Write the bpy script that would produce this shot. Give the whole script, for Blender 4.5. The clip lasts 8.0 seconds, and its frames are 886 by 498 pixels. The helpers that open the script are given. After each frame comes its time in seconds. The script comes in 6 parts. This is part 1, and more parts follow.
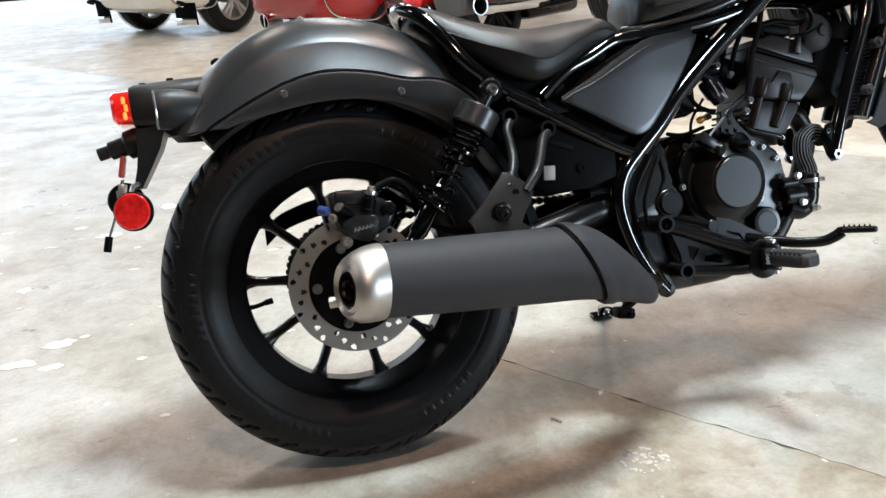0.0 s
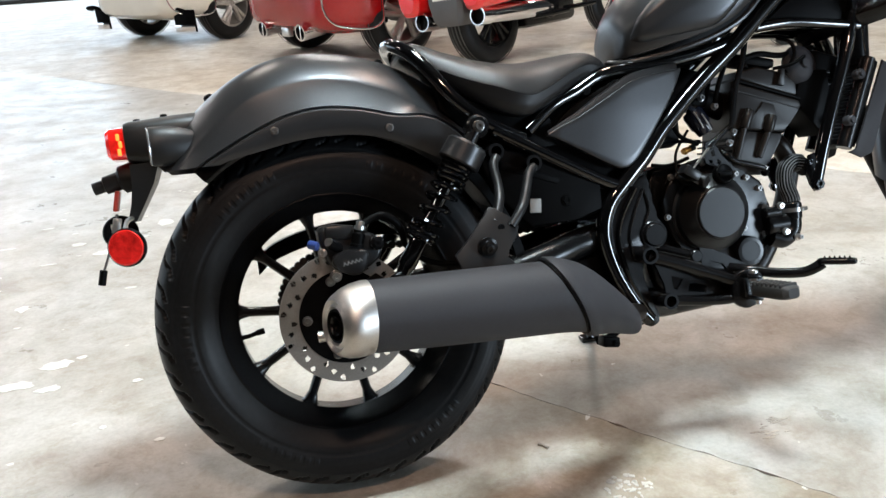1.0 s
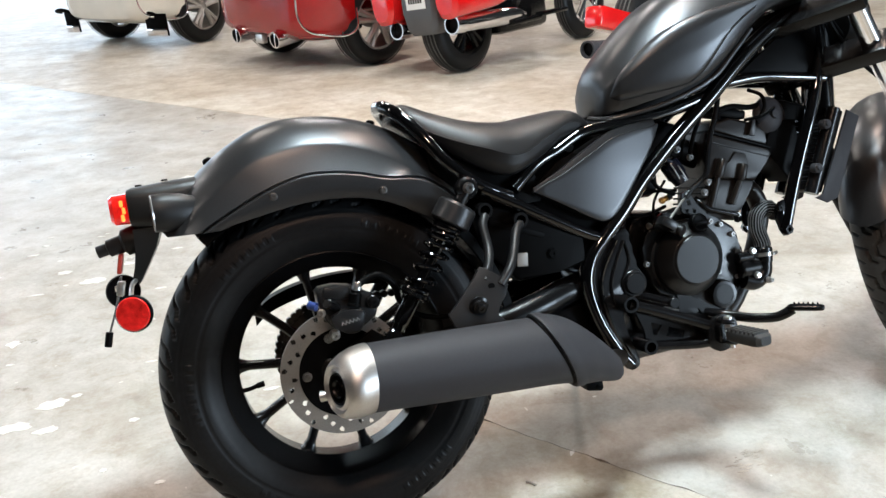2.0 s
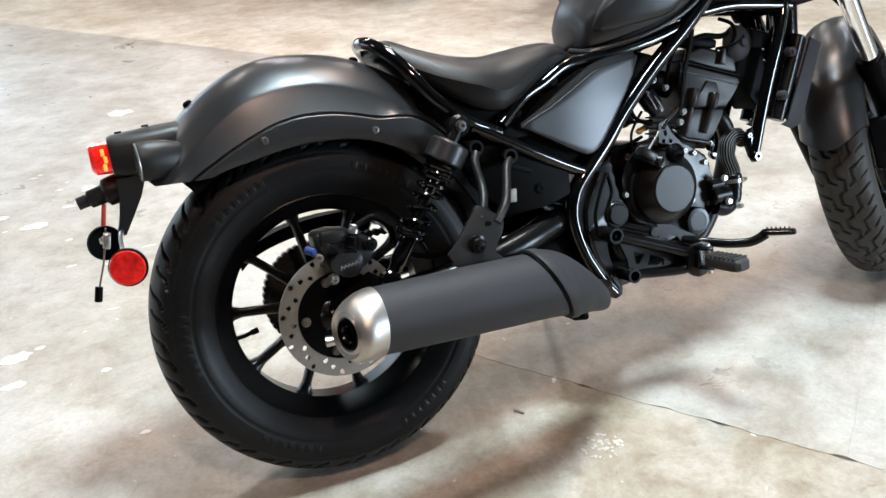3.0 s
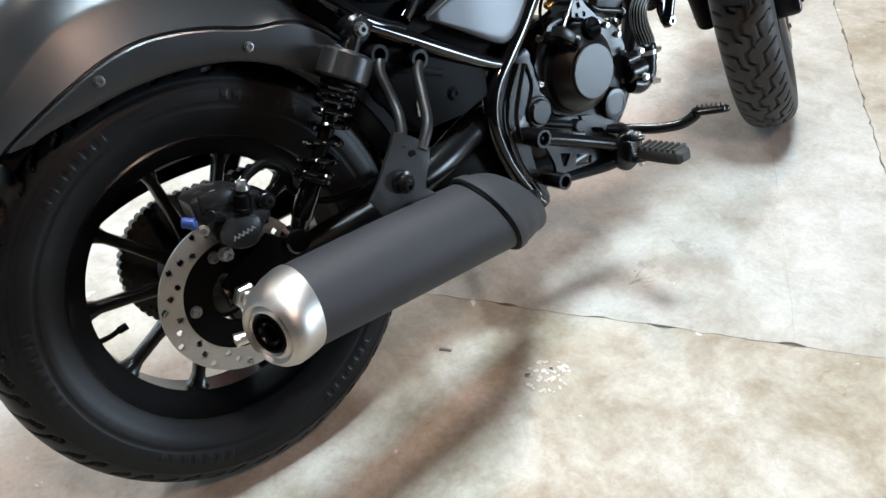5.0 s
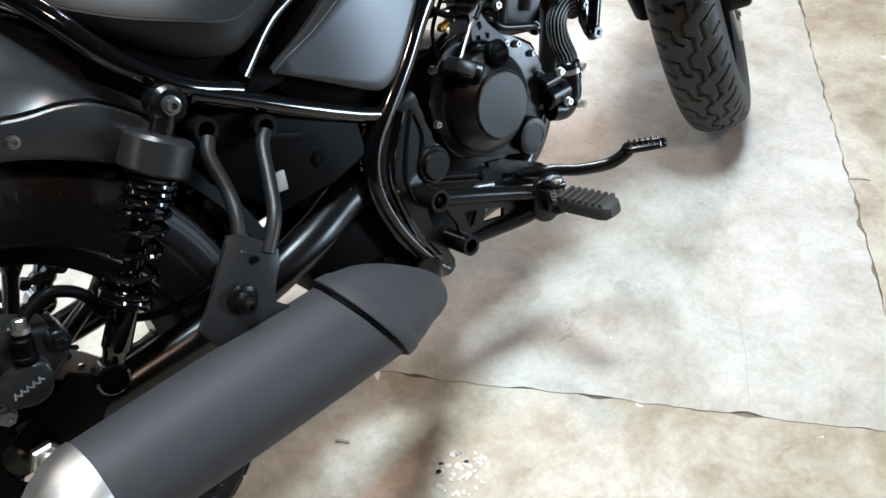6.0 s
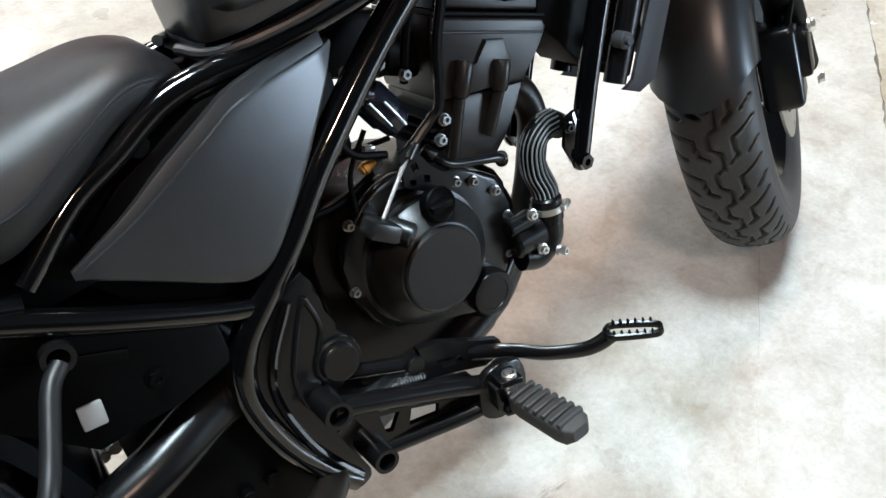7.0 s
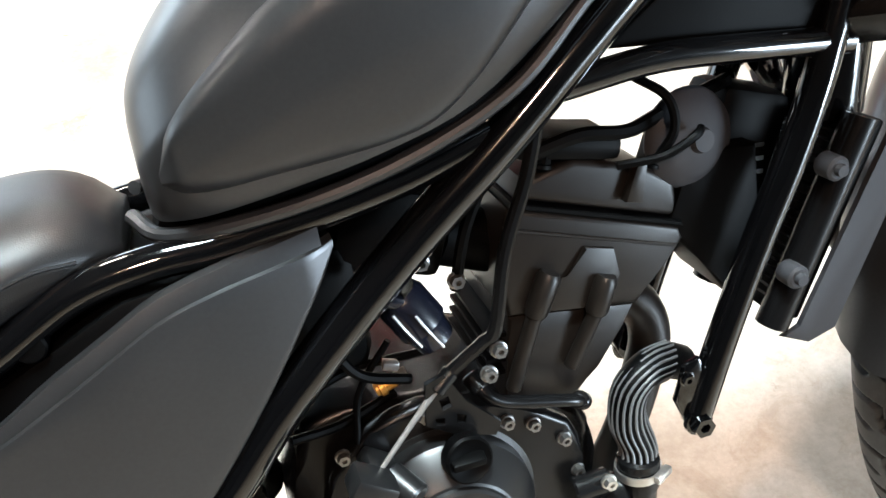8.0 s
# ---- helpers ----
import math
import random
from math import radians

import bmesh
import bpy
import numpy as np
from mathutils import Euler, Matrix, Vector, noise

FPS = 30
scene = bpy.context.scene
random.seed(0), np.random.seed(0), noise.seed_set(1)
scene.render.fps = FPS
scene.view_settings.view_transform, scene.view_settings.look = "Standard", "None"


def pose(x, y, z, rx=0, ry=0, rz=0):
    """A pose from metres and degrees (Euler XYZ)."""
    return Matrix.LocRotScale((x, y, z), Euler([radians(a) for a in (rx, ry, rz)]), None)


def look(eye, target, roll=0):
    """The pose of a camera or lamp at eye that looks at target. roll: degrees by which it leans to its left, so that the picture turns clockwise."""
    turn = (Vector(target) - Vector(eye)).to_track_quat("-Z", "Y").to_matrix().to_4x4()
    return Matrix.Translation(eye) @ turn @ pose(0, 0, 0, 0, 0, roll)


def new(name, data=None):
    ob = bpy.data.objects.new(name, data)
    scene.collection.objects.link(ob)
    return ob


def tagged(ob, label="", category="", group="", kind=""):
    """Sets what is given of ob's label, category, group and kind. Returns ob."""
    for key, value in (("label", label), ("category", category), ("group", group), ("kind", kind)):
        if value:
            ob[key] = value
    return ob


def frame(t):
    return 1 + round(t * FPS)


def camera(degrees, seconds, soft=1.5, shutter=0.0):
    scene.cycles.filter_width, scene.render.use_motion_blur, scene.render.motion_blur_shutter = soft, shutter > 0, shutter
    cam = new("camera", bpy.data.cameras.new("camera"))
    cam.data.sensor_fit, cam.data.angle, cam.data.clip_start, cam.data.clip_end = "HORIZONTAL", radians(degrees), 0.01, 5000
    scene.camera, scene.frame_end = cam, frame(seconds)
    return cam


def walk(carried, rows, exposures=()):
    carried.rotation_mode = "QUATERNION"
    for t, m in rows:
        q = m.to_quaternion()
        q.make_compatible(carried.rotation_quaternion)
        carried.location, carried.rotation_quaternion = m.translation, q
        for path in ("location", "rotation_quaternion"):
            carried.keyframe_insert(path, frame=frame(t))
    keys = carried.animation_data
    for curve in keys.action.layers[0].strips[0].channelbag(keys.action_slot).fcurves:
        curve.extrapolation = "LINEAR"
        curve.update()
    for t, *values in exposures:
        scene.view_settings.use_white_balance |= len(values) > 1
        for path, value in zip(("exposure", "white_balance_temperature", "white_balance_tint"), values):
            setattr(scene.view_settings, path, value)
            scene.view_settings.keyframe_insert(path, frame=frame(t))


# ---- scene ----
cam = camera(55.2, 8.0)
PATH = [
    (0, (-0.1700, -1.3245, 0.9129), (0.2658, 0.4397, 0.2059), -3.24),
    (0.5, (-0.1630, -1.3243, 0.9129), (0.2729, 0.4397, 0.2053), -3.19),
    (0.7, (-0.1530, -1.3262, 0.9368), (0.2817, 0.4343, 0.2197), -3.25),
    (1, (-0.1483, -1.3393, 0.9755), (0.2873, 0.4250, 0.2687), -3.18),
    (1.2, (-0.1505, -1.3506, 1.0083), (0.2855, 0.4104, 0.2935), -3.35),
    (2.3, (-0.2111, -1.3511, 1.1446), (0.3042, 0.3695, 0.3855), -3.17),
    (2.5, (-0.2384, -1.3362, 1.1552), (0.2874, 0.3610, 0.3519), -3.32),
    (3, (-0.3123, -1.2879, 1.1494), (0.3347, 0.3138, 0.2448), -2.57),
    (3.5, (-0.3402, -1.2071, 1.1416), (0.3827, 0.3095, 0.1519), -2.23),
    (4, (-0.3458, -1.1094, 1.1367), (0.4470, 0.3147, 0.0663), -2.31),
    (4.2, (-0.3535, -1.0710, 1.1306), (0.4657, 0.3158, 0.0315), -2.16),
    (5.3, (-0.2517, -0.8411, 1.1219), (0.6907, 0.3167, -0.1325), -1.77),
    (5.5, (-0.1822, -0.8086, 1.1250), (0.7573, 0.3227, -0.1556), -1.91),
    (6, (-0.0095, -0.7186, 1.1121), (0.9150, 0.3803, -0.2070), -2.67),
    (6.5, (0.1606, -0.6031, 1.1035), (1.0525, 0.4868, -0.2452), -2.92),
    (7, (0.3804, -0.5047, 1.1004), (1.1638, 0.6331, -0.2757), -3.18),
    (7.5, (0.5503, -0.4009, 1.0816), (1.1408, 0.8775, -0.2671), -3.54),
    (7.7, (0.5882, -0.3579, 1.0615), (1.1338, 0.9759, -0.2522), -2.68),
    (8, (0.6463, -0.3023, 1.0581), (1.0625, 1.0812, -0.2514), -2.59),
]
EXPOSURES = [(0.0, -0.06, 6300, 10), (3.5, 0.05, 6200, 10), (6.0, 0.07, 6050, 9), (7.0, 0.14, 6050, 9), (7.5, 0.4, 6400, 9), (8.0, 0.93, 6400, 9)]
walk(cam, [(t, look(eye, target, roll)) for t, eye, target, roll in PATH], EXPOSURES)

# ---- light ----
world = bpy.data.worlds.new("world")
scene.world = world
world.use_nodes = True
wn, wl = world.node_tree.nodes, world.node_tree.links
sky = wn.new("ShaderNodeTexSky")
sky.sky_type, sky.sun_disc = "NISHITA", False
sky.sun_elevation, sky.sun_rotation = radians(40), radians(200)
wl.new(sky.outputs[0], wn["Background"].inputs[0])
wn["Background"].inputs[1].default_value = 0.12
WARM, COOL = (1.0, 0.86, 0.72), (0.80, 0.92, 1.0)  # the two kinds of lamps under the ceiling
TUBE_POWER = 52.0  # the plain high-bay lamps
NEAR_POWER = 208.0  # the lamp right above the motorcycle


# ---- materials ----
def material(name, color, rough=0.5, metal=0.0, coat=0.0, vary=0.12, scale=30.0, bump=0.0, bump_scale=200.0, rough_vary=0.08,
             emit=0.0, spec=0.5, second=None, coat_rough=0.05):
    """A surface with two scales of variation in colour, and a fine relief."""
    m = bpy.data.materials.new(name)
    m.use_nodes = True
    n, l = m.node_tree.nodes, m.node_tree.links
    b = n["Principled BSDF"]
    tc = n.new("ShaderNodeTexCoord")
    big, fine = n.new("ShaderNodeTexNoise"), n.new("ShaderNodeTexNoise")
    big.inputs["Scale"].default_value, big.inputs["Detail"].default_value = scale / 6, 4
    fine.inputs["Scale"].default_value, fine.inputs["Detail"].default_value = scale * 5, 3
    l.new(tc.outputs["Object"], big.inputs["Vector"])
    l.new(tc.outputs["Object"], fine.inputs["Vector"])
    add = n.new("ShaderNodeMix")
    add.data_type = "FLOAT"
    add.inputs[0].default_value = 0.4
    l.new(big.outputs[0], add.inputs[2])
    l.new(fine.outputs[0], add.inputs[3])
    ramp = n.new("ShaderNodeValToRGB")
    lo = [max(0, c * (1 - vary * 2)) for c in color]
    hi = list(second) if second else [min(1, c * (1 + vary * 2)) for c in color]
    ramp.color_ramp.elements[0].position, ramp.color_ramp.elements[1].position = 0.3, 0.7
    ramp.color_ramp.elements[0].color, ramp.color_ramp.elements[1].color = (*lo, 1), (*hi, 1)
    l.new(add.outputs[0], ramp.inputs[0])
    l.new(ramp.outputs[0], b.inputs["Base Color"])
    mr = n.new("ShaderNodeMapRange")
    mr.inputs["To Min"].default_value, mr.inputs["To Max"].default_value = max(0.02, rough - rough_vary), min(1, rough + rough_vary)
    l.new(add.outputs[0], mr.inputs["Value"])
    l.new(mr.outputs[0], b.inputs["Roughness"])
    b.inputs["Metallic"].default_value = metal
    b.inputs["Coat Weight"].default_value = coat
    b.inputs["Coat Roughness"].default_value = coat_rough
    b.inputs["Specular IOR Level"].default_value = spec
    if emit:
        l.new(ramp.outputs[0], b.inputs["Emission Color"])
        b.inputs["Emission Strength"].default_value = emit
    if bump:
        bt, bp = n.new("ShaderNodeTexNoise"), n.new("ShaderNodeBump")
        bt.inputs["Scale"].default_value, bt.inputs["Detail"].default_value = bump_scale, 3
        bp.inputs["Strength"].default_value, bp.inputs["Distance"].default_value = bump, 0.001
        l.new(tc.outputs["Object"], bt.inputs["Vector"])
        l.new(bt.outputs[0], bp.inputs["Height"])
        l.new(bp.outputs[0], b.inputs["Normal"])
    return m


def concrete(name, dark, mid, light, rough=0.24, flakes=0.72, soft=0.0, pale=None):
    """Polished old concrete: cloudy tone, brown stains, fine grit, pale paint flakes, patchy gloss."""
    m = bpy.data.materials.new(name)
    m.use_nodes = True
    n, l = m.node_tree.nodes, m.node_tree.links
    b = n["Principled BSDF"]
    geo = n.new("ShaderNodeNewGeometry")

    def tex(scale, detail=6, rough_=0.6, distort=0.0):
        t = n.new("ShaderNodeTexNoise")
        t.inputs["Scale"].default_value, t.inputs["Detail"].default_value = scale, detail
        t.inputs["Roughness"].default_value, t.inputs["Distortion"].default_value = rough_, distort
        l.new(geo.outputs["Position"], t.inputs["Vector"])
        return t

    def ramp(src, stops):
        r = n.new("ShaderNodeValToRGB")
        while len(r.color_ramp.elements) < len(stops):
            r.color_ramp.elements.new(0.5)
        for e, (p, c) in zip(r.color_ramp.elements, stops):
            e.position, e.color = p, (*c, 1)
        l.new(src, r.inputs[0])
        return r

    def mix(kind, fac, a, c):
        x = n.new("ShaderNodeMix")
        x.data_type, x.blend_type = "RGBA", kind
        if isinstance(fac, float):
            x.inputs[0].default_value = fac
        else:
            l.new(fac, x.inputs[0])
        for socket, v in ((x.inputs[6], a), (x.inputs[7], c)):
            if isinstance(v, tuple):
                socket.default_value = (*v, 1)
            else:
                l.new(v, socket)
        return x.outputs[2]

    cloud = ramp(tex(4.2, 11, 0.72, 0.25).outputs[0], [(0.34 - 0.06 * soft, dark), (0.49, mid), (0.63 + 0.06 * soft, light)])
    tone = cloud.outputs[0]
    if pale:
        other = ramp(tex(4.2, 11, 0.72, 0.25).outputs[0], [(0.31, pale[0]), (0.49, pale[1]), (0.66, pale[2])])
        along = n.new("ShaderNodeVectorMath")
        along.operation = "DOT_PRODUCT"
        along.inputs[1].default_value = (0.617, -0.787, 0)
        l.new(geo.outputs["Position"], along.inputs[0])
        spread = n.new("ShaderNodeMath")
        spread.operation = "MULTIPLY_ADD"
        spread.inputs[1].default_value = 0.8
        l.new(tex(3.0, 6, 0.65).outputs[0], spread.inputs[0])
        l.new(along.outputs["Value"], spread.inputs[2])
        fade = n.new("ShaderNodeMapRange")
        fade.inputs["From Min"].default_value, fade.inputs["From Max"].default_value = 0.1, 0.6
        l.new(spread.outputs[0], fade.inputs["Value"])
        tone = mix("MIX", fade.outputs[0], other.outputs[0], tone)
    grit = ramp(tex(95, 4, 0.7).outputs[0], [(0.25, (0.72, 0.72, 0.72)), (0.6, (1, 1, 1))])
    streak = ramp(tex(13, 9, 0.75, 0.5).outputs[0], [(0.38, (0.66, 0.57, 0.46)), (0.52, (1, 1, 1))])
    blot = ramp(tex(1.1, 5, 0.6, 0.3).outputs[0], [(0.4, (0.82, 0.77, 0.7)), (0.55, (1, 1, 1))])
    base = mix("MULTIPLY", 0.55, tone, grit.outputs[0])
    base = mix("MULTIPLY", 0.45 - 0.2 * soft, base, streak.outputs[0])
    base = mix("MULTIPLY", 0.8 - 0.4 * soft, base, blot.outputs[0])
    spots = ramp(tex(26, 3, 0.5, 0.4).outputs[0], [(flakes, (0, 0, 0)), (flakes + 0.015, (1, 1, 1))])
    base = mix("MIX", spots.outputs[0], base, (0.62, 0.6, 0.56))
    l.new(base, b.inputs["Base Color"])
    gloss = n.new("ShaderNodeMapRange")
    gloss.inputs["From Min"].default_value, gloss.inputs["From Max"].default_value = 0.3, 0.75
    gloss.inputs["To Min"].default_value, gloss.inputs["To Max"].default_value = rough, rough + 0.28
    l.new(tex(5, 6, 0.65).outputs[0], gloss.inputs["Value"])
    l.new(gloss.outputs[0], b.inputs["Roughness"])
    bp = n.new("ShaderNodeBump")
    bp.inputs["Strength"].default_value, bp.inputs["Distance"].default_value = 0.25, 0.0015
    l.new(tex(60, 6, 0.7).outputs[0], bp.inputs["Height"])
    l.new(bp.outputs[0], b.inputs["Normal"])
    return m


GRAPHITE = material("matte_graphite_paint", (0.049, 0.0497, 0.052), 0.33, 0.76, vary=0.05, scale=60, bump=0.04, bump_scale=1400, rough_vary=0.03, spec=0.3)
GLOSS = material("gloss_black_paint", (0.0012, 0.0012, 0.0014), 0.12, 0.0, coat=1.0, vary=0.1, rough_vary=0.03, bump=0.12, bump_scale=70, spec=0.1)
SATIN = material("satin_black_casting", (0.0034, 0.0034, 0.0037), 0.26, 0.0, vary=0.06, scale=60, bump=0.02, bump_scale=900, rough_vary=0.02, spec=0.26)
COVER = material("satin_charcoal_cover", (0.0115, 0.0115, 0.012), 0.33, 0.3, vary=0.08, scale=60, bump=0.03, bump_scale=900, rough_vary=0.03, spec=0.42)
DULL = material("dull_black_plastic", (0.0011, 0.0011, 0.0012), 0.48, vary=0.15, scale=50, bump=0.1, bump_scale=700, spec=0.05)
CYLINDER = material("dark_bronze_black_casting", (0.0085, 0.0068, 0.0057), 0.38, 0.0, vary=0.08, scale=60, bump=0.05, bump_scale=800, rough_vary=0.03, spec=0.26)
MUFFLER = material("heat_resistant_dark_grey_paint", (0.030, 0.0303, 0.034), 0.6, 0.0, vary=0.06, scale=40, bump=0.12, bump_scale=1500, spec=0.2)
BRACKET = material("satin_grey_black_bracket", (0.0090, 0.0093, 0.0099), 0.42, 0.2, vary=0.1, scale=60, bump=0.1, bump_scale=900, spec=0.35)
SILVER = material("brushed_silver_metal", (0.47, 0.445, 0.42), 0.42, 1.0, vary=0.08, scale=80, bump=0.08, bump_scale=900)
STEEL = material("ground_steel_disc", (0.36, 0.335, 0.31), 0.38, 0.9, vary=0.1, scale=60)
CHROME = material("chrome", (0.8, 0.8, 0.82), 0.08, 1.0, vary=0.03, rough_vary=0.03)
ZINC = material("zinc_bolt", (0.55, 0.54, 0.52), 0.3, 0.95, vary=0.1)
RUBBER = material("tyre_rubber", (0.0065, 0.0066, 0.007), 0.44, vary=0.3, scale=24, bump=0.12, bump_scale=500, spec=0.18)
WORN = material("dusty_tread_rubber", (0.05, 0.049, 0.047), 0.72, vary=0.2, scale=30, bump=0.15, bump_scale=500)
DUSTY = material("grey_front_tyre_rubber", (0.034, 0.0335, 0.033), 0.55, vary=0.15, scale=30, bump=0.15, bump_scale=500, spec=0.25)
SPLASH = material("thin_dried_paint", (0.57, 0.555, 0.52), 0.5, vary=0.1, scale=90)
STRIPRED = material("dull_red_strip", (0.32, 0.035, 0.022), 0.3, vary=0.15)
VINYL = material("black_seat_vinyl", (0.006, 0.006, 0.0066), 0.4, vary=0.1, scale=60, bump=0.25, bump_scale=1100, spec=0.3)
PEG = material("ribbed_peg_rubber", (0.018, 0.018, 0.018), 0.65, vary=0.15)
REDLENS = material("red_tail_lens", (0.7, 0.012, 0.008), 0.12, coat=1.0, vary=0.35, scale=220, emit=0.45)
REDGLOW = material("lit_tail_element", (1.0, 0.12, 0.02), 0.2, vary=0.05, emit=4.0)
# faint emission brightens the reflectors, though they are no lamps
REFLECT = material("red_reflector", (0.62, 0.015, 0.012), 0.15, coat=1.0, vary=0.4, scale=420, emit=0.03)
AMBER = material("amber_lens", (0.8, 0.2, 0.02), 0.15, coat=1.0, vary=0.1)
CLEAR = material("clear_lens_rim", (0.28, 0.28, 0.28), 0.2, 0.6, vary=0.1)
HOSE = material("ribbed_grey_hose", (0.075, 0.077, 0.08), 0.35, vary=0.15)
BOLT = material("dark_plated_bolt", (0.2, 0.195, 0.19), 0.3, 0.9, vary=0.15)
CHAIN = material("oily_chain_steel", (0.035, 0.033, 0.03), 0.4, 0.6, vary=0.3)
NAVY = material("blue_black_plastic", (0.006, 0.008, 0.016), 0.25, vary=0.1, scale=60, spec=0.5)
GREYTAIL = material("grey_moulded_plastic", (0.06, 0.06, 0.064), 0.4, vary=0.1)
PLATE = material("white_plate_paint", (0.7, 0.7, 0.7), 0.4, vary=0.04)
BRASS = material("brass_fitting", (0.55, 0.28, 0.06), 0.35, 0.7, vary=0.1)
WHITE = material("white_label", (0.26, 0.26, 0.25), 0.5, vary=0.03)
BLUE = material("blue_clip", (0.012, 0.032, 0.15), 0.4, vary=0.05)
REDPAINT = material("candy_red_paint", (0.27, 0.004, 0.005), 0.13, 0.1, coat=0.6, vary=0.08)
BRIGHTRED = material("bright_red_paint", (0.6, 0.008, 0.008), 0.13, 0.0, coat=0.6, vary=0.08)
IVORY = material("ivory_paint", (0.72, 0.68, 0.6), 0.2, coat=1.0, vary=0.04)
GREYPLASTIC = material("grey_trim_plastic", (0.024, 0.025, 0.027), 0.4, vary=0.08)
WALLPAINT = material("grey_wall_paint", (0.075, 0.073, 0.07), 0.8, vary=0.05, scale=6)
CEILPAINT = material("dark_ceiling_paint", (0.05, 0.05, 0.052), 0.85, vary=0.04, scale=6)
JOINT = material("dark_joint_filler", (0.15, 0.13, 0.11), 0.85, vary=0.3, scale=60, bump=0.5)
CRACK = material("dusty_crack", (0.36, 0.33, 0.29), 0.8, 0.0, vary=0.3, scale=30)
CHIP = material("pale_paint_flake", (0.68, 0.67, 0.63), 0.55, vary=0.06, scale=90)
PRINT = material("dusty_boot_mark", (0.42, 0.385, 0.335), 0.8, vary=0.2, scale=120)
SMUDGE = material("dry_dirt", (0.33, 0.305, 0.265), 0.8, vary=0.2, scale=120)
LAMPGLOW = material("lit_diffuser", (1.0, 0.97, 0.92), 0.5, vary=0.0, emit=14.0)
GREYS = ((0.32, 0.29, 0.25), (0.43, 0.41, 0.375), (0.53, 0.515, 0.485))
SLAB_GREY = concrete("concrete_pale_grey", *GREYS, flakes=0.76, soft=0.25)
SLAB_BEIGE = concrete("concrete_beige", (0.25, 0.205, 0.15), (0.385, 0.342, 0.28), (0.52, 0.49, 0.44), pale=GREYS)
SLAB_FAR = concrete("concrete_tan", (0.45, 0.395, 0.32), (0.57, 0.52, 0.445), (0.68, 0.64, 0.57), flakes=0.72, rough=0.34)


# ---- mesh helpers ----
def part(name, bm, mat, parent=None, label="", sharp=35):
    """Links a bmesh as one mesh object under its parent."""
    me = bpy.data.meshes.new(name)
    bmesh.ops.recalc_face_normals(bm, faces=bm.faces)
    bm.to_mesh(me)
    bm.free()
    for p in me.polygons:
        p.use_smooth = True
    me.set_sharp_from_angle(angle=radians(sharp))
    me.materials.append(mat)
    ob = new(name, me)
    if parent:
        ob.parent = parent
    return tagged(ob, label)


def spline(pts, steps=6):
    """Catmull-Rom through points of any dimension."""
    p = [np.array(q, float) for q in pts]
    if len(p) < 3:
        return p
    p = [2 * p[0] - p[1]] + p + [2 * p[-1] - p[-2]]
    out = []
    for i in range(1, len(p) - 2):
        a, b, c, d = p[i - 1:i + 3]
        for k in range(steps):
            t = k / steps
            out.append(0.5 * (2 * b + (c - a) * t + (2 * a - 5 * b + 4 * c - d) * t * t + (3 * b - a - 3 * c + d) * t ** 3))
    out.append(p[-2])
    return out


def tube(bm, pts, r, n=12, steps=6, caps=True, flat=1.0):
    """A round bar along a spline. r: one radius, or one for each given point."""
    rs = [r] * len(pts) if not isinstance(r, (list, tuple)) else r
    path = spline([(*p, q) for p, q in zip(pts, rs)], steps)
    rings, side = [], None
    for i, s in enumerate(path):
        here = Vector(s[:3])
        way = Vector(path[min(i + 1, len(path) - 1)][:3]) - Vector(path[max(i - 1, 0)][:3])
        way.normalize()
        if side is None:
            side = way.cross(Vector((0, 0, 1)))
            side = way.cross(Vector((0, 1, 0))) if side.length < 0.1 else side
        side = (side - way * side.dot(way)).normalized()
        up = way.cross(side)
        rings.append([bm.verts.new(here + side * (s[3] * math.cos(2 * math.pi * k / n)) + up * (s[3] * flat * math.sin(2 * math.pi * k / n))) for k in range(n)])
    for a, b in zip(rings, rings[1:]):
        for k in range(n):
            bm.faces.new((a[k], a[(k + 1) % n], b[(k + 1) % n], b[k]))
    if caps:
        bm.faces.new(rings[0][::-1])
        bm.faces.new(rings[-1])
    return bm


def basis(axis):
    """Two directions square to an axis."""
    z = Vector(axis).normalized()
    x = z.cross(Vector((0, 0, 1)))
    x = Vector((1, 0, 0)) if x.length < 0.05 else x.normalized()
    return x, z.cross(x), z


def lathe(bm, profile, centre, axis, n=32, close=False):
    """Turns (along, radius) pairs about an axis through centre."""
    x, y, z = basis(axis)
    c = Vector(centre)
    rings = []
    for a, r in profile:
        if r < 1e-5:
            rings.append([bm.verts.new(c + z * a)])
        else:
            rings.append([bm.verts.new(c + z * a + x * (r * math.cos(2 * math.pi * k / n)) + y * (r * math.sin(2 * math.pi * k / n))) for k in range(n)])
    pairs = list(zip(rings, rings[1:])) + ([(rings[-1], rings[0])] if close else [])
    for a, b in pairs:
        for k in range(n):
            j = (k + 1) % n
            if len(a) == 1 and len(b) == 1:
                continue
            if len(a) == 1:
                bm.faces.new((a[0], b[j], b[k]))
            elif len(b) == 1:
                bm.faces.new((a[k], a[j], b[0]))
            else:
                bm.faces.new((a[k], a[j], b[j], b[k]))
    return bm


def rod(bm, a, b, r, n=14, bevel=0.0):
    """A straight round bar from a to b with softened ends."""
    a, b = Vector(a), Vector(b)
    L = (b - a).length
    e = bevel or min(0.15 * r, 0.2 * L)
    return lathe(bm, [(0, 0), (0, r - e), (e, r), (L - e, r), (L, r - e), (L, 0)], a, b - a, n)


def ring_bar(bm, a, b, r, hole, n=20):
    """A hollow sleeve from a to b."""
    a, b = Vector(a), Vector(b)
    L = (b - a).length
    return lathe(bm, [(0, hole), (0, r), (L, r), (L, hole)], a, b - a, n, close=True)


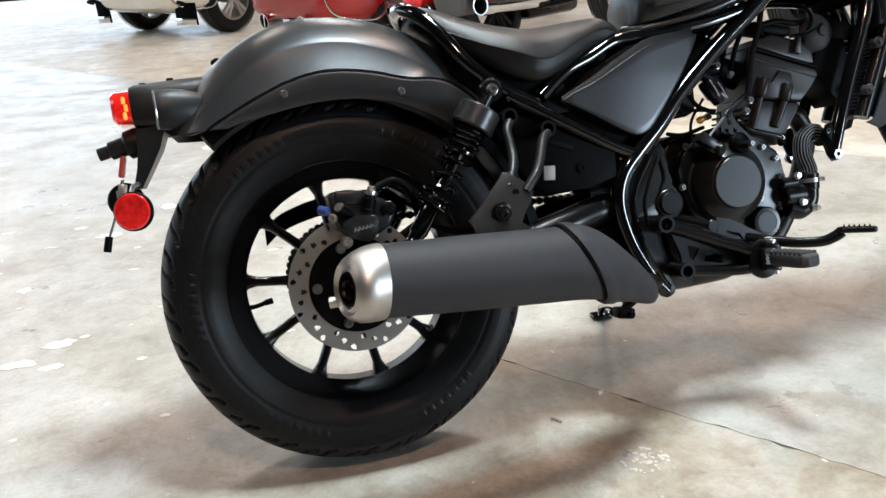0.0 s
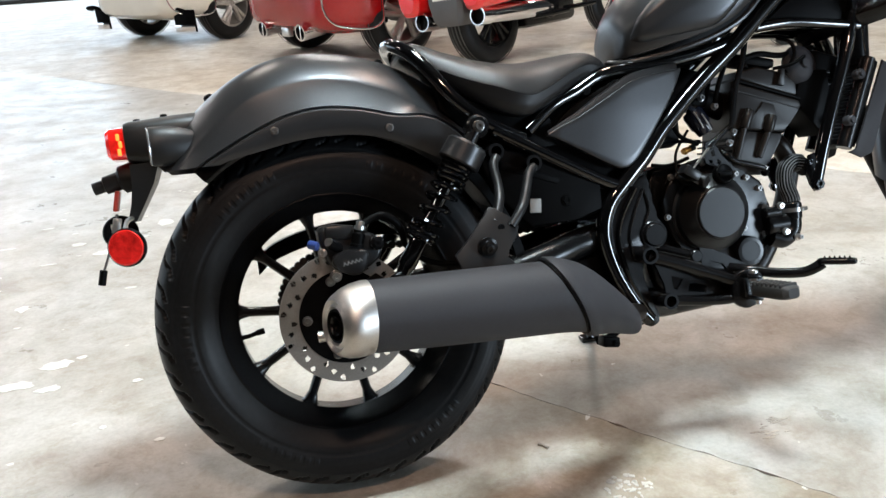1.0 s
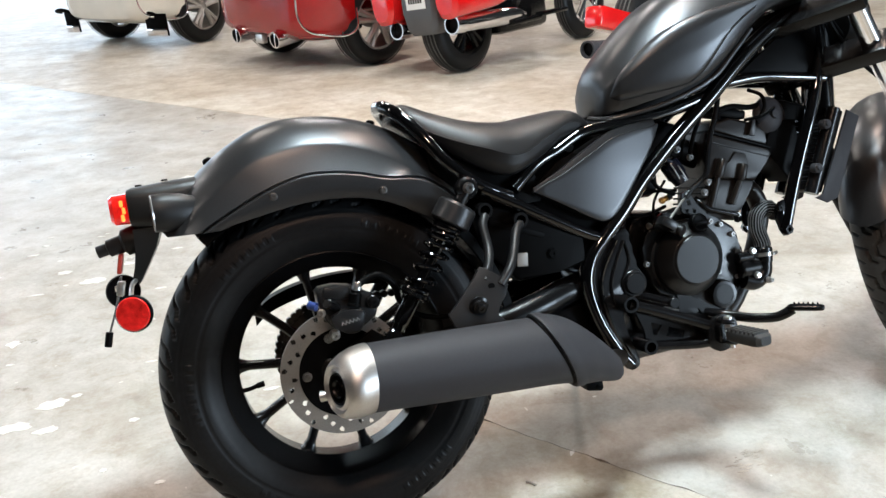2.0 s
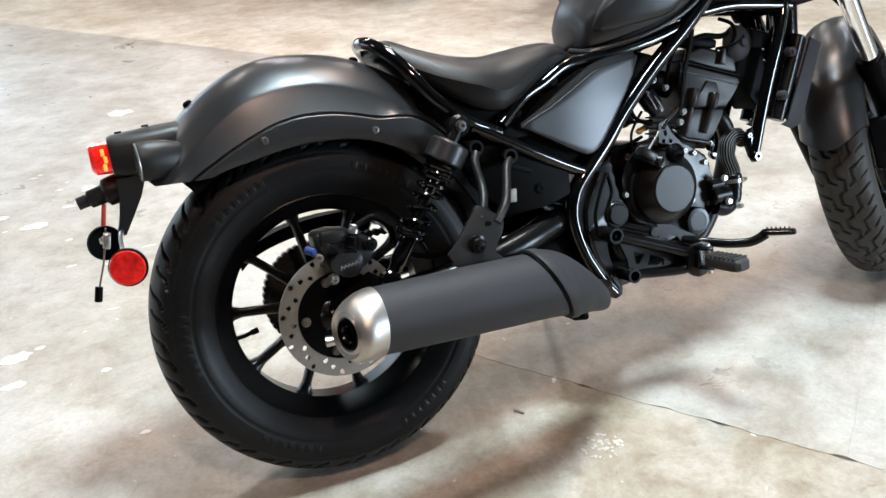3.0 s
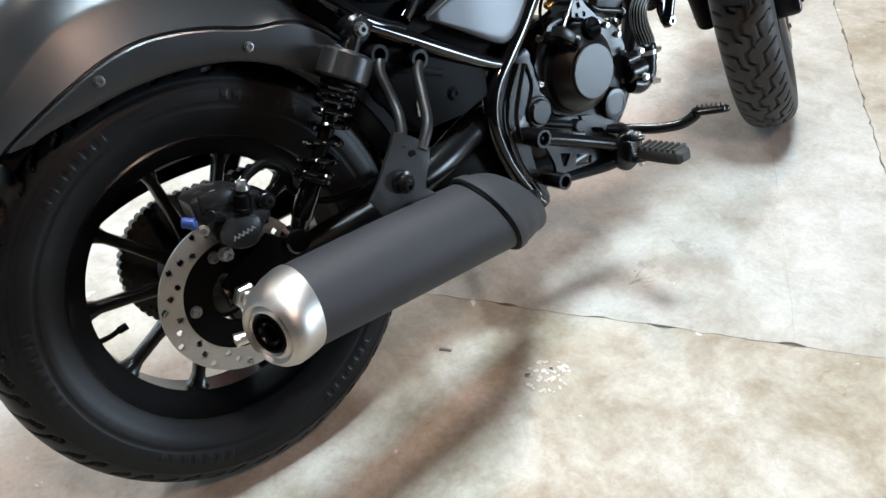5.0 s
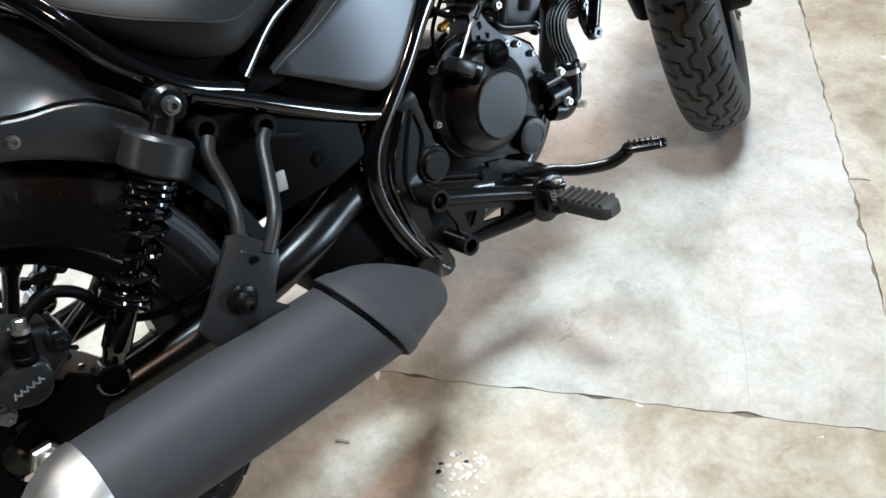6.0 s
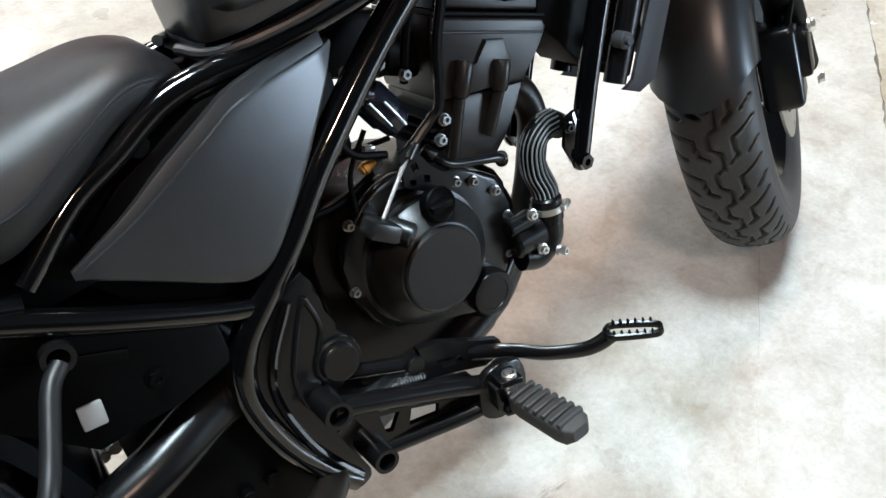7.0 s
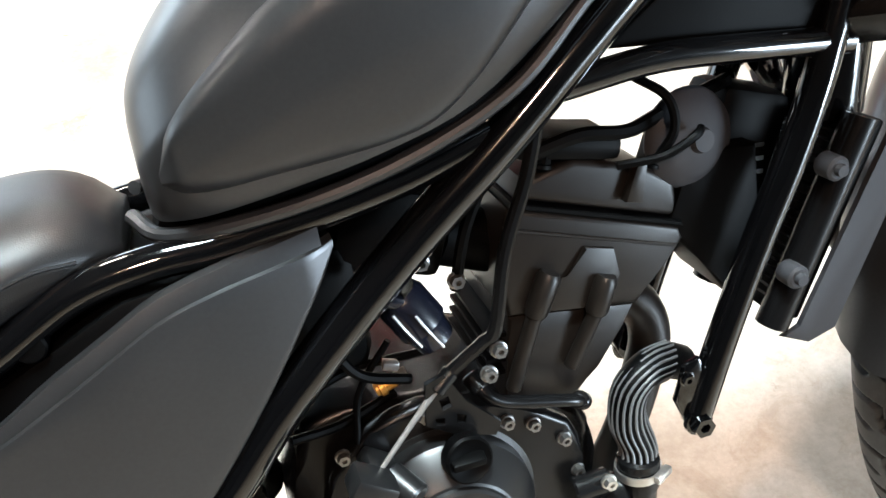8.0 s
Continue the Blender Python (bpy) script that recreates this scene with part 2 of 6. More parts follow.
def prism(bm, outline, v0, v1, bevel=0.0, segments=2):
    """An outline of (x, z) pairs with thickness from y = v0 to y = v1; v0 and v1 may be functions of (x, z)."""
    f0 = v0 if callable(v0) else (lambda x, z: v0)
    f1 = v1 if callable(v1) else (lambda x, z: v1)
    start = len(bm.verts)
    a = [bm.verts.new((x, f0(x, z), z)) for x, z in outline]
    b = [bm.verts.new((x, f1(x, z), z)) for x, z in outline]
    n = len(a)
    faces = [bm.faces.new(a), bm.faces.new(b[::-1])]
    faces += [bm.faces.new((a[k], b[k], b[(k + 1) % n], a[(k + 1) % n])) for k in range(n)]
    if bevel:
        edges = list({e for f in faces[:2] for e in f.edges})
        bmesh.ops.bevel(bm, geom=edges, offset=bevel, segments=segments, profile=0.5, affect="EDGES", clamp_overlap=True)
    return bm


def holed_plate(bm, outline, holes, y0, y1):
    """A flat plate of (x, z) pairs with holes through it, from y = y0 to y = y1."""
    edges, loops = [], []
    for loop in [outline] + list(holes):
        ring = [bm.verts.new((x, y0, z)) for x, z in loop]
        loops.append(ring)
        edges += [bm.edges.new((ring[k], ring[(k + 1) % len(ring)])) for k in range(len(ring))]
    front = [g for g in bmesh.ops.triangle_fill(bm, use_beauty=True, edges=edges, normal=(0, -1, 0))["geom"] if isinstance(g, bmesh.types.BMFace)]
    made = bmesh.ops.extrude_face_region(bm, geom=front, use_keep_orig=True)
    for v in made["geom"]:
        if isinstance(v, bmesh.types.BMVert):
            v.co.y = y1
    return bm


def block(bm, centre, size, turn=(0, 0, 0), bevel=0.003, segments=2):
    """A box with softened edges."""
    m = pose(*centre, *turn) @ Matrix.Diagonal((*size, 1))
    made = bmesh.ops.create_cube(bm, size=1.0, matrix=m)
    if bevel:
        edges = list({e for v in made["verts"] for e in v.link_edges})
        bmesh.ops.bevel(bm, geom=edges, offset=bevel, segments=segments, profile=0.5, affect="EDGES", clamp_overlap=True)
    return bm


def loft(bm, sections, closed=True, caps=True):
    """Skins rows of points of equal number."""
    rows = [[bm.verts.new(p) for p in s] for s in sections]
    n = len(rows[0])
    for a, b in zip(rows, rows[1:]):
        for k in range(n if closed else n - 1):
            j = (k + 1) % n
            bm.faces.new((a[k], a[j], b[j], b[k]))
    if caps and closed:
        bm.faces.new(rows[0][::-1])
        bm.faces.new(rows[-1])
    return bm


def bolt(bm, at, axis, r=0.007, h=0.005, sides=6):
    """A flanged bolt head."""
    lathe(bm, [(0, 0), (0, r * 1.25), (h * 0.3, r * 1.2), (h * 0.35, r * 0.95)], at, axis, 14)
    lathe(bm, [(h * 0.3, r), (h, r * 0.92), (h, r * 0.45), (h * 0.6, r * 0.4), (h * 0.6, 0)], at, axis, sides)
    return bm


def bolts(name, mat, parent, spots, axis, r=0.007, h=0.005, label=""):
    """Equal bolts, each an object of its own on one mesh."""
    bm = bolt(bmesh.new(), (0, 0, 0), axis, r, h)
    return repeats(name, bm, mat, parent, [Matrix.Translation(s) for s in spots], label)


def repeats(name, bm, mat, parent, poses, label=""):
    """Equal pieces on one mesh, one object for each pose."""
    first = part(name, bm, mat, parent, label)
    first.matrix_basis = poses[0]
    made = [first]
    for m in poses[1:]:
        ob = new(name, first.data)
        ob.parent, ob.matrix_basis = parent, m
        made.append(tagged(ob, label))
    return made


def smooth_table(table, x):
    """Values between the given stations, eased with a spline."""
    pts = sorted(table)
    xs = np.array([p[0] for p in pts])
    i = int(np.clip(np.searchsorted(xs, x) - 1, 0, len(xs) - 2))
    t = (x - xs[i]) / (xs[i + 1] - xs[i])
    ys = [p[1] for p in pts]
    m0 = (ys[i + 1] - ys[max(i - 1, 0)]) / (xs[i + 1] - xs[max(i - 1, 0)])
    m1 = (ys[min(i + 2, len(ys) - 1)] - ys[i]) / (xs[min(i + 2, len(ys) - 1)] - xs[i])
    h = xs[i + 1] - xs[i]
    return (2 * t ** 3 - 3 * t * t + 1) * ys[i] + (t ** 3 - 2 * t * t + t) * h * m0 + (-2 * t ** 3 + 3 * t * t) * ys[i + 1] + (t ** 3 - t * t) * h * m1


# ---- the showroom ----
AX, BX = Vector((0.617, -0.787, 0)), Vector((0.787, 0.617, 0))  # along and across the long floor joint


def floor_point(s, r, z=0.0):
    p = BX * s + AX * r
    return Vector((p.x, p.y, z))


def wobble(q, k):
    return 0.005 * noise.noise(Vector((q * 7.0, k * 3.7, 0.3))) + 0.005 * noise.noise(Vector((q * 31.0, k * 1.9, 0.8)))


def slab(name, s0, s1, r0, r1, mat, label, parent, z=0.0):
    """One cast floor slab with chipped edges along its joints."""
    bm = bmesh.new()
    ring = []

    def side(p, q, fixed, axis, out):
        n = int(min(1500, max(2, abs(q - p) / 0.012)))
        for k in range(n):
            t = p + (q - p) * k / n
            gap = out * (0.0007 + 0.014 * max(0, noise.noise(Vector((t * 17, fixed * 7, out))) - 0.12))
            if axis == "s" and abs(fixed - 0.42) < 0.01 and t < -0.12:
                gap = 0.0
            w = wobble(t, fixed) - gap
            ring.append((fixed + w, t) if axis == "s" else (t, fixed + w))
    side(r0, r1, s0, "s", -1)
    side(s0, s1, r1, "r", 1)
    side(r1, r0, s1, "s", 1)
    side(s1, s0, r0, "r", -1)
    top = [bm.verts.new(floor_point(s, r, z)) for s, r in ring]
    low = [bm.verts.new(floor_point(s, r, z - 0.05)) for s, r in ring]
    n = len(ring)
    bm.faces.new(top)
    for k in range(n):
        bm.faces.new((top[k], low[k], low[(k + 1) % n], top[(k + 1) % n]))
    me_ob = part(name, bm, mat, parent, label)
    return me_ob


bm = bmesh.new()
block(bm, (0, 4, -0.056), (34, 34, 0.1), bevel=0)
floor = tagged(part("floor", bm, JOINT), "old polished concrete showroom floor with chipped joints", "floor", kind="structure")
R3 = 1.11
slab("slab", -16, 0.42, -18, R3, SLAB_BEIGE, "stained beige concrete slab", floor)
slab("slab", 0.42, 2.45, -18, R3, SLAB_GREY, "pale grey polished concrete slab", floor)
slab("slab", 2.45, 16, -18, R3, SLAB_FAR, "tan concrete slab", floor)
slab("slab", -16, 2.45, R3, 16, SLAB_BEIGE, "mottled beige concrete slab", floor)
slab("slab", 2.45, 16, R3, 16, SLAB_FAR, "tan concrete slab", floor)


def flake(bm, x, y, rx, ry, seed, z=0.0012):
    rnd = random.Random(seed)
    n = 16
    v = [bm.verts.new((x + rx * math.cos(2 * math.pi * k / n) * rnd.uniform(0.55, 1.1), y + ry * math.sin(2 * math.pi * k / n) * rnd.uniform(0.55, 1.1), z)) for k in range(n)]
    w = [bm.verts.new((q.co.x, q.co.y, -0.002)) for q in v]
    bm.faces.new(v)
    for k in range(n):
        bm.faces.new((v[k], w[k], w[(k + 1) % n], v[(k + 1) % n]))


bm = bmesh.new()
for k, (x, y, rx, ry) in enumerate([(-0.378, 0.272, 0.012, 0.008), (-0.64, 0.70, 0.045, 0.03), (-0.79, 1.10, 0.02, 0.025), (-0.72, 0.62, 0.05, 0.025),
                                    (-0.64, 0.58, 0.035, 0.018), (-0.5, 0.36, 0.009, 0.009), (-0.44, 0.55, 0.014, 0.009), (-0.6, 1.5, 0.05, 0.03),
                                    (-0.42, 1.75, 0.04, 0.04), (-0.7, 1.62, 0.03, 0.02), (-0.25, 2.6, 0.06, 0.05)]):
    flake(bm, x, y, rx, ry, k)
rnd = random.Random(11)
for k in range(70):
    flake(bm, rnd.uniform(-1.5, 0.1), rnd.uniform(0.5, 2.2), rnd.uniform(0.006, 0.03), rnd.uniform(0.003, 0.010), 500 + k)
tagged(part("paint_flakes", bm, CHIP), "pale worn flakes of paint on the concrete floor", "paint marks", kind="stuff")
bm = bmesh.new()
rnd = random.Random(5)
for k in range(46):
    a, d = rnd.uniform(0, 6.28), 0.045 * rnd.random() ** 0.6
    flake(bm, 0.457 + d * math.cos(a), -0.183 + 0.8 * d * math.sin(a), rnd.uniform(0.002, 0.007), rnd.uniform(0.002, 0.006), 100 + k)
tagged(part("paint_splash", bm, SPLASH), "splash of white paint dried on the floor", "paint marks", kind="stuff")
bm = bmesh.new()
for k in range(34):
    u, v = (0.835, -0.085) if k % 2 else (0.795, -0.115)
    flake(bm, u + rnd.gauss(0, 0.013), v + rnd.gauss(0, 0.013), rnd.uniform(0.003, 0.012), rnd.uniform(0.0012, 0.003), 300 + k, 0.0008)
tagged(part("boot_print", bm, PRINT), "faint dusty boot print on the pale slab", "boot print", kind="stuff")
bm = bmesh.new()
tube(bm, [(0.352, -0.006, 0.002), (0.359, -0.013, 0.003), (0.366, -0.024, 0.002)], 0.003, 8)
tagged(part("leaf_scrap", bm, SMUDGE), "small dark dry scrap lying on the floor", "scrap")
bm = bmesh.new()
tube(bm, [(1.52, -0.22, 0.001), (1.535, -0.235, 0.0015), (1.545, -0.252, 0.001)], 0.0015, 6)
tagged(part("thread_scrap", bm, SMUDGE), "short grey thread lying on the pale slab", "scrap")

bm = bmesh.new()
tube(bm, [tuple(floor_point(0.44 + 0.05 * k, 0.86 + 0.006 * noise.noise(Vector((k * 0.7, 2.0, 0.0))), 0.0001)) for k in range(38)], 0.0005, 5, 2)
tagged(part("hairline_crack", bm, CRACK), "thin hairline crack across the pale slab", "crack", kind="structure")

# walls, ceiling, the daylit front opening
X0, X1, Y0, Y1, TOP = -12.0, 13.0, -10.0, 15.0, 3.8


def wall(name, a, b, holes=()):
    """A wall from a to b with openings (from, to, sill, head) along it."""
    a, b = Vector((*a, 0)), Vector((*b, 0))
    L = (b - a).length
    way = (b - a).normalized()
    turn = math.degrees(math.atan2(way.y, way.x))
    bm = bmesh.new()
    cuts = sorted(holes)
    spans, at = [], 0.0
    for p, q, lo, hi in cuts:
        spans += [(at, p, 0, TOP), (p, q, hi, TOP)] + ([(p, q, 0, lo)] if lo > 0 else [])
        at = q
    spans.append((at, L, 0, TOP))
    for p, q, lo, hi in spans:
        c = a + way * (p + q) / 2
        block(bm, (c.x, c.y, (lo + hi) / 2), (q - p, 0.2, hi - lo), (0, 0, turn), bevel=0)
    return tagged(part(name, bm, WALLPAINT), "plain grey painted showroom wall", "wall", kind="structure")


wall("wall_south", (X0, Y0 - 0.1), (X1, Y0 - 0.1), [(21.0, 24.8, 0.0, 3.5)])
wall("wall_east", (X1 + 0.1, Y0), (X1 + 0.1, Y1))
wall("wall_north", (X1, Y1 + 0.1), (X0, Y1 + 0.1), [(13.0, 23.0, 0.0, 3.4)])
wall("wall_west", (X0 - 0.1, Y1), (X0 - 0.1, Y0), [(3.0, 12.0, 0.0, 3.2)])
bm = bmesh.new()
block(bm, ((X0 + X1) / 2, (Y0 + Y1) / 2, TOP + 0.1), (X1 - X0 + 0.6, Y1 - Y0 + 0.6, 0.2), bevel=0)
tagged(part("ceiling", bm, CEILPAINT), "dark painted showroom ceiling", "ceiling", kind="structure")


def window(name, centre, width, height, turn):
    """A tall shop window: frame bars and panes."""
    bm = bmesh.new()
    for k in range(6):
        block(bm, (-width / 2 + width * k / 5, 0, height / 2), (0.06, 0.08, height), bevel=0.004)
    for z in (0.03, height - 0.03):
        block(bm, (0, 0, z), (width, 0.07, 0.06), bevel=0.004)
    frame_ob = tagged(part(name, bm, GREYPLASTIC), "tall grey-framed glazed shop front", "window", kind="structure")
    frame_ob.matrix_basis = pose(*centre, 0, 0, turn)
    return frame_ob


window("window_1", (-5.0, Y1 + 0.1, 0), 10.0, 3.4, 0)
window("window_3", (10.9, Y0 - 0.1, 0), 3.8, 3.5, 0)
window("window_2", (X0 - 0.1, 7.5, 0), 9.0, 3.2, 90)


def portal(name, at, toward, w, h, power):
    """Daylight in a window's opening."""
    d = bpy.data.lights.new(name, "AREA")
    d.shape, d.size, d.size_y, d.energy, d.color = "RECTANGLE", w, h, power, (0.72, 0.87, 1.0)
    ob = new(name, d)
    ob.matrix_basis = look(at, toward)
    return ob


portal("daylight_south", (10.9, Y0 + 0.02, 1.75), (10.9, 0, 1.7), 3.6, 3.3, 1900)
portal("daylight_north", (-5.0, Y1 - 0.02, 1.7), (-5.0, 0, 1.6), 9.8, 3.3, 400)
portal("daylight_west", (X0 + 0.02, 7.5, 1.6), (0, 7.5, 1.5), 8.8, 3.1, 250)


def ceiling_light(x, y, turn, power, color, wide=0.4):
    """A square high-bay fitting with its lamp."""
    root = new("ceiling_light")
    root.matrix_basis = pose(x, y, TOP, 0, 0, turn)
    tagged(root, "square ceiling high-bay light with a lit diffuser", "ceiling light", "showroom ceiling lights")
    bm = bmesh.new()
    block(bm, (0, 0, -0.03), (wide + 0.04, wide + 0.04, 0.06), bevel=0.006)
    part("housing", bm, CEILPAINT, root)
    bm = bmesh.new()
    block(bm, (0, 0, -0.066), (wide, wide, 0.012), bevel=0.004)
    part("diffuser", bm, LAMPGLOW, root, "glowing white diffuser")
    d = bpy.data.lights.new("bay_lamp", "AREA")
    d.shape, d.size, d.size_y, d.energy, d.color = "RECTANGLE", wide, wide, power, color
    ob = new("bay_lamp", d)
    ob.parent = root
    ob.matrix_basis = pose(0, 0, -0.08)


for x in (-3.7, 1.1, 5.9):
    for y in (4.3, 8.05, 11.8):
        ceiling_light(x, y, 90, 1.15 * TUBE_POWER, (1.0, 0.93, 0.87))
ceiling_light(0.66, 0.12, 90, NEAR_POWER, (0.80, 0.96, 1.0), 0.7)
ceiling_light(1.5, 0.9, 90, 52.0, (1.0, 0.66, 0.47), 0.3)
ceiling_light(0.0, -2.4, 90, 64.0, (1.0, 0.66, 0.47), 0.25)
ceiling_light(-0.7, 3.1, 90, 0.7 * TUBE_POWER, WARM)
ceiling_light(2.7, 3.4, 90, 0.5 * TUBE_POWER, WARM)
ceiling_light(4.9, 2.0, 90, 0.8 * TUBE_POWER, COOL)
ceiling_light(-3.9, 0.6, 90, 0.6 * TUBE_POWER, WARM)


# ---- the motorcycle: x ahead, y to its left, z up, built upright and leant on its side stand ----
LEAN = 17.0
bike = new("motorcycle")
bike.matrix_basis = pose(0, 0, 0.006, -LEAN, 0, 0)
tagged(bike, "matte graphite bobber motorcycle leaning on its side stand", "motorcycle")
AXLE = 0.323


def tyre_mesh(name, parent, r, w, h, groove, label, centre, n_a=900, n_p=84, rubber=RUBBER):
    """A tyre as a dense ring of which the grooves are pressed in. groove(turns, across) gives a depth from 0 to 1."""
    half = [(0, r), (w * 0.2, r - h * 0.022), (w * 0.367, r - h * 0.105), (w * 0.467, r - h * 0.26), (w * 0.5, r - h * 0.47), (w * 0.475, r - h * 0.69), (w * 0.4, r - h * 0.87), (w * 0.345, r - h * 0.96)]
    prof = [tuple(q) for q in spline([(-u, v) for u, v in half[::-1]] + half[1:], n_p // 14)]
    n = len(prof)
    P = np.array(prof)
    along = np.concatenate([[0], np.cumsum(np.hypot(*np.diff(P, axis=0).T))])
    mid = along - along[-1] / 2
    tang = np.gradient(P, axis=0)
    nrm = np.stack([tang[:, 1], -tang[:, 0]], 1)
    nrm /= np.linalg.norm(nrm, axis=1)[:, None]
    nrm *= np.where((nrm * (P - np.array([0, r - h / 2]))).sum(1) < 0, -1, 1)[:, None]
    turn = np.linspace(0, 1, n_a, endpoint=False)
    depth = groove(turn[:, None], mid[None, :], r)
    U = P[None, :, 0] - nrm[None, :, 0] * depth
    V = P[None, :, 1] - nrm[None, :, 1] * depth
    A = turn * 2 * np.pi
    verts = np.stack([V * np.cos(A)[:, None], U, V * np.sin(A)[:, None]], 2).reshape(-1, 3)
    i = np.arange(n_a)[:, None] * n
    j = (np.arange(n_a)[:, None] + 1) % n_a * n
    k = np.arange(n - 1)[None, :]
    quads = np.stack([i + k, i + k + 1, j + k + 1, j + k], 2).reshape(-1, 4)
    me = bpy.data.meshes.new(name)
    me.from_pydata(verts.tolist(), [], quads.tolist())
    me.polygons.foreach_set("use_smooth", [True] * len(me.polygons))
    me.materials.append(rubber)
    ob = new(name, me)
    ob.parent = parent
    ob.location = centre
    return tagged(ob, label)


def line_depth(d, width, deep):
    return deep * np.clip((1.15 - np.abs(d) / (width / 2)) * 4.0, 0, 1)


def cuts(t, x, r, n, lines, width, deep):
    """Grooves along polylines of (part of a pitch, across); the pattern repeats n times round the tyre."""
    pitch = 2 * math.pi * r / n
    v = (t * n) % 1.0
    near = np.full(np.broadcast(t, x).shape, 1.0)
    for line in lines:
        for (v0, x0), (v1, x1) in zip(line, line[1:]):
            dv, dx = (v1 - v0) * pitch, x1 - x0
            for wrap in (-1, 0, 1):
                pv, px = (v - v0 + wrap) * pitch, x - x0
                q = np.clip((pv * dv + px * dx) / (dv * dv + dx * dx), 0, 1)
                near = np.minimum(near, np.hypot(pv - q * dv, px - q * dx))
    return line_depth(near, width, deep)


def rear_groove(t, x, r):
    """Long and short slanted cuts on both shoulders, each with a hooked outer end."""
    long_, short_ = [(0.10, 0.014), (0.36, 0.062), (0.60, 0.070)], [(0.62, 0.034), (0.84, 0.068), (1.06, 0.075)]
    mirror = [[(v + 0.5, -a) for v, a in line] for line in (long_, short_)]
    ax = np.abs(x)
    rib = line_depth(ax - 0.088, 0.004, 0.0018) + line_depth(ax - 0.093, 0.003, 0.001) + line_depth(ax - 0.120, 0.004, 0.0018)
    letters = 0.0012 * ((ax > 0.101) & (ax < 0.110)) * (((t * 96) % 1) < 0.6) * (((t * 6 + 0.2) % 1) < 0.42)
    return cuts(t, x, r, 26, [long_, short_] + mirror, 0.0055, 0.007) + rib - letters


def front_groove(t, x, r):
    """A stepped zigzag round the crown, hooked cuts beside it and slanted cuts at the shoulders."""
    centre = [(0.0, -0.006), (0.36, -0.006), (0.48, 0.007), (0.86, 0.007), (0.98, -0.006), (1.0, -0.006)]
    left = [(-0.10, -0.066), (0.02, -0.040), (0.10, -0.028), (0.48, -0.024), (0.60, -0.012)]
    right = [(-0.20, 0.062), (0.06, 0.036), (0.14, 0.026), (0.60, 0.029), (0.74, 0.018)]
    extra = [[(0.40, -0.062), (0.56, -0.042)], [(0.34, 0.064), (0.56, 0.046)]]
    ax = np.abs(x)
    return cuts(t, -x, r, 30, [centre, left, right] + extra, 0.0055, 0.008) + line_depth(ax - 0.088, 0.003, 0.001)


def cast_wheel(name, parent, centre, r, w, hub, label, start):
    """A cast rim with ten slim spokes; axle along y."""
    bm = bmesh.new()
    x, y, z = centre
    b = w / 2
    lathe(bm, [(-b, r), (-b - 0.003, r - 0.006), (-b + 0.006, r - 0.012), (-b + 0.014, r - 0.02), (-b + 0.03, r - 0.036), (b - 0.03, r - 0.036), (b - 0.014, r - 0.02), (b - 0.006, r - 0.012),
               (b + 0.003, r - 0.006), (b, r), (b - 0.02, r - 0.004), (-b + 0.02, r - 0.004)], centre, (0, 1, 0), 96, close=True)
    lathe(bm, [(-hub, 0), (-hub, 0.045), (-hub + 0.012, 0.06), (-0.02, 0.05), (0.02, 0.05), (hub - 0.012, 0.06), (hub, 0.045), (hub, 0)], centre, (0, 1, 0), 40)
    wheel = part(name, bm, SATIN, parent, label)
    row = []
    for q, half, th in ((0.045, 0.017, 0.018), (0.075, 0.011, 0.015), (0.12, 0.0085, 0.013), (r - 0.055, 0.0085, 0.013), (r - 0.04, 0.013, 0.016), (r - 0.031, 0.024, 0.02)):
        ring = []
        for m in range(12):
            t = 2 * math.pi * m / 12
            ring.append((q, th * math.copysign(abs(math.sin(t)) ** 0.7, math.sin(t)), half * math.copysign(abs(math.cos(t)) ** 0.7, math.cos(t))))
        row.append(ring)
    repeats("spoke", loft(bmesh.new(), row), SATIN, wheel, [pose(x, y, z, 0, -(start + 36 * k), 0) for k in range(10)])
    return wheel


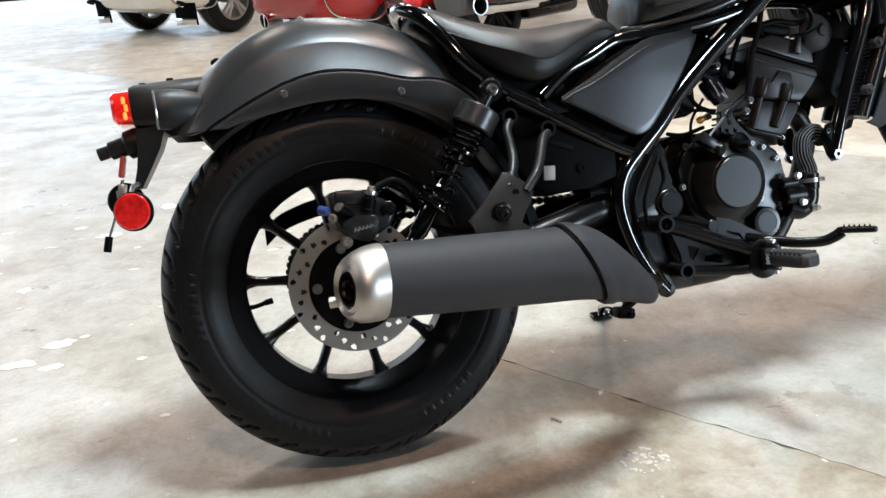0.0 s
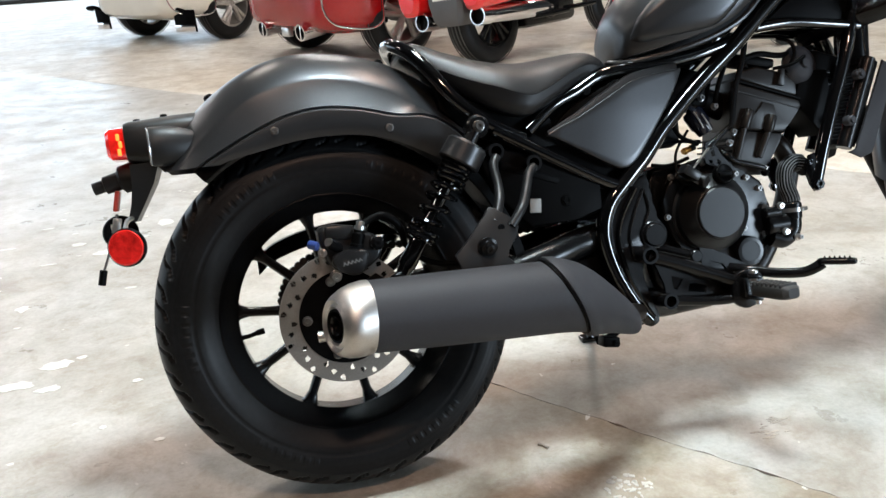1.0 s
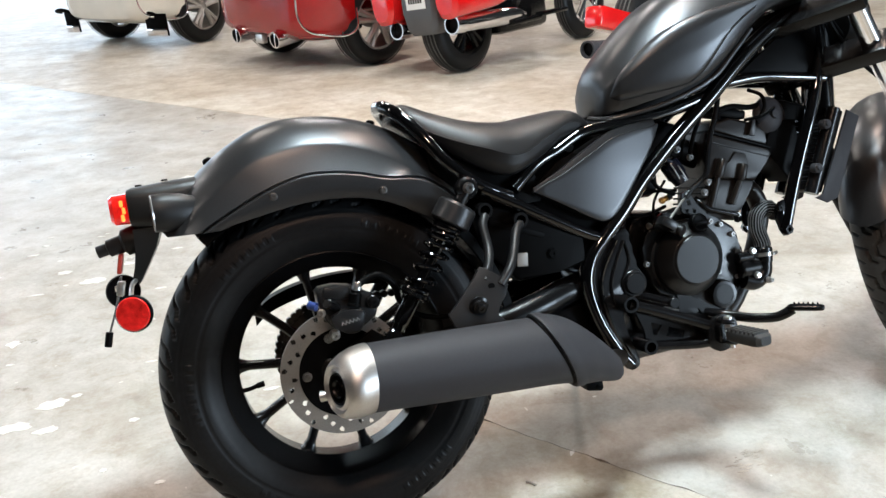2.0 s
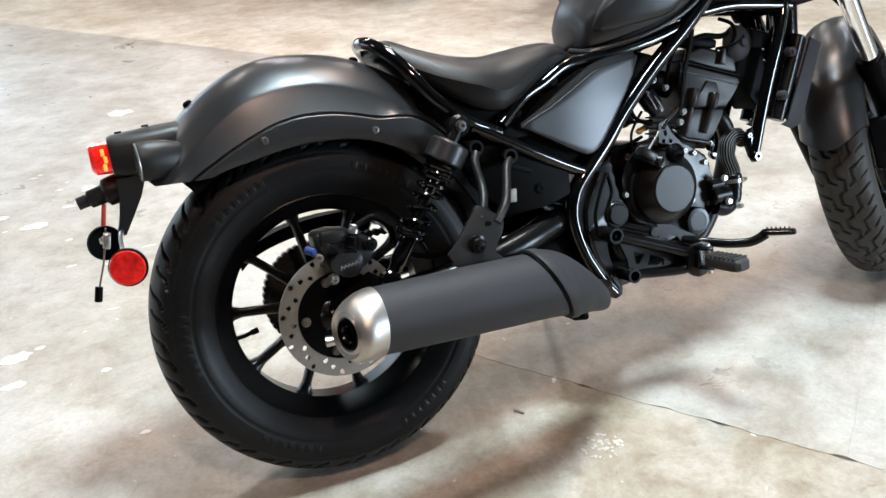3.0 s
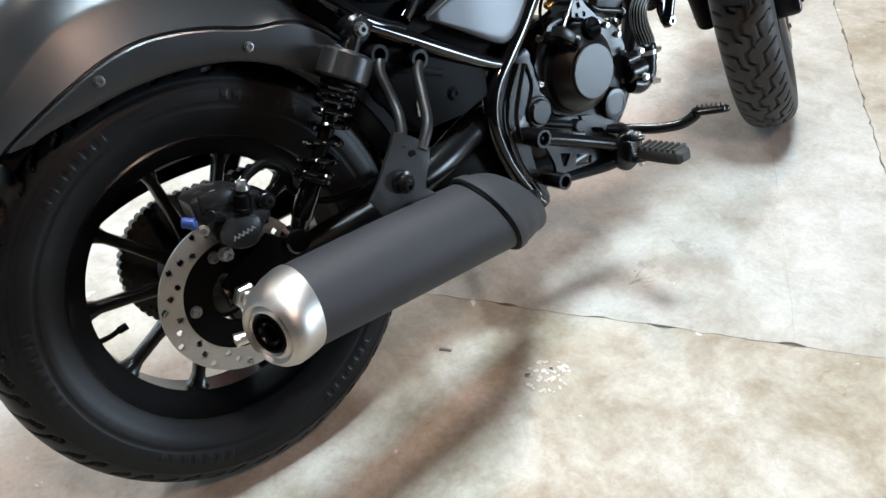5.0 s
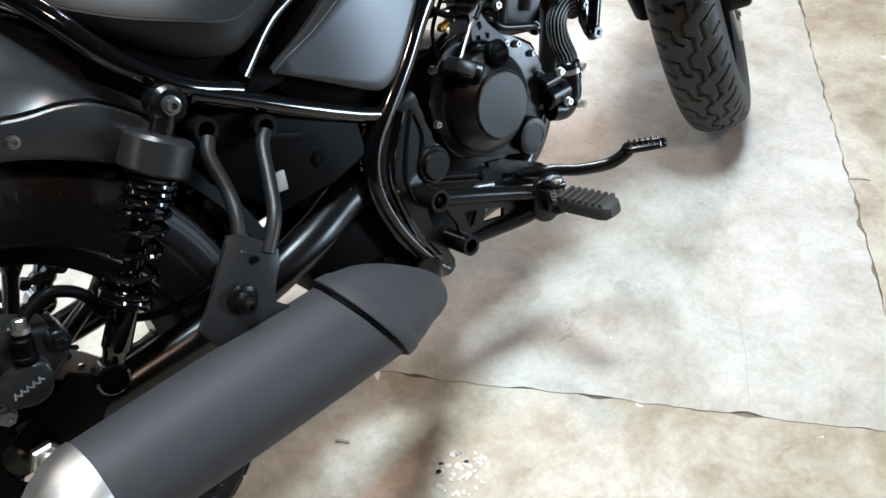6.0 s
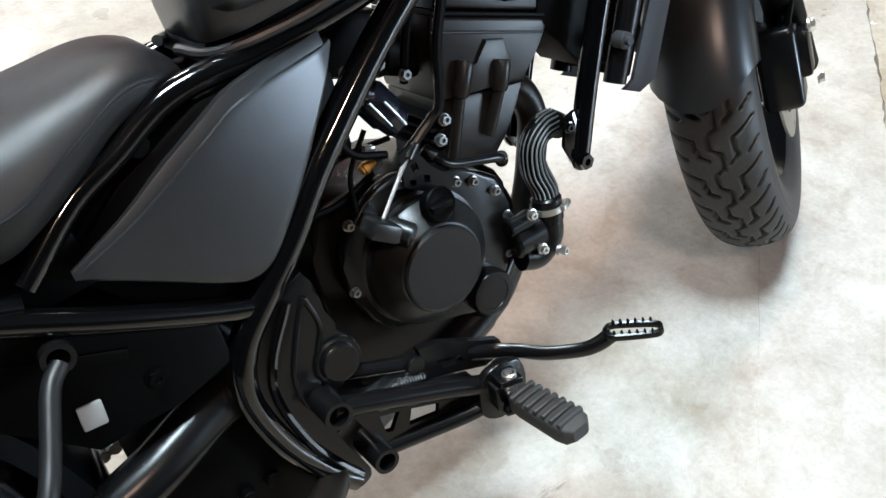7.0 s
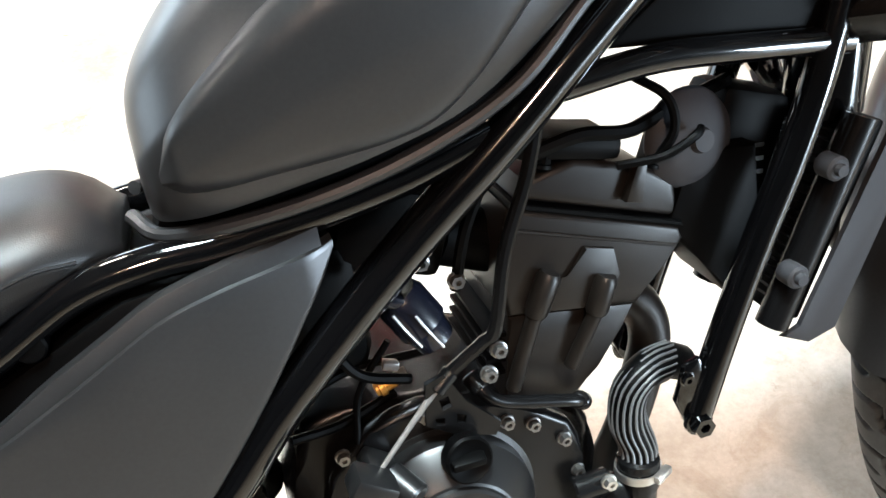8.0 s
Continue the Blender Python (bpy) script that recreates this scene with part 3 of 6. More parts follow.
def brake_disc(name, parent, centre, v, r, inner, label):
    """A drilled disc with its carrier; holes are real."""
    bm = bmesh.new()
    x, z = centre
    n, th = 140, 0.004
    holes = []
    for k in range(36):
        a = 2 * math.pi * k / 36
        q = inner + (r - inner) * (0.3, 0.55, 0.8)[k % 3]
        holes.append((q * math.cos(a), q * math.sin(a)))
    rows = 14
    grid = {}

    def near(px, pz):
        for hx, hz in holes:
            d = math.hypot(px - hx, pz - hz)
            if d < 0.0046:
                return True
        return False
    for i in range(n * 2):
        a = 2 * math.pi * i / (n * 2)
        for j in range(rows + 1):
            q = inner + (r - inner) * j / rows
            grid[i, j] = (q * math.cos(a), q * math.sin(a))
    made = {}

    def vert(i, j, side):
        key = (i % (n * 2), j, side)
        if key not in made:
            px, pz = grid[key[0], j]
            made[key] = bm.verts.new((x + px, v + side * th / 2, z + pz))
        return made[key]
    keep = {}
    for i in range(n * 2):
        for j in range(rows):
            c = [grid[(i + p) % (n * 2), j + q] for p in (0, 1) for q in (0, 1)]
            keep[i, j] = not near(sum(p[0] for p in c) / 4, sum(p[1] for p in c) / 4)
    for (i, j), yes in keep.items():
        if not yes:
            continue
        bm.faces.new((vert(i, j, -1), vert(i + 1, j, -1), vert(i + 1, j + 1, -1), vert(i, j + 1, -1)))
        bm.faces.new((vert(i, j, 1), vert(i, j + 1, 1), vert(i + 1, j + 1, 1), vert(i + 1, j, 1)))
    for i in range(n * 2):
        for j in (0, rows):
            bm.faces.new((vert(i, j, -1), vert(i + 1, j, -1), vert(i + 1, j, 1), vert(i, j, 1)))
    disc = part(name, bm, STEEL, parent, label, sharp=30)
    bm = bmesh.new()
    lathe(bm, [(-0.003, inner + 0.002), (-0.003, 0.04), (0.003, 0.04), (0.003, inner + 0.002)], (x, v, z), (0, 1, 0), 60, close=True)
    carrier = part("disc_carrier", bm, DULL, parent)
    bolts("disc_bolt", BOLT, parent, [(x + (inner - 0.012) * math.cos(a), v - 0.003, z + (inner - 0.012) * math.sin(a)) for a in (2 * math.pi * k / 5 + 0.6 for k in range(5))], (0, -1, 0), 0.007, 0.006)
    return disc


# rear wheel
rear = cast_wheel("rear_wheel", bike, (0, 0, AXLE), 0.216, 0.106, 0.06, "black cast wheel with ten slim spokes", 173.5)
tyre_mesh("tyre", rear, 0.323, 0.150, 0.118, rear_groove, "wide black tyre with slanted shoulder grooves", (0, 0, AXLE), 1300, 112)
brake_disc("brake_disc", rear, (0, AXLE), -0.118, 0.113, 0.078, "drilled steel brake disc")
bm = bmesh.new()
N = 40
prof = []
for k in range(N * 4):
    q = 0.103 if k % 4 in (0, 1) else 0.094
    a = 2 * math.pi * k / (N * 4)
    prof.append((q * math.cos(a), AXLE + q * math.sin(a)))
prism(bm, prof, 0.082, 0.088)
part("sprocket", bm, CHAIN, rear, "oily black chain sprocket")
bm = bmesh.new()
tube(bm, [(-0.182, -0.012, 0.298), (-0.165, -0.016, 0.300), (-0.15, -0.018, 0.304)], [0.0045, 0.004, 0.0042], 8)
rod(bm, (-0.152, -0.018, 0.3035), (-0.138, -0.019, 0.306), 0.0055)
part("valve_stem", bm, DULL, rear)
bm = bmesh.new()
rod(bm, (0, -0.155, AXLE), (0, 0.13, AXLE), 0.012)
rod(bm, (0, -0.15, AXLE), (0, -0.135, AXLE), 0.02, 6)
part("axle", bm, ZINC, bike, "zinc axle and nut")

# chain
bm = bmesh.new()
loop = []
for k in range(26):
    a = radians(88 + 184 * k / 25)
    loop.append((0.1 * math.cos(a), AXLE + 0.1 * math.sin(a)))
for k in range(11):
    a = radians(-80 + 160 * k / 10)
    loop.append((0.56 + 0.036 * math.cos(a), 0.372 + 0.036 * math.sin(a)))
path = []
for (a, b2) in zip(loop, loop[1:] + loop[:1]):
    d = math.dist(a, b2)
    m = max(1, round(d / 0.0155))
    for k in range(m):
        path.append((a[0] + (b2[0] - a[0]) * k / m, a[1] + (b2[1] - a[1]) * k / m))
for k, (a, b2) in enumerate(zip(path, path[1:] + path[:1])):
    mid, ang = ((a[0] + b2[0]) / 2, (a[1] + b2[1]) / 2), math.degrees(math.atan2(b2[1] - a[1], b2[0] - a[0]))
    block(bm, (mid[0], 0.085, mid[1]), (0.015, 0.012 if k % 2 else 0.017, 0.008), (0, -ang, 0), bevel=0.002, segments=1)
    rod(bm, (a[0], 0.0765, a[1]), (a[0], 0.0935, a[1]), 0.0078, 8)
tagged(part("chain", bm, CHAIN, bike, "oily drive chain"), kind="stuff")
bm = bmesh.new()
rows = []
for u, w in spline([(-0.132, 0.425), (-0.098, 0.449), (-0.03, 0.468), (0.06, 0.474), (0.2, 0.462), (0.36, 0.435)], 4):
    rows.append([(u, 0.062, w), (u, 0.062, w + 0.004), (u, 0.108, w + 0.004), (u, 0.111, w), (u, 0.111, w - 0.03), (u, 0.107, w - 0.03), (u, 0.107, w - 0.001)])
loft(bm, rows)
part("chain_guard", bm, DULL, bike, "black plastic chain guard")

# swing arm
for s in (-1, 1):
    bm = bmesh.new()
    tube(bm, [(0.52, s * 0.058, 0.390), (0.46, s * 0.072, 0.384), (0.38, s * 0.095, 0.367), (0.26, s * 0.106, 0.345), (0.12, s * 0.106, 0.333), (-0.02, s * 0.106, 0.324)], [0.028, 0.028, 0.027, 0.026, 0.024, 0.02], 18)
    block(bm, (-0.005, s * 0.106, 0.323), (0.09, 0.02, 0.05), bevel=0.008)
    part("swing_arm", bm, SATIN, bike, "satin black tubular swing arm")
bm = bmesh.new()
rod(bm, (0.53, -0.08, 0.388), (0.53, 0.08, 0.388), 0.034)
part("swing_arm_pivot", bm, SATIN, bike)
bm = bmesh.new()
rod(bm, (0.33, -0.1, 0.352), (0.33, 0.1, 0.352), 0.024)
part("swing_arm_bridge", bm, SATIN, bike)
# made-up black block, gives the dark depth between swing arm and muffler
bm = bmesh.new()
prism(bm, [(0.375, 0.33), (0.43, 0.352), (0.52, 0.36), (0.555, 0.24), (0.53, 0.208), (0.43, 0.235), (0.385, 0.27)], -0.08, 0.08, 0.01)
for k in range(4):
    rod(bm, (0.40 + 0.03 * k, -0.09, 0.262 + 0.004 * k), (0.40 + 0.03 * k, -0.07, 0.262 + 0.004 * k), 0.009)
part("underside_filler", bm, DULL, bike, "black filler block added among the lower frame")

def square_end(bm, z):
    """Cuts the tail end of the fender level."""
    near = [f for f in bm.faces if min(v.co.x for v in f.verts) < -0.12]
    geom = list({g for f in near for g in (f, *f.edges, *f.verts)})
    bmesh.ops.bisect_plane(bm, geom=geom, plane_co=(0, 0, z), plane_no=(0, 0, -1), clear_outer=True)


# rear fender: radii round the axle by angle
CREST = [(133, 0.409), (118.6, 0.432), (108.4, 0.450), (101.2, 0.461), (94.8, 0.4655), (88.5, 0.4645), (82.4, 0.4625), (75.8, 0.459), (68.7, 0.453), (57, 0.44), (42, 0.42)]
RIDGE = [(133, 0.368), (123.5, 0.377), (112.6, 0.391), (104.3, 0.4036), (97.2, 0.4065), (90.3, 0.408), (83.5, 0.4066), (76.5, 0.402), (69.1, 0.396), (62.9, 0.388), (52, 0.38), (42, 0.375)]
CREASE = [(133, 0.346), (126.6, 0.347), (117.3, 0.344), (108.4, 0.346), (99.8, 0.352), (92, 0.356), (84.2, 0.3558), (76.5, 0.355), (70, 0.3555), (66, 0.361), (62.6, 0.3695), (57, 0.378), (42, 0.372)]
LOW = [(133, 0.335), (122, 0.329), (109.4, 0.313), (98.8, 0.3086), (84.4, 0.309), (70.2, 0.3136), (58.9, 0.315), (51.1, 0.3186), (42, 0.325)]
bm = bmesh.new()
rows = []
for k in range(73):
    deg = 133 - (133 - 46) * k / 72
    a = radians(deg)
    c, s = math.cos(a), math.sin(a)
    rc, rr, rk = smooth_table(CREST, deg), smooth_table(RIDGE, deg), smooth_table(CREASE, deg)
    half = []
    d, f = rc - rr, rr - rk
    dome = [(0.0965 * q, rc - d * q ** 2.3) for q in (0, 0.12, 0.24, 0.36, 0.47, 0.57, 0.66, 0.74, 0.81, 0.87, 0.92, 0.96)]
    flank = [(0.0968 + 0.0195 * q ** 1.15, rr - 0.001 - (f - 0.004) * q) for q in (0, 0.05, 0.12, 0.25, 0.4, 0.55, 0.7, 0.85, 0.95, 1.0)]
    for v, r in dome + flank + [(0.1145, rk + 0.0012), (0.110, rk + 0.001)]:
        half.append((v, r))
    ring = [(c * r, -v, AXLE + s * r) for v, r in half[::-1]] + [(c * r, v, AXLE + s * r) for v, r in half[1:]]
    inner = [(c * (r - 0.004), max(0, v - 0.004), AXLE + s * (r - 0.004)) for v, r in half[:-1]]
    ring += [(p[0], p[1], p[2]) for p in inner[::-1]] + [(p[0], -p[1], p[2]) for p in inner[1:]]
    rows.append(ring)
loft(bm, rows)
square_end(bm, 0.604)
fender = part("rear_fender", bm, GRAPHITE, bike, "rounded matte graphite rear fender", sharp=28)
for s in (-1, 1):
    bm = bmesh.new()
    rows = []
    for k in range(61):
        deg = 132.5 - (132.5 - 44) * k / 60
        a = radians(deg)
        c, si = math.cos(a), math.sin(a)
        rk, rl = smooth_table(CREASE, deg) - 0.002, smooth_table(LOW, deg)
        rows.append([(c * r, s * v, AXLE + si * r) for v, r in ((0.113, rk + 0.0005), (0.1165, rk), (0.1188, rk - 0.0022), (0.1192, rk - 0.006), (0.1186, rk - 0.5 * (rk - rl)), (0.1165, rl + 0.005), (0.1135, rl), (0.109, rl + 0.003), (0.109, rk))])
    loft(bm, rows)
    square_end(bm, 0.6035)
    part("fender_valance", bm, GRAPHITE, fender, "lower fender band", sharp=28)
    bolts("fender_bolt", BOLT, fender, [(-0.076, s * 0.1185, 0.649), (0.118, s * 0.1185, 0.634)], (0, s, 0), 0.0058, 0.005)
for deg in (113.5, 73.0):
    bm = bmesh.new()
    a, r = radians(deg), smooth_table(CREST, deg)
    lathe(bm, [(-0.002, 0.009), (0.004, 0.0085), (0.007, 0.005), (0.007, 0)], (r * math.cos(a), 0, AXLE + r * math.sin(a)), (math.cos(a), 0, math.sin(a)), 16)
    part("fender_stud", bm, DULL, fender)
bm = bmesh.new()
rows = []
for k in range(40):
    deg = 128 - (128 - 10) * k / 39
    a = radians(deg)
    c, s = math.cos(a), math.sin(a)
    rows.append([(c * r, v, AXLE + s * r) for v, r in ((-0.106, 0.326), (-0.10, 0.345), (-0.06, 0.352), (0, 0.354), (0.06, 0.352), (0.10, 0.345), (0.106, 0.326), (0.103, 0.324), (0.06, 0.348), (0, 0.350), (-0.06, 0.348), (-0.103, 0.324))])
loft(bm, rows)
part("inner_fender", bm, DULL, bike, "black inner fender")

# tail unit
bm = bmesh.new()
rows = []
for u, half, lo, hi, p in [(-0.321, 0.055, 0.634, 0.691, 0.35), (-0.320, 0.058, 0.629, 0.695, 0.4), (-0.312, 0.060, 0.625, 0.698, 0.45), (-0.28, 0.060, 0.620, 0.700, 0.5), (-0.24, 0.058, 0.616, 0.703, 0.55), (-0.20, 0.053, 0.630, 0.704, 0.6), (-0.165, 0.04, 0.66, 0.70, 0.7)]:
    rows.append([(u, half * math.copysign(abs(math.cos(a)) ** p, math.cos(a)), (lo + hi) / 2 + (hi - lo) / 2 * math.copysign(abs(math.sin(a)) ** p, math.sin(a))) for a in (2 * math.pi * k / 32 for k in range(32))])
loft(bm, rows)
tail = part("tail_light", bm, BRACKET, bike, "black tail light housing", sharp=40)
bm = bmesh.new()
rows = []
for u, half, lo, hi in [(-0.353, 0.036, 0.644, 0.680), (-0.352, 0.044, 0.640, 0.685), (-0.346, 0.050, 0.635, 0.689), (-0.315, 0.053, 0.634, 0.690)]:
    rows.append([(u, half * math.copysign(abs(math.cos(a)) ** 0.4, math.cos(a)), (lo + hi) / 2 + (hi - lo) / 2 * math.copysign(abs(math.sin(a)) ** 0.4, math.sin(a))) for a in (2 * math.pi * k / 24 for k in range(24))])
loft(bm, rows)
part("tail_lens", bm, REDLENS, tail, "glowing red tail lens")
repeats("lit_element", block(bmesh.new(), (0, 0, 0), (0.006, 0.006, 0.012), bevel=0.002), REDGLOW, tail, [pose(-0.331 + 0.003 * (k % 2), -0.0505, 0.647 + 0.0125 * k) for k in range(3)], "lit orange-red lamp element")
for s in (-1, 1):
    bm = bmesh.new()
    rows = []
    for q, r in [(0.0, 0.030), (0.004, 0.0325), (0.03, 0.0335), (0.055, 0.0315), (0.08, 0.026), (0.098, 0.017), (0.106, 0.006)]:
        rows.append([(-0.280 + 0.86 * q + 0.002 * math.cos(t) * max(0, 1 - q / 0.06), s * (0.083 - 0.16 * q + r * 0.62 * math.cos(t)), 0.648 - 0.04 * q + r * math.sin(t)) for t in (2 * math.pi * k / 24 for k in range(24))])
    loft(bm, rows)
    sig = part("turn_signal", bm, BRACKET, tail, "black bullet turn signal")
    bm = bmesh.new()
    rows = []
    for q, g in [(-0.001, 0.6), (-0.0022, 0.98), (-0.0005, 1.05), (0.0015, 1.0)]:
        rows.append([(-0.280 + q + 0.002 * math.cos(t) * g, s * (0.083 + 0.031 * g * 0.62 * math.cos(t)), 0.648 + 0.031 * g * math.sin(t)) for t in (2 * math.pi * k / 24 for k in range(24))])
    loft(bm, rows)
    part("signal_lens", bm, CLEAR, sig, "clear lens with a bright rim")
bm = lathe(bmesh.new(), [(0, 0.006), (0.003, 0.0055), (0.003, 0)], (0, 0, 0), (0, 0, 1), 12)
repeats("tail_screw", bm, DULL, tail, [pose(-0.255, -0.02, 0.7025), pose(-0.30, -0.02, 0.6985)])

# plate bracket, reflectors
bm = bmesh.new()
rows = []
for u, w, hu, hv in [(-0.295, 0.625, 0.024, 0.05), (-0.303, 0.59, 0.018, 0.04), (-0.315, 0.56, 0.012, 0.034), (-0.330, 0.528, 0.007, 0.03)]:
    rows.append([(u - hu, -hv, w), (u + hu, -hv, w), (u + hu, hv, w), (u - hu, hv, w)])
loft(bm, rows)
bracket = part("plate_bracket", bm, BRACKET, bike, "tapered black plate bracket")
bm = bmesh.new()
lathe(bm, [(0, 0), (0, 0.011), (0.018, 0.011), (0.02, 0.0155), (0.045, 0.0165), (0.05, 0.024), (0.09, 0.026), (0.105, 0.02), (0.105, 0)], (-0.388, 0.0, 0.592), (0.9, -0.05, 0.2), 20)
part("plate_lamp", bm, BRACKET, bracket, "stepped black plate lamp")
bm = bmesh.new()
block(bm, (-0.352, -0.012, 0.567), (0.008, 0.03, 0.036), (0, 14, 0), bevel=0.003)
part("rear_reflector", bm, STRIPRED, bracket, "small red reflector")
bm = bmesh.new()
rows = []
for u, v, w, hv in ((-0.354, -0.022, 0.545, 0.008), (-0.358, -0.03, 0.528, 0.009), (-0.369, -0.044, 0.49, 0.006), (-0.385, -0.056, 0.450, 0.0045)):
    rows.append([(u - 0.0016, v - hv, w), (u + 0.0016, v - hv, w), (u + 0.0016, v + hv, w), (u - 0.0016, v + hv, w)])
loft(bm, rows)
strip = part("hanging_strip", bm, GREYPLASTIC, bracket, "thin tapered metal strip")
bm = bmesh.new()
rod(bm, (-0.384, -0.056, 0.455), (-0.3905, -0.057, 0.430), 0.0065)
part("rubber_end", bm, DULL, strip)
bm = bmesh.new()
block(bm, (-0.356, -0.032, 0.525), (0.012, 0.022, 0.026), (0, 14, 0), bevel=0.002)
bolt(bm, (-0.362, -0.012, 0.524), (-1, 0, 0), 0.006, 0.006)
part("strip_clip", bm, ZINC, bracket, "zinc clip and bolt")
for v, name in ((-0.141, "side_reflector"), (0.05, "side_reflector")):
    cx, cz = (-0.3295, 0.490) if v < 0 else (-0.36, 0.512)
    bm = bmesh.new()
    out = -1 if v < 0 else 1
    lathe(bm, [(0, 0), (0, 0.0295), (0.003, 0.031), (0.009, 0.031), (0.011, 0.029), (0.011, 0)], (cx, v - out * 0.009, cz), (-0.25, out, 0), 40)
    back = part("reflector_case", bm, DULL, bracket)
    bm = bmesh.new()
    lathe(bm, [(0, 0.0265), (0.002, 0.0285), (0.004, 0.027), (0.0045, 0)], (cx - 0.0025, v + out * 0.0018, cz), (-0.25, out, 0), 40)
    part(name, bm, REFLECT, bracket, "round red reflector")
bm = bmesh.new()
tube(bm, [(-0.33, -0.03, 0.535), (-0.333, -0.08, 0.53), (-0.333, -0.125, 0.512), (-0.332, -0.132, 0.495)], 0.004, 8)
part("reflector_arm", bm, ZINC, bracket)

# seat
TOPS = [(0.165, 0.775), (0.19, 0.789), (0.243, 0.767), (0.308, 0.744), (0.377, 0.733), (0.45, 0.738), (0.51, 0.742), (0.545, 0.733), (0.566, 0.712)]
EDGE = [(0.165, 0.762), (0.2, 0.742), (0.26, 0.708), (0.324, 0.682), (0.384, 0.664), (0.45, 0.690), (0.51, 0.712), (0.566, 0.702)]
BASE = [(0.165, 0.755), (0.19, 0.738), (0.222, 0.712), (0.307, 0.648), (0.365, 0.628), (0.40, 0.637), (0.449, 0.661), (0.501, 0.686), (0.566, 0.69)]
WIDE = [(0.165, 0.045), (0.19, 0.068), (0.24, 0.095), (0.3, 0.117), (0.36, 0.124), (0.42, 0.112), (0.5, 0.086), (0.54, 0.07), (0.566, 0.05)]
bm = bmesh.new()
rows = []
for k in range(45):
    u = 0.165 + 0.401 * k / 44
    t, e, b2, w = (smooth_table(T, u) for T in (TOPS, EDGE, BASE, WIDE))
    half = [(0, t), (0.35, t - 0.02 * (t - e)), (0.6, t - 0.12 * (t - e)), (0.8, t - 0.34 * (t - e)), (0.92, t - 0.62 * (t - e)), (0.985, e + 0.004), (1.0, e), (0.985, e - 0.004), (0.97, e - 0.4 * (e - b2)), (0.93, b2 + 0.004), (0.85, b2)]
    rows.append([(u, -w * q, z) for q, z in half[::-1]] + [(u, w * q, z) for q, z in half[1:]])
loft(bm, rows)
seat = part("seat", bm, VINYL, bike, "low black vinyl solo seat", sharp=60)
for s in (-1, 1):
    bm = bmesh.new()
    tube(bm, [(u, s * smooth_table(WIDE, u) * 1.0, smooth_table(EDGE, u)) for u in np.linspace(0.19, 0.54, 16)], 0.0014, 6, 3)
    part("piping", bm, VINYL, seat)

# fuel tank
bm = bmesh.new()
rows = []
for u, top, low, wide, shoulder in [(0.588, 0.782, 0.722, 0.040, 0.755), (0.592, 0.797, 0.719, 0.063, 0.765), (0.604, 0.817, 0.720, 0.080, 0.778), (0.63, 0.846, 0.724, 0.096, 0.80), (0.68, 0.892, 0.734, 0.110, 0.835), (0.74, 0.935, 0.747, 0.119, 0.868),
                                    (0.80, 0.962, 0.767, 0.123, 0.888), (0.86, 0.978, 0.808, 0.122, 0.90), (0.92, 0.985, 0.858, 0.116, 0.912), (0.98, 0.984, 0.892, 0.105, 0.922), (1.05, 0.97, 0.905, 0.085, 0.925), (1.11, 0.94, 0.905, 0.04, 0.92)]:
    half = [(0, top), (0.3, top - 0.02 * (top - shoulder)), (0.55, top - 0.16 * (top - shoulder)), (0.75, top - 0.45 * (top - shoulder)), (0.89, shoulder + 0.16 * (top - shoulder)), (0.955, shoulder), (1.0, shoulder - 0.12 * (shoulder - low)),
            (0.985, shoulder - 0.5 * (shoulder - low)), (0.93, low + 0.2 * (shoulder - low)), (0.89, low + 0.06 * (shoulder - low)), (0.85, low), (0.5, low - 0.002)]
    rows.append([(u, -wide * q, z) for q, z in half[::-1]] + [(u, wide * q, z) for q, z in half[1:]])
dense = [spline([r[k] for r in rows], 4) for k in range(len(rows[0]))]
rows = [[dense[k][i] for k in range(len(dense))] for i in range(len(dense[0]))]
loft(bm, rows)
tank = part("fuel_tank", bm, GRAPHITE, bike, "matte graphite fuel tank with a creased flank", sharp=32)
TANK = [(r[0][0], [p[2] for p in r[:12]], [-p[1] for p in r[:12]]) for r in rows]


def tank_side(u, w):
    """Half width of the tank at a place along it and a height."""
    k = min(max(1, sum(1 for t in TANK if t[0] < u)), len(TANK) - 1)
    a, b = TANK[k - 1], TANK[k]
    f = min(1, max(0, (u - a[0]) / (b[0] - a[0])))
    return (1 - f) * float(np.interp(w, a[1], a[2])) + f * float(np.interp(w, b[1], b[2]))


PAD_LOW = [(0.603, 0.748), (0.615, 0.741), (0.638, 0.741), (0.672, 0.745), (0.707, 0.748), (0.743, 0.752), (0.765, 0.757), (0.78, 0.765), (0.801, 0.783), (0.822, 0.806), (0.86, 0.848), (0.93, 0.895)]
PAD_TOP = [(0.603, 0.756), (0.607, 0.766), (0.612, 0.780), (0.622, 0.794), (0.638, 0.810), (0.657, 0.826), (0.684, 0.847), (0.72, 0.868), (0.80, 0.893), (0.86, 0.905), (0.93, 0.918)]
for s in (-1, 1):
    bm = bmesh.new()
    rows = []
    for k in range(60):
        u = 0.603 + 0.32 * (k / 59) ** 1.2
        lo, hi = smooth_table(PAD_LOW, u), smooth_table(PAD_TOP, u)
        e = min(0.008, (hi - lo) / 5)
        near = 2.0 * min(1, k / 4)
        line = [(lo, -0.004), (lo + e * 0.4, 0.0015 * near), (lo + e, 0.003 * near)] + [(lo + e + (hi - lo - 2 * e) * q / 12, 0.004 * near) for q in range(1, 12)] + [(hi - e, 0.004 * near), (hi - e * 0.3, 0.003 * near), (hi, -0.004)]
        rows.append([(u, s * (tank_side(u, w) + o), w) for w, o in line])
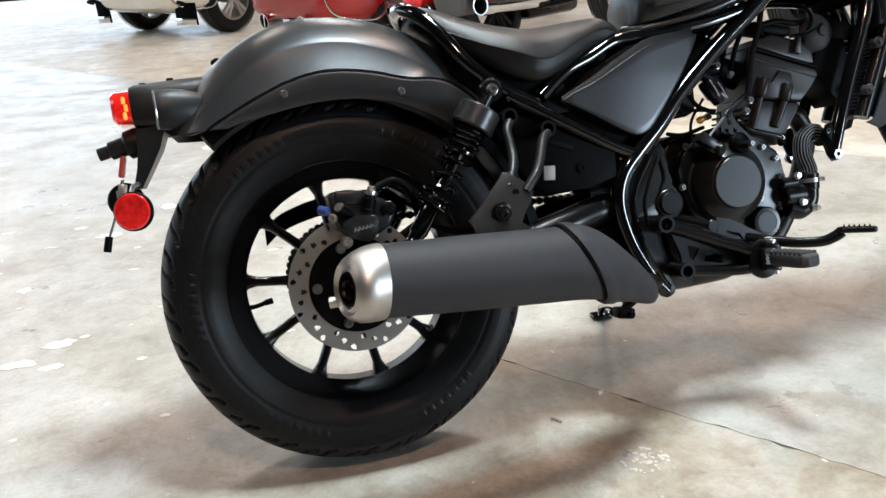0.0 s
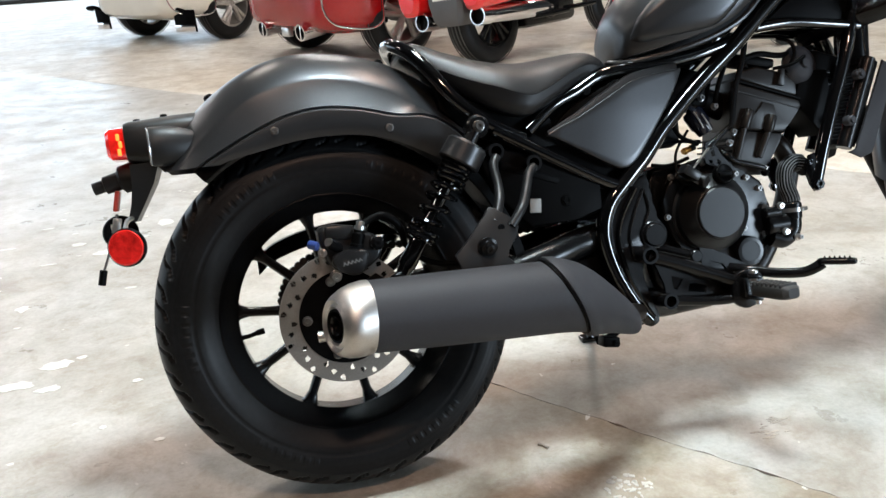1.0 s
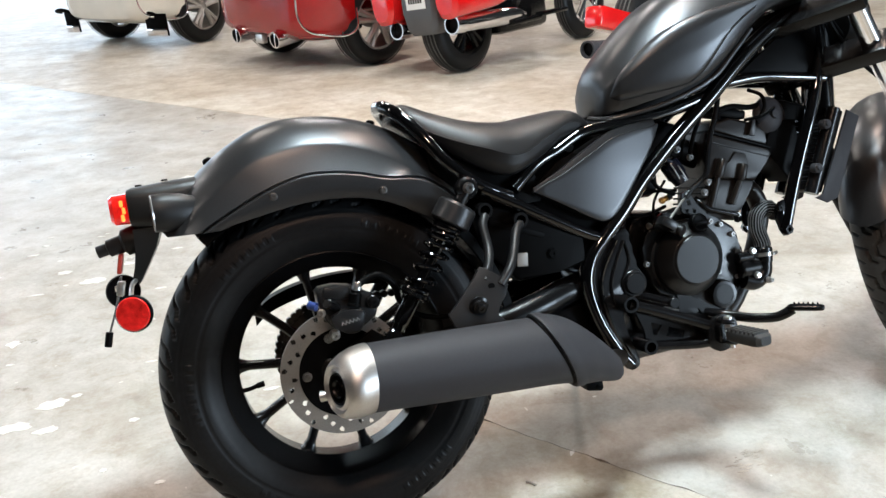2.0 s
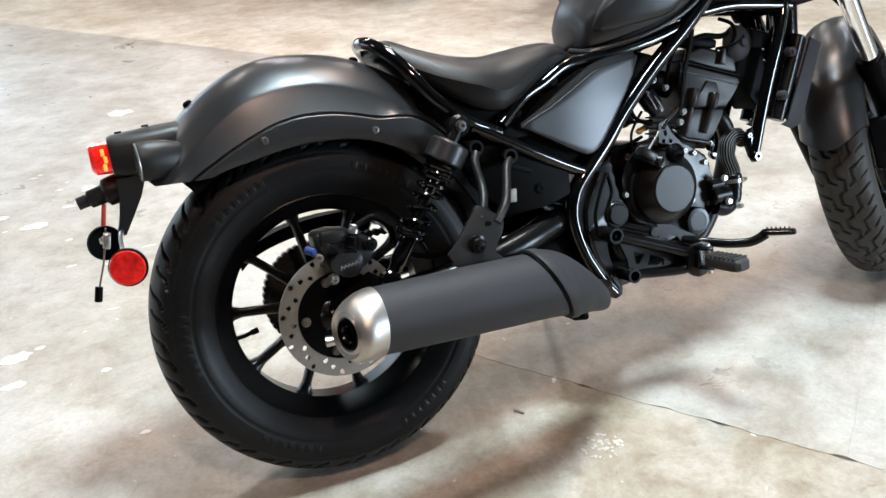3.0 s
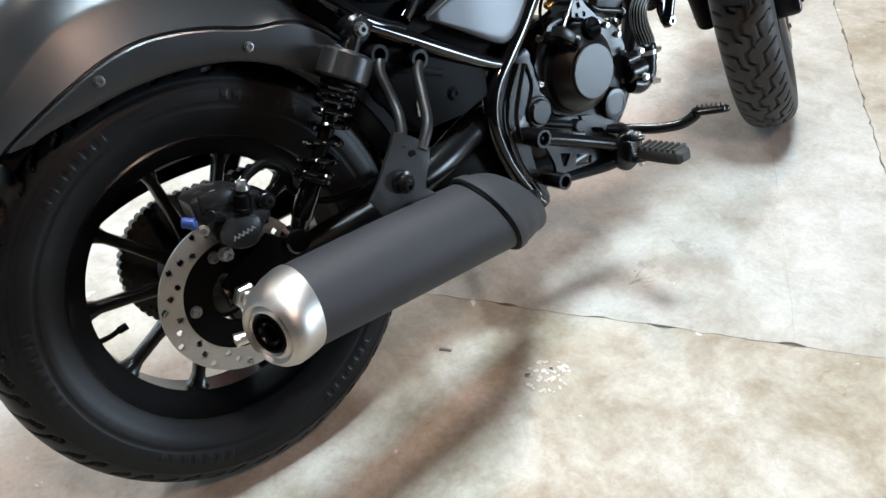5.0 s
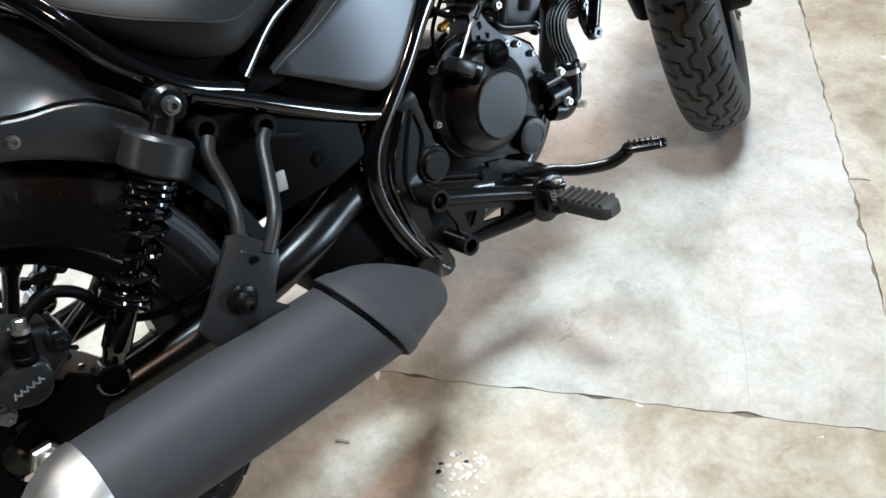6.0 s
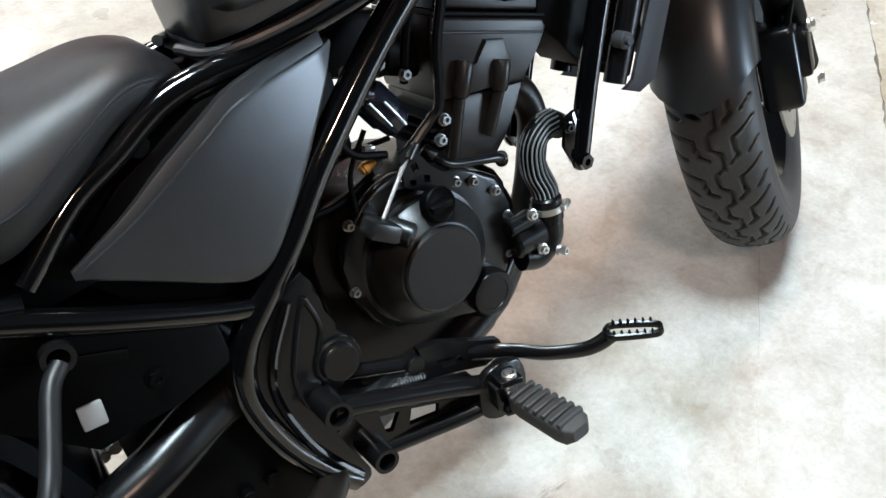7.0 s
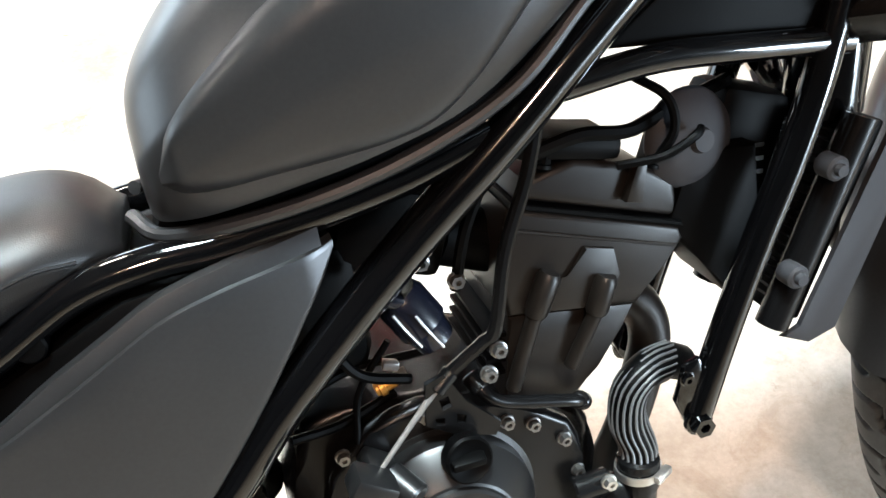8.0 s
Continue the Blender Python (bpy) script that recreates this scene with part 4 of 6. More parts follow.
    loft(bm, rows, closed=False)
    part("tank_flank", bm, GRAPHITE, tank, "raised flank panel with a crisp edge", sharp=30)
for s in (-1, 1):
    bm = bmesh.new()
    tube(bm, [(0.575, s * 0.03, 0.716), (0.60, s * 0.066, 0.710), (0.68, s * 0.086, 0.719), (0.76, s * 0.093, 0.738), (0.83, s * 0.094, 0.768), (0.88, s * 0.09, 0.81), (0.93, s * 0.085, 0.855)], 0.0055, 10)
    part("tank_lip", bm, GRAPHITE, tank)

# dark block added between tank and rails to close the see-through slits
bm = bmesh.new()
prism(bm, [(0.585, 0.703), (0.70, 0.712), (0.82, 0.745), (0.90, 0.80), (0.93, 0.86), (0.88, 0.85), (0.80, 0.79), (0.70, 0.75), (0.60, 0.735)], -0.058, 0.058, 0.004)
part("tank_filler", bm, DULL, bike, "black filler block added under the fuel tank")

# frame
for s in (-1, 1):
    bm = bmesh.new()
    tube(bm, [(1.13, s * 0.035, 0.90), (1.03, s * 0.05, 0.868), (0.95, s * 0.058, 0.823), (0.893, s * 0.062, 0.779), (0.828, s * 0.066, 0.725), (0.758, s * 0.07, 0.672), (0.699, s * 0.076, 0.624), (0.641, s * 0.084, 0.574), (0.596, s * 0.09, 0.527), (0.551, s * 0.095, 0.487), (0.516, s * 0.098, 0.452),
              (0.499, s * 0.1, 0.412), (0.500, s * 0.1, 0.369), (0.517, s * 0.1, 0.311), (0.55, s * 0.1, 0.249), (0.571, s * 0.1, 0.221)], [0.0165] * 10 + [0.0158, 0.015, 0.0145, 0.014, 0.0135, 0.013], 18)
    part("main_tube", bm, GLOSS, bike, "gloss black main frame tube")
    bm = bmesh.new()
    tube(bm, [(0.37, s * 0.1, 0.60), (0.43, s * 0.085, 0.643), (0.48, s * 0.078, 0.664), (0.533, s * 0.072, 0.689), (0.585, s * 0.07, 0.697), (0.635, s * 0.069, 0.698), (0.742, s * 0.066, 0.711), (0.82, s * 0.062, 0.73)], 0.0125, 14)
    part("upper_rail", bm, GLOSS, bike, "gloss black upper frame rail")
    bm = bmesh.new()
    tube(bm, [(0.36, s * 0.105, 0.588), (0.30, s * 0.117, 0.617), (0.262, s * 0.116, 0.648), (0.236, s * 0.108, 0.678), (0.208, s * 0.092, 0.722), (0.180, s * 0.068, 0.762), (0.158, s * 0.035, 0.784), (0.152, 0.0, 0.788)], 0.0125, 14)
    part("seat_loop", bm, GLOSS, bike, "gloss black seat loop")
    bm = bmesh.new()
    tube(bm, [(0.30, s * 0.117, 0.610), (0.36, s * 0.113, 0.576), (0.428, s * 0.108, 0.537), (0.50, s * 0.1, 0.498), (0.537, s * 0.096, 0.481)], 0.0125, 14)
    part("lower_rail", bm, GLOSS, bike, "gloss black lower seat rail")
    bm = bmesh.new()
    tube(bm, [(1.138, s * 0.034, 0.86), (1.122, s * 0.045, 0.80), (1.096, s * 0.057, 0.725), (1.072, s * 0.06, 0.660), (1.043, s * 0.06, 0.590), (1.012, s * 0.061, 0.510), (0.985, s * 0.062, 0.432)], 0.0135, 14)
    part("down_tube", bm, GLOSS, bike, "gloss black down tube")
    bm = bmesh.new()
    tube(bm, [(0.875, s * 0.062, 0.752), (0.95, s * 0.06, 0.757), (1.03, s * 0.058, 0.750), (1.12, s * 0.054, 0.739)], 0.011, 12)
    part("cross_rail", bm, GLOSS, bike, "gloss black bracing rail")
    bm = bmesh.new()
    prism(bm, [(0.915, 0.768), (1.03, 0.845), (1.115, 0.87), (1.118, 0.75), (1.02, 0.758)], s * 0.042, s * 0.050, 0.003)
    part("gusset_cover", bm, DULL, bike, "black side cover under the tank")
    bm = bmesh.new()
    prism(bm, [(0.962, 0.455), (0.972, 0.490), (0.986, 0.494), (0.995, 0.466), (0.996, 0.424), (0.980, 0.416), (0.972, 0.43)], s * 0.058, s * 0.066, 0.003)
    lug = part("down_tube_lug", bm, GLOSS, bike)
    bolts("lug_bolt", GLOSS, lug, [(0.983, s * 0.066, 0.430)], (0, s, 0), 0.011, 0.014)
    bolts("lug_bolt", GLOSS, lug, [(0.972, s * 0.066, 0.478)], (0, s, 0), 0.006, 0.006)
bm = bmesh.new()
rod(bm, (1.158, 0, 0.93), (1.145, 0, 0.66), 0.034, 20)
part("steering_head", bm, GLOSS, bike)
bm = bmesh.new()
rod(bm, (0.35, -0.11, 0.585), (0.35, 0.11, 0.585), 0.011)
rod(bm, (0.50, -0.085, 0.665), (0.50, 0.085, 0.665), 0.011)
block(bm, (0.42, 0, 0.605), (0.2, 0.15, 0.05), (0, -18, 0), bevel=0.01)
part("frame_cross_bar", bm, DULL, bike)
# added dark filler, keeps bright floor from showing between seat and rails
bm = bmesh.new()
prism(bm, [(0.215, 0.70), (0.30, 0.650), (0.36, 0.632), (0.42, 0.645), (0.43, 0.57), (0.34, 0.565), (0.27, 0.61), (0.215, 0.655)], -0.088, 0.088, 0.004)
part("seat_filler", bm, DULL, bike, "black filler block added under the seat")

# pivot plate and lower frame, both sides
for s in (-1, 1):
    bm = bmesh.new()
    out = [(0.552, 0.482), (0.512, 0.425), (0.500, 0.385), (0.503, 0.34), (0.516, 0.295), (0.538, 0.252), (0.560, 0.220), (0.572, 0.208), (0.588, 0.214), (0.590, 0.226), (0.582, 0.252), (0.570, 0.287), (0.565, 0.33), (0.574, 0.350), (0.600, 0.352), (0.620, 0.368), (0.622, 0.392), (0.608, 0.410), (0.600, 0.43), (0.599, 0.47), (0.590, 0.495)]
    prism(bm, [tuple(p) for p in spline(out, 3)], s * 0.084, s * 0.104, 0.004)
    plate = part("pivot_plate", bm, SATIN, bike, "satin black ribbed pivot cover")
    bm = bmesh.new()
    tube(bm, [(0.566, s * 0.1055, 0.474), (0.532, s * 0.1055, 0.42), (0.523, s * 0.1055, 0.375), (0.536, s * 0.1055, 0.31), (0.556, s * 0.1055, 0.264), (0.577, s * 0.1055, 0.228)], 0.005, 8)
    part("plate_rib", bm, GLOSS, plate)
    bm = bmesh.new()
    tube(bm, [(0.582, s * 0.105, 0.47), (0.560, s * 0.105, 0.425), (0.546, s * 0.105, 0.385), (0.552, s * 0.105, 0.345), (0.572, s * 0.105, 0.352), (0.578, s * 0.105, 0.40), (0.590, s * 0.105, 0.43), (0.584, s * 0.105, 0.468)], 0.003, 8)
    part("plate_rib", bm, SATIN, plate)
    bm = bmesh.new()
    lathe(bm, [(0, 0.027), (0.004, 0.027), (0.006, 0.025), (0.006, 0.0222), (0.010, 0.0215), (0.0115, 0.0195), (0.0115, 0)], (0.595, s * 0.103, 0.382), (0, s, 0), 32)
    part("pivot_cap", bm, SATIN, plate, "round black pivot cap")

# side panels under the seat
for s in (-1, 1):
    bm = bmesh.new()

    def bulge(x, z, s=s):
        return s * (0.112 - 0.5 * max(0, x - 0.475) ** 2 - 0.03 * max(0, z - 0.62))
    PANEL_TOP = [(0.407, 0.592), (0.43, 0.602), (0.466, 0.615), (0.512, 0.637), (0.55, 0.656), (0.582, 0.671), (0.62, 0.679), (0.655, 0.683), (0.683, 0.686), (0.698, 0.689)]
    PANEL_LOW = [(0.407, 0.589), (0.455, 0.562), (0.506, 0.531), (0.53, 0.518), (0.545, 0.513), (0.56, 0.515), (0.575, 0.524), (0.592, 0.541), (0.633, 0.590), (0.668, 0.637), (0.69, 0.668), (0.698, 0.683)]
    rows = []
    for k in range(49):
        x = 0.407 + 0.291 * k / 48
        lo, hi = smooth_table(PANEL_LOW, x), smooth_table(PANEL_TOP, x)
        e = min(0.004, (hi - lo) / 4)
        d = 0.0035 * max(0, 1 - k / 3) + 0.0035 * max(0, 1 - (48 - k) / 3)
        line = [(lo, 0.012), (lo, 0.0035), (lo + 0.4 * e, 0.001), (lo + e, 0)] + [(lo + e + (hi - lo - 2 * e) * q / 10, 0) for q in range(1, 10)] + [(hi - e, 0), (hi - 0.3 * e, 0.0006), (hi, 0.0028), (hi, 0.012)]
        rows.append([(x, bulge(x, z) - s * (o + d), z) for z, o in line])
    loft(bm, rows)
    panel = part("side_panel", bm, GRAPHITE, bike, "matte graphite triangular side panel")
    bm = bmesh.new()
    top = [(0.407, 0.595), (0.466, 0.616), (0.512, 0.638), (0.55, 0.657), (0.582, 0.672), (0.62, 0.680), (0.655, 0.684), (0.69, 0.688)]
    rows = []
    for x, z in spline(top, 3):
        v = bulge(x, z)
        g = min(1.0, 0.12 + (x - 0.407) / 0.11)
        rows.append([(x, v - s * 0.003, z - 0.006), (x, v - s * 0.0038, z + 0.001), (x, v - s * (0.0038 + 0.0037 * g), z + 0.001 + 0.010 * g), (x, v - s * (0.005 + 0.011 * g), z + 0.012 * g), (x, v - s * (0.01 + 0.02 * g), z + 0.004 * g)])
    loft(bm, rows)
    part("panel_top", bm, GRAPHITE, panel)

# added black box that fills the frame behind the panels and blocks the view
bm = bmesh.new()
prism(bm, [(0.40, 0.585), (0.47, 0.64), (0.56, 0.68), (0.66, 0.688), (0.685, 0.665), (0.64, 0.60), (0.59, 0.52), (0.56, 0.475), (0.52, 0.485), (0.44, 0.535)], -0.082, 0.082, 0.006)
part("inner_box", bm, DULL, bike, "black filler box added inside the frame")

# electrics box behind the shock
bm = bmesh.new()
prism(bm, [(0.27, 0.585), (0.36, 0.566), (0.50, 0.505), (0.50, 0.44), (0.44, 0.43), (0.36, 0.425), (0.29, 0.5)], -0.105, 0.1, 0.006)
box_ = part("electrics_box", bm, DULL, bike, "black plastic electrics box")
bm = bmesh.new()
block(bm, (0.368, -0.1065, 0.466), (0.022, 0.004, 0.026), (0, 6, 0), bevel=0.003)
part("label", bm, WHITE, box_, "blank white label")
bm = bmesh.new()
bolt(bm, (0.43, -0.106, 0.468), (0, -1, 0), 0.009, 0.004)
prism(bm, [(0.31, 0.555), (0.42, 0.51), (0.415, 0.50), (0.31, 0.54)], -0.108, -0.1, 0.002)
part("box_rib", bm, DULL, box_)

# shocks
for s in (-1, 1):
    top, low = Vector((0.264, s * 0.147, 0.617)), Vector((0.098, s * 0.138, 0.375))
    way = (low - top).normalized()
    L = (low - top).length
    bm = bmesh.new()
    lathe(bm, [(-0.02, 0), (-0.02, 0.017), (0, 0.0205), (0.012, 0.0205), (0.017, 0.016), (0.017, 0)], top - Vector((0, s * 0.006, 0)), (0, s, 0), 24)
    tube(bm, [top, top + way * 0.05], 0.013, 12)
    shock = part("shock_absorber", bm, SATIN, bike, "rear shock with black coil spring")
    bm = bmesh.new()
    bolt(bm, top + Vector((0, s * 0.011, 0)), (0, s, 0), 0.0085, 0.01)
    part("shock_bolt", bm, BOLT, shock)
    bm = bmesh.new()
    lathe(bm, [(0.031, 0), (0.031, 0.024), (0.033, 0.033), (0.037, 0.0365), (0.069, 0.0375), (0.072, 0.035), (0.072, 0)], top, way, 32)
    part("shock_cap", bm, GRAPHITE, shock, "satin grey-black spring cap")
    bm = bmesh.new()
    lathe(bm, [(0.07, 0), (0.07, 0.0108), (0.204, 0.0108), (0.208, 0.0145), (0.214, 0.0155), (0.268, 0.0158), (0.272, 0.0135), (L - 0.012, 0.012), (L, 0.01), (L, 0)], top, way, 24)
    part("damper", bm, GLOSS, shock, "gloss black damper body")
    bm = bmesh.new()
    x, y, z = basis(way)
    coil = []
    steps = (0.074, 0.080, 0.088, 0.097, 0.108, 0.124, 0.146, 0.172, 0.198, 0.210, 0.213)
    for k in range(10 * 14 + 1):
        q = k / 14
        e = float(np.interp(q, range(11), steps))
        a = 2 * math.pi * q
        coil.append(top + way * e + x * (0.0252 * math.cos(a)) + y * (0.0252 * math.sin(a)))
    tube(bm, coil, 0.0039, 8, 1)
    part("coil_spring", bm, GLOSS, shock, "gloss black coil spring")
    bm = bmesh.new()
    lathe(bm, [(0.213, 0.013), (0.213, 0.028), (0.216, 0.0285), (0.219, 0.024), (0.219, 0.013)], top, way, 28)
    part("spring_seat", bm, GLOSS, shock)
    bm = bmesh.new()
    rod(bm, low + Vector((0, -s * 0.014, 0)) + way * 0.008, low + Vector((0, s * 0.014, 0)) + way * 0.008, 0.019)
    part("lower_eye", bm, GLOSS, shock)

# rear brake caliper and hose
bm = bmesh.new()
prism(bm, [(-0.031, 0.474), (-0.024, 0.480), (0.002, 0.482), (0.031, 0.476), (0.062, 0.458), (0.078, 0.440), (0.068, 0.416), (0.05, 0.404), (0.03, 0.396), (-0.004, 0.401), (-0.02, 0.42), (-0.03, 0.452)], -0.146, -0.094, 0.007, 3)
block(bm, (0.004, -0.135, 0.468), (0.05, 0.03, 0.024), (0, 6, 0), bevel=0.005)
caliper = part("brake_caliper", bm, COVER, bike, "satin black rear brake caliper")
bm = bmesh.new()
prism(bm, [tuple(p) for p in spline([(-0.011, 0.430), (0.004, 0.436), (0.022, 0.438), (0.043, 0.434), (0.046, 0.420), (0.034, 0.397), (0.010, 0.397), (-0.013, 0.415), (-0.011, 0.430)], 3)[:-1]], -0.164, -0.14, 0.004, 3)
part("caliper_plate", bm, COVER, caliper, "rounded piston cover")
bm = bmesh.new()
block(bm, (0, 0, 0), (0.002, 0.001, 0.0075), (0, 18, 0), bevel=0)
block(bm, (0.003, 0, 0), (0.0045, 0.001, 0.0018), (0, 40, 0), bevel=0)
repeats("maker_mark", bm, CLEAR, caliper, [pose(0.004 + 0.0066 * k, -0.1642, 0.4155 + 0.0009 * k) for k in range(5)], "pale cast mark")
bm = bmesh.new()
lathe(bm, [(0, 0.0125), (0.004, 0.0125), (0.005, 0.011), (0.022, 0.0115), (0.024, 0.009), (0.028, 0.009), (0.028, 0)], (0.030, -0.152, 0.441), (0.28, 0, 1), 20)
part("pin_boot", bm, DULL, caliper, "rubber pin boot")
bm = bmesh.new()
rod(bm, (0.064, -0.16, 0.443), (0.064, -0.1, 0.443), 0.0125)
bolt(bm, (0.064, -0.16, 0.443), (0, -1, 0), 0.007, 0.005)
part("pin_boot", bm, SATIN, caliper)
bm = bmesh.new()
rod(bm, (-0.018, -0.165, 0.456), (0.002, -0.14, 0.442), 0.009)
part("bleed_boss", bm, SATIN, caliper)
bm = bmesh.new()
bolt(bm, (-0.011, -0.152, 0.397), (0, -1, 0), 0.0085, 0.012)
part("slide_bolt", bm, BOLT, caliper)
bm = bmesh.new()
bolt(bm, (-0.028, -0.152, 0.438), (-0.3, -1, 0.1), 0.0062, 0.01)
part("bleed_screw", bm, STEEL, caliper)
bm = bmesh.new()
rod(bm, (-0.047, -0.14, 0.455), (-0.034, -0.15, 0.450), 0.0075)
block(bm, (-0.036, -0.148, 0.449), (0.008, 0.012, 0.012), (0, 20, 0), bevel=0.002)
part("bleed_cap", bm, BLUE, caliper, "blue rubber cap")
bm = bmesh.new()
rod(bm, (0.038, -0.152, 0.466), (0.042, -0.150, 0.482), 0.007, 6)
lathe(bm, [(0, 0.0095), (0.006, 0.0095)], (0.0385, -0.152, 0.469), (0.28, 0, 1), 16)
part("banjo_bolt", bm, ZINC, caliper, "zinc banjo bolt")
bm = bmesh.new()
tube(bm, [(0.042, -0.147, 0.474), (0.052, -0.142, 0.480), (0.066, -0.14, 0.485), (0.082, -0.14, 0.487), (0.102, -0.137, 0.474), (0.113, -0.13, 0.455), (0.120, -0.116, 0.43), (0.15, -0.108, 0.40), (0.2, -0.105, 0.385), (0.3, -0.1, 0.385)], [0.0048, 0.0062, 0.0066, 0.0066, 0.0066, 0.0062, 0.0055, 0.0052, 0.0052, 0.0052], 12)
part("brake_hose", bm, DULL, bike, "black rubber brake hose")
bm = bmesh.new()
prism(bm, [(-0.02, 0.35), (0.06, 0.39), (0.1, 0.36), (0.06, 0.31), (0.0, 0.295)], -0.130, -0.119, 0.004)
part("caliper_bracket", bm, DULL, bike)

# muffler
A0, A1 = Vector((-0.040, -0.279, 0.3428)), Vector((0.33, -0.2345, 0.3174))
mw = (A1 - A0).normalized()
EN = Vector((-0.93, -0.36, 0.06)).normalized()


def tilted(q, r, f, shift=(0, 0, 0), n=56):
    """A ring q along the muffler, its plane swung by f towards the slanted end."""
    z = (-mw * (1 - f) + EN * f).normalized()
    x = z.cross(Vector((0, 0, 1))).normalized()
    y = z.cross(x)
    c = A0 + mw * q + Vector(shift) * f
    return [tuple(c + x * (r * math.cos(2 * math.pi * k / n)) + y * (r * math.sin(2 * math.pi * k / n))) for k in range(n)]


bm = bmesh.new()
lathe(bm, [(0.058, 0.0565), (0.20, 0.0595), (0.33, 0.0610), (0.372, 0.0612)], A0, mw, 64)
muffler = part("muffler", bm, MUFFLER, bike, "matte dark grey muffler with a silver end cap")
SH = (0.003, -0.018, -0.006)
bm = bmesh.new()
loft(bm, [tilted(0.058, 0.055, 0), tilted(0.059, 0.0578, 0), tilted(0.050, 0.0583, 0.1, SH), tilted(0.034, 0.0572, 0.35, SH), tilted(0.018, 0.0535, 0.7, SH), tilted(0.006, 0.0475, 0.95, SH), tilted(0.001, 0.0430, 1, SH), tilted(-0.001, 0.0395, 1, SH), tilted(0.0015, 0.0365, 1, SH),
          tilted(0.004, 0.0345, 1, SH), tilted(0.001, 0.0325, 1, SH), tilted(-0.0005, 0.0295, 1, SH), tilted(0.002, 0.027, 1, SH), tilted(0.012, 0.0255, 1, SH)], caps=False)
part("end_cap", bm, SILVER, muffler, "brushed silver end cap with rolled rings")
bm = bmesh.new()
loft(bm, [tilted(0.004, 0.0268, 1, SH), tilted(0.0, 0.0255, 1, SH), tilted(0.001, 0.023, 1, SH), tilted(0.012, 0.0215, 1, SH), tilted(0.03, 0.021, 1, SH), tilted(0.03, 0.001, 1, SH)], caps=False)
part("end_ring", bm, DULL, muffler)
bm = bmesh.new()
loft(bm, [tilted(0.004, 0.0145, 1, SH), tilted(0.0, 0.0155, 1, SH), tilted(0.03, 0.0155, 1, SH), tilted(0.03, 0.0125, 1, SH), tilted(0.004, 0.0125, 1, SH), tilted(0.004, 0.0145, 1, SH)], caps=False)
part("tail_pipe", bm, SATIN, muffler)
bm = bmesh.new()
lathe(bm, [(-0.004, 0), (-0.004, 0.008), (0.012, 0.0095), (0.014, 0)], A0 + Vector((-0.006, 0.05, -0.03)), (-0.9, 0.2, 0), 16)
part("drain_boss", bm, ZINC, muffler, "small silver boss")
# heat shield over the front of the can, dropping to a low tip
bm = bmesh.new()
rows = []
SHIELD = [(0.30, -0.238, 0.3195, 0.0655), (0.33, -0.2345, 0.3174, 0.0655), (0.36, -0.229, 0.313, 0.065), (0.39, -0.2195, 0.304, 0.062), (0.42, -0.207, 0.2915, 0.0555), (0.455, -0.187, 0.274, 0.0455), (0.49, -0.167, 0.253, 0.0355), (0.512, -0.153, 0.240, 0.0272), (0.524, -0.145, 0.234, 0.018), (0.53, -0.142, 0.232, 0.004)]


def shield_point(u, a, inset=0.0):
    """A point of the tapering cover at u along the bike and a round it."""
    v, w, r = (smooth_table([(q[0], q[i]) for q in SHIELD], u) for i in (1, 2, 3))
    return (u, v + (r - inset) * math.cos(a), w + (r - inset) * math.sin(a))


for k in range(49):
    a = 2 * math.pi * k / 48
    edge = 0.357 - 0.034 * math.sin(a)
    row = [shield_point(edge + 0.004, a, 0.006), shield_point(edge, a, 0.001), shield_point(edge + 0.001, a, -0.0022), shield_point(edge + 0.004, a, -0.0032), shield_point(edge + 0.020, a, -0.0028), shield_point(edge + 0.026, a, -0.0003)]
    rows.append(row + [shield_point(edge + 0.026 + (0.5295 - 0.026 - edge) * (j / 18), a) for j in range(1, 19)])
loft(bm, rows, closed=False)
bmesh.ops.remove_doubles(bm, verts=bm.verts, dist=0.0003)
part("heat_shield", bm, MUFFLER, muffler, "dark grey heat shield", sharp=50)
# dark ring along the shield's edge stands in for the shade in its gap
bm = bmesh.new()
tube(bm, [shield_point(0.3545 - 0.034 * math.sin(2 * math.pi * k / 32), 2 * math.pi * k / 32, 0.0036) for k in range(33)], 0.0028, 8, 1)
part("gap_shade_ring", bm, DULL, muffler, "dark ring in place of the shaded gap under the heat shield")
bm = bmesh.new()
loft(bm, [[shield_point(0.325 + 0.165 * j / 12, 2 * math.pi * k / 48, 0.0042) for k in range(48)] for j in range(13)])
part("muffler_cone", bm, MUFFLER, muffler)
bm = bmesh.new()
tube(bm, [(0.49, -0.16, 0.25), (0.535, -0.115, 0.242), (0.57, -0.075, 0.238), (0.65, -0.03, 0.230), (0.74, -0.005, 0.232), (0.86, 0.0, 0.26), (0.94, 0.01, 0.36), (0.978, 0.018, 0.44), (0.986, 0.022, 0.475), (0.974, 0.022, 0.508), (0.945, 0.016, 0.535), (0.915, 0.01, 0.56)], [0.018, 0.019, 0.019, 0.019, 0.019, 0.019, 0.0195, 0.02, 0.02, 0.02, 0.02, 0.02], 18)
part("exhaust_pipe", bm, CYLINDER, bike, "black exhaust pipe")
# hanger of the muffler
bm = bmesh.new()
tube(bm, [(0.296, -0.134, 0.562), (0.286, -0.145, 0.545), (0.284, -0.165, 0.508), (0.276, -0.185, 0.484), (0.258, -0.204, 0.452)], 0.0085, 12)
tube(bm, [(0.366, -0.124, 0.536), (0.350, -0.14, 0.525), (0.328, -0.175, 0.492), (0.310, -0.2, 0.470), (0.284, -0.211, 0.442)], 0.0085, 12)
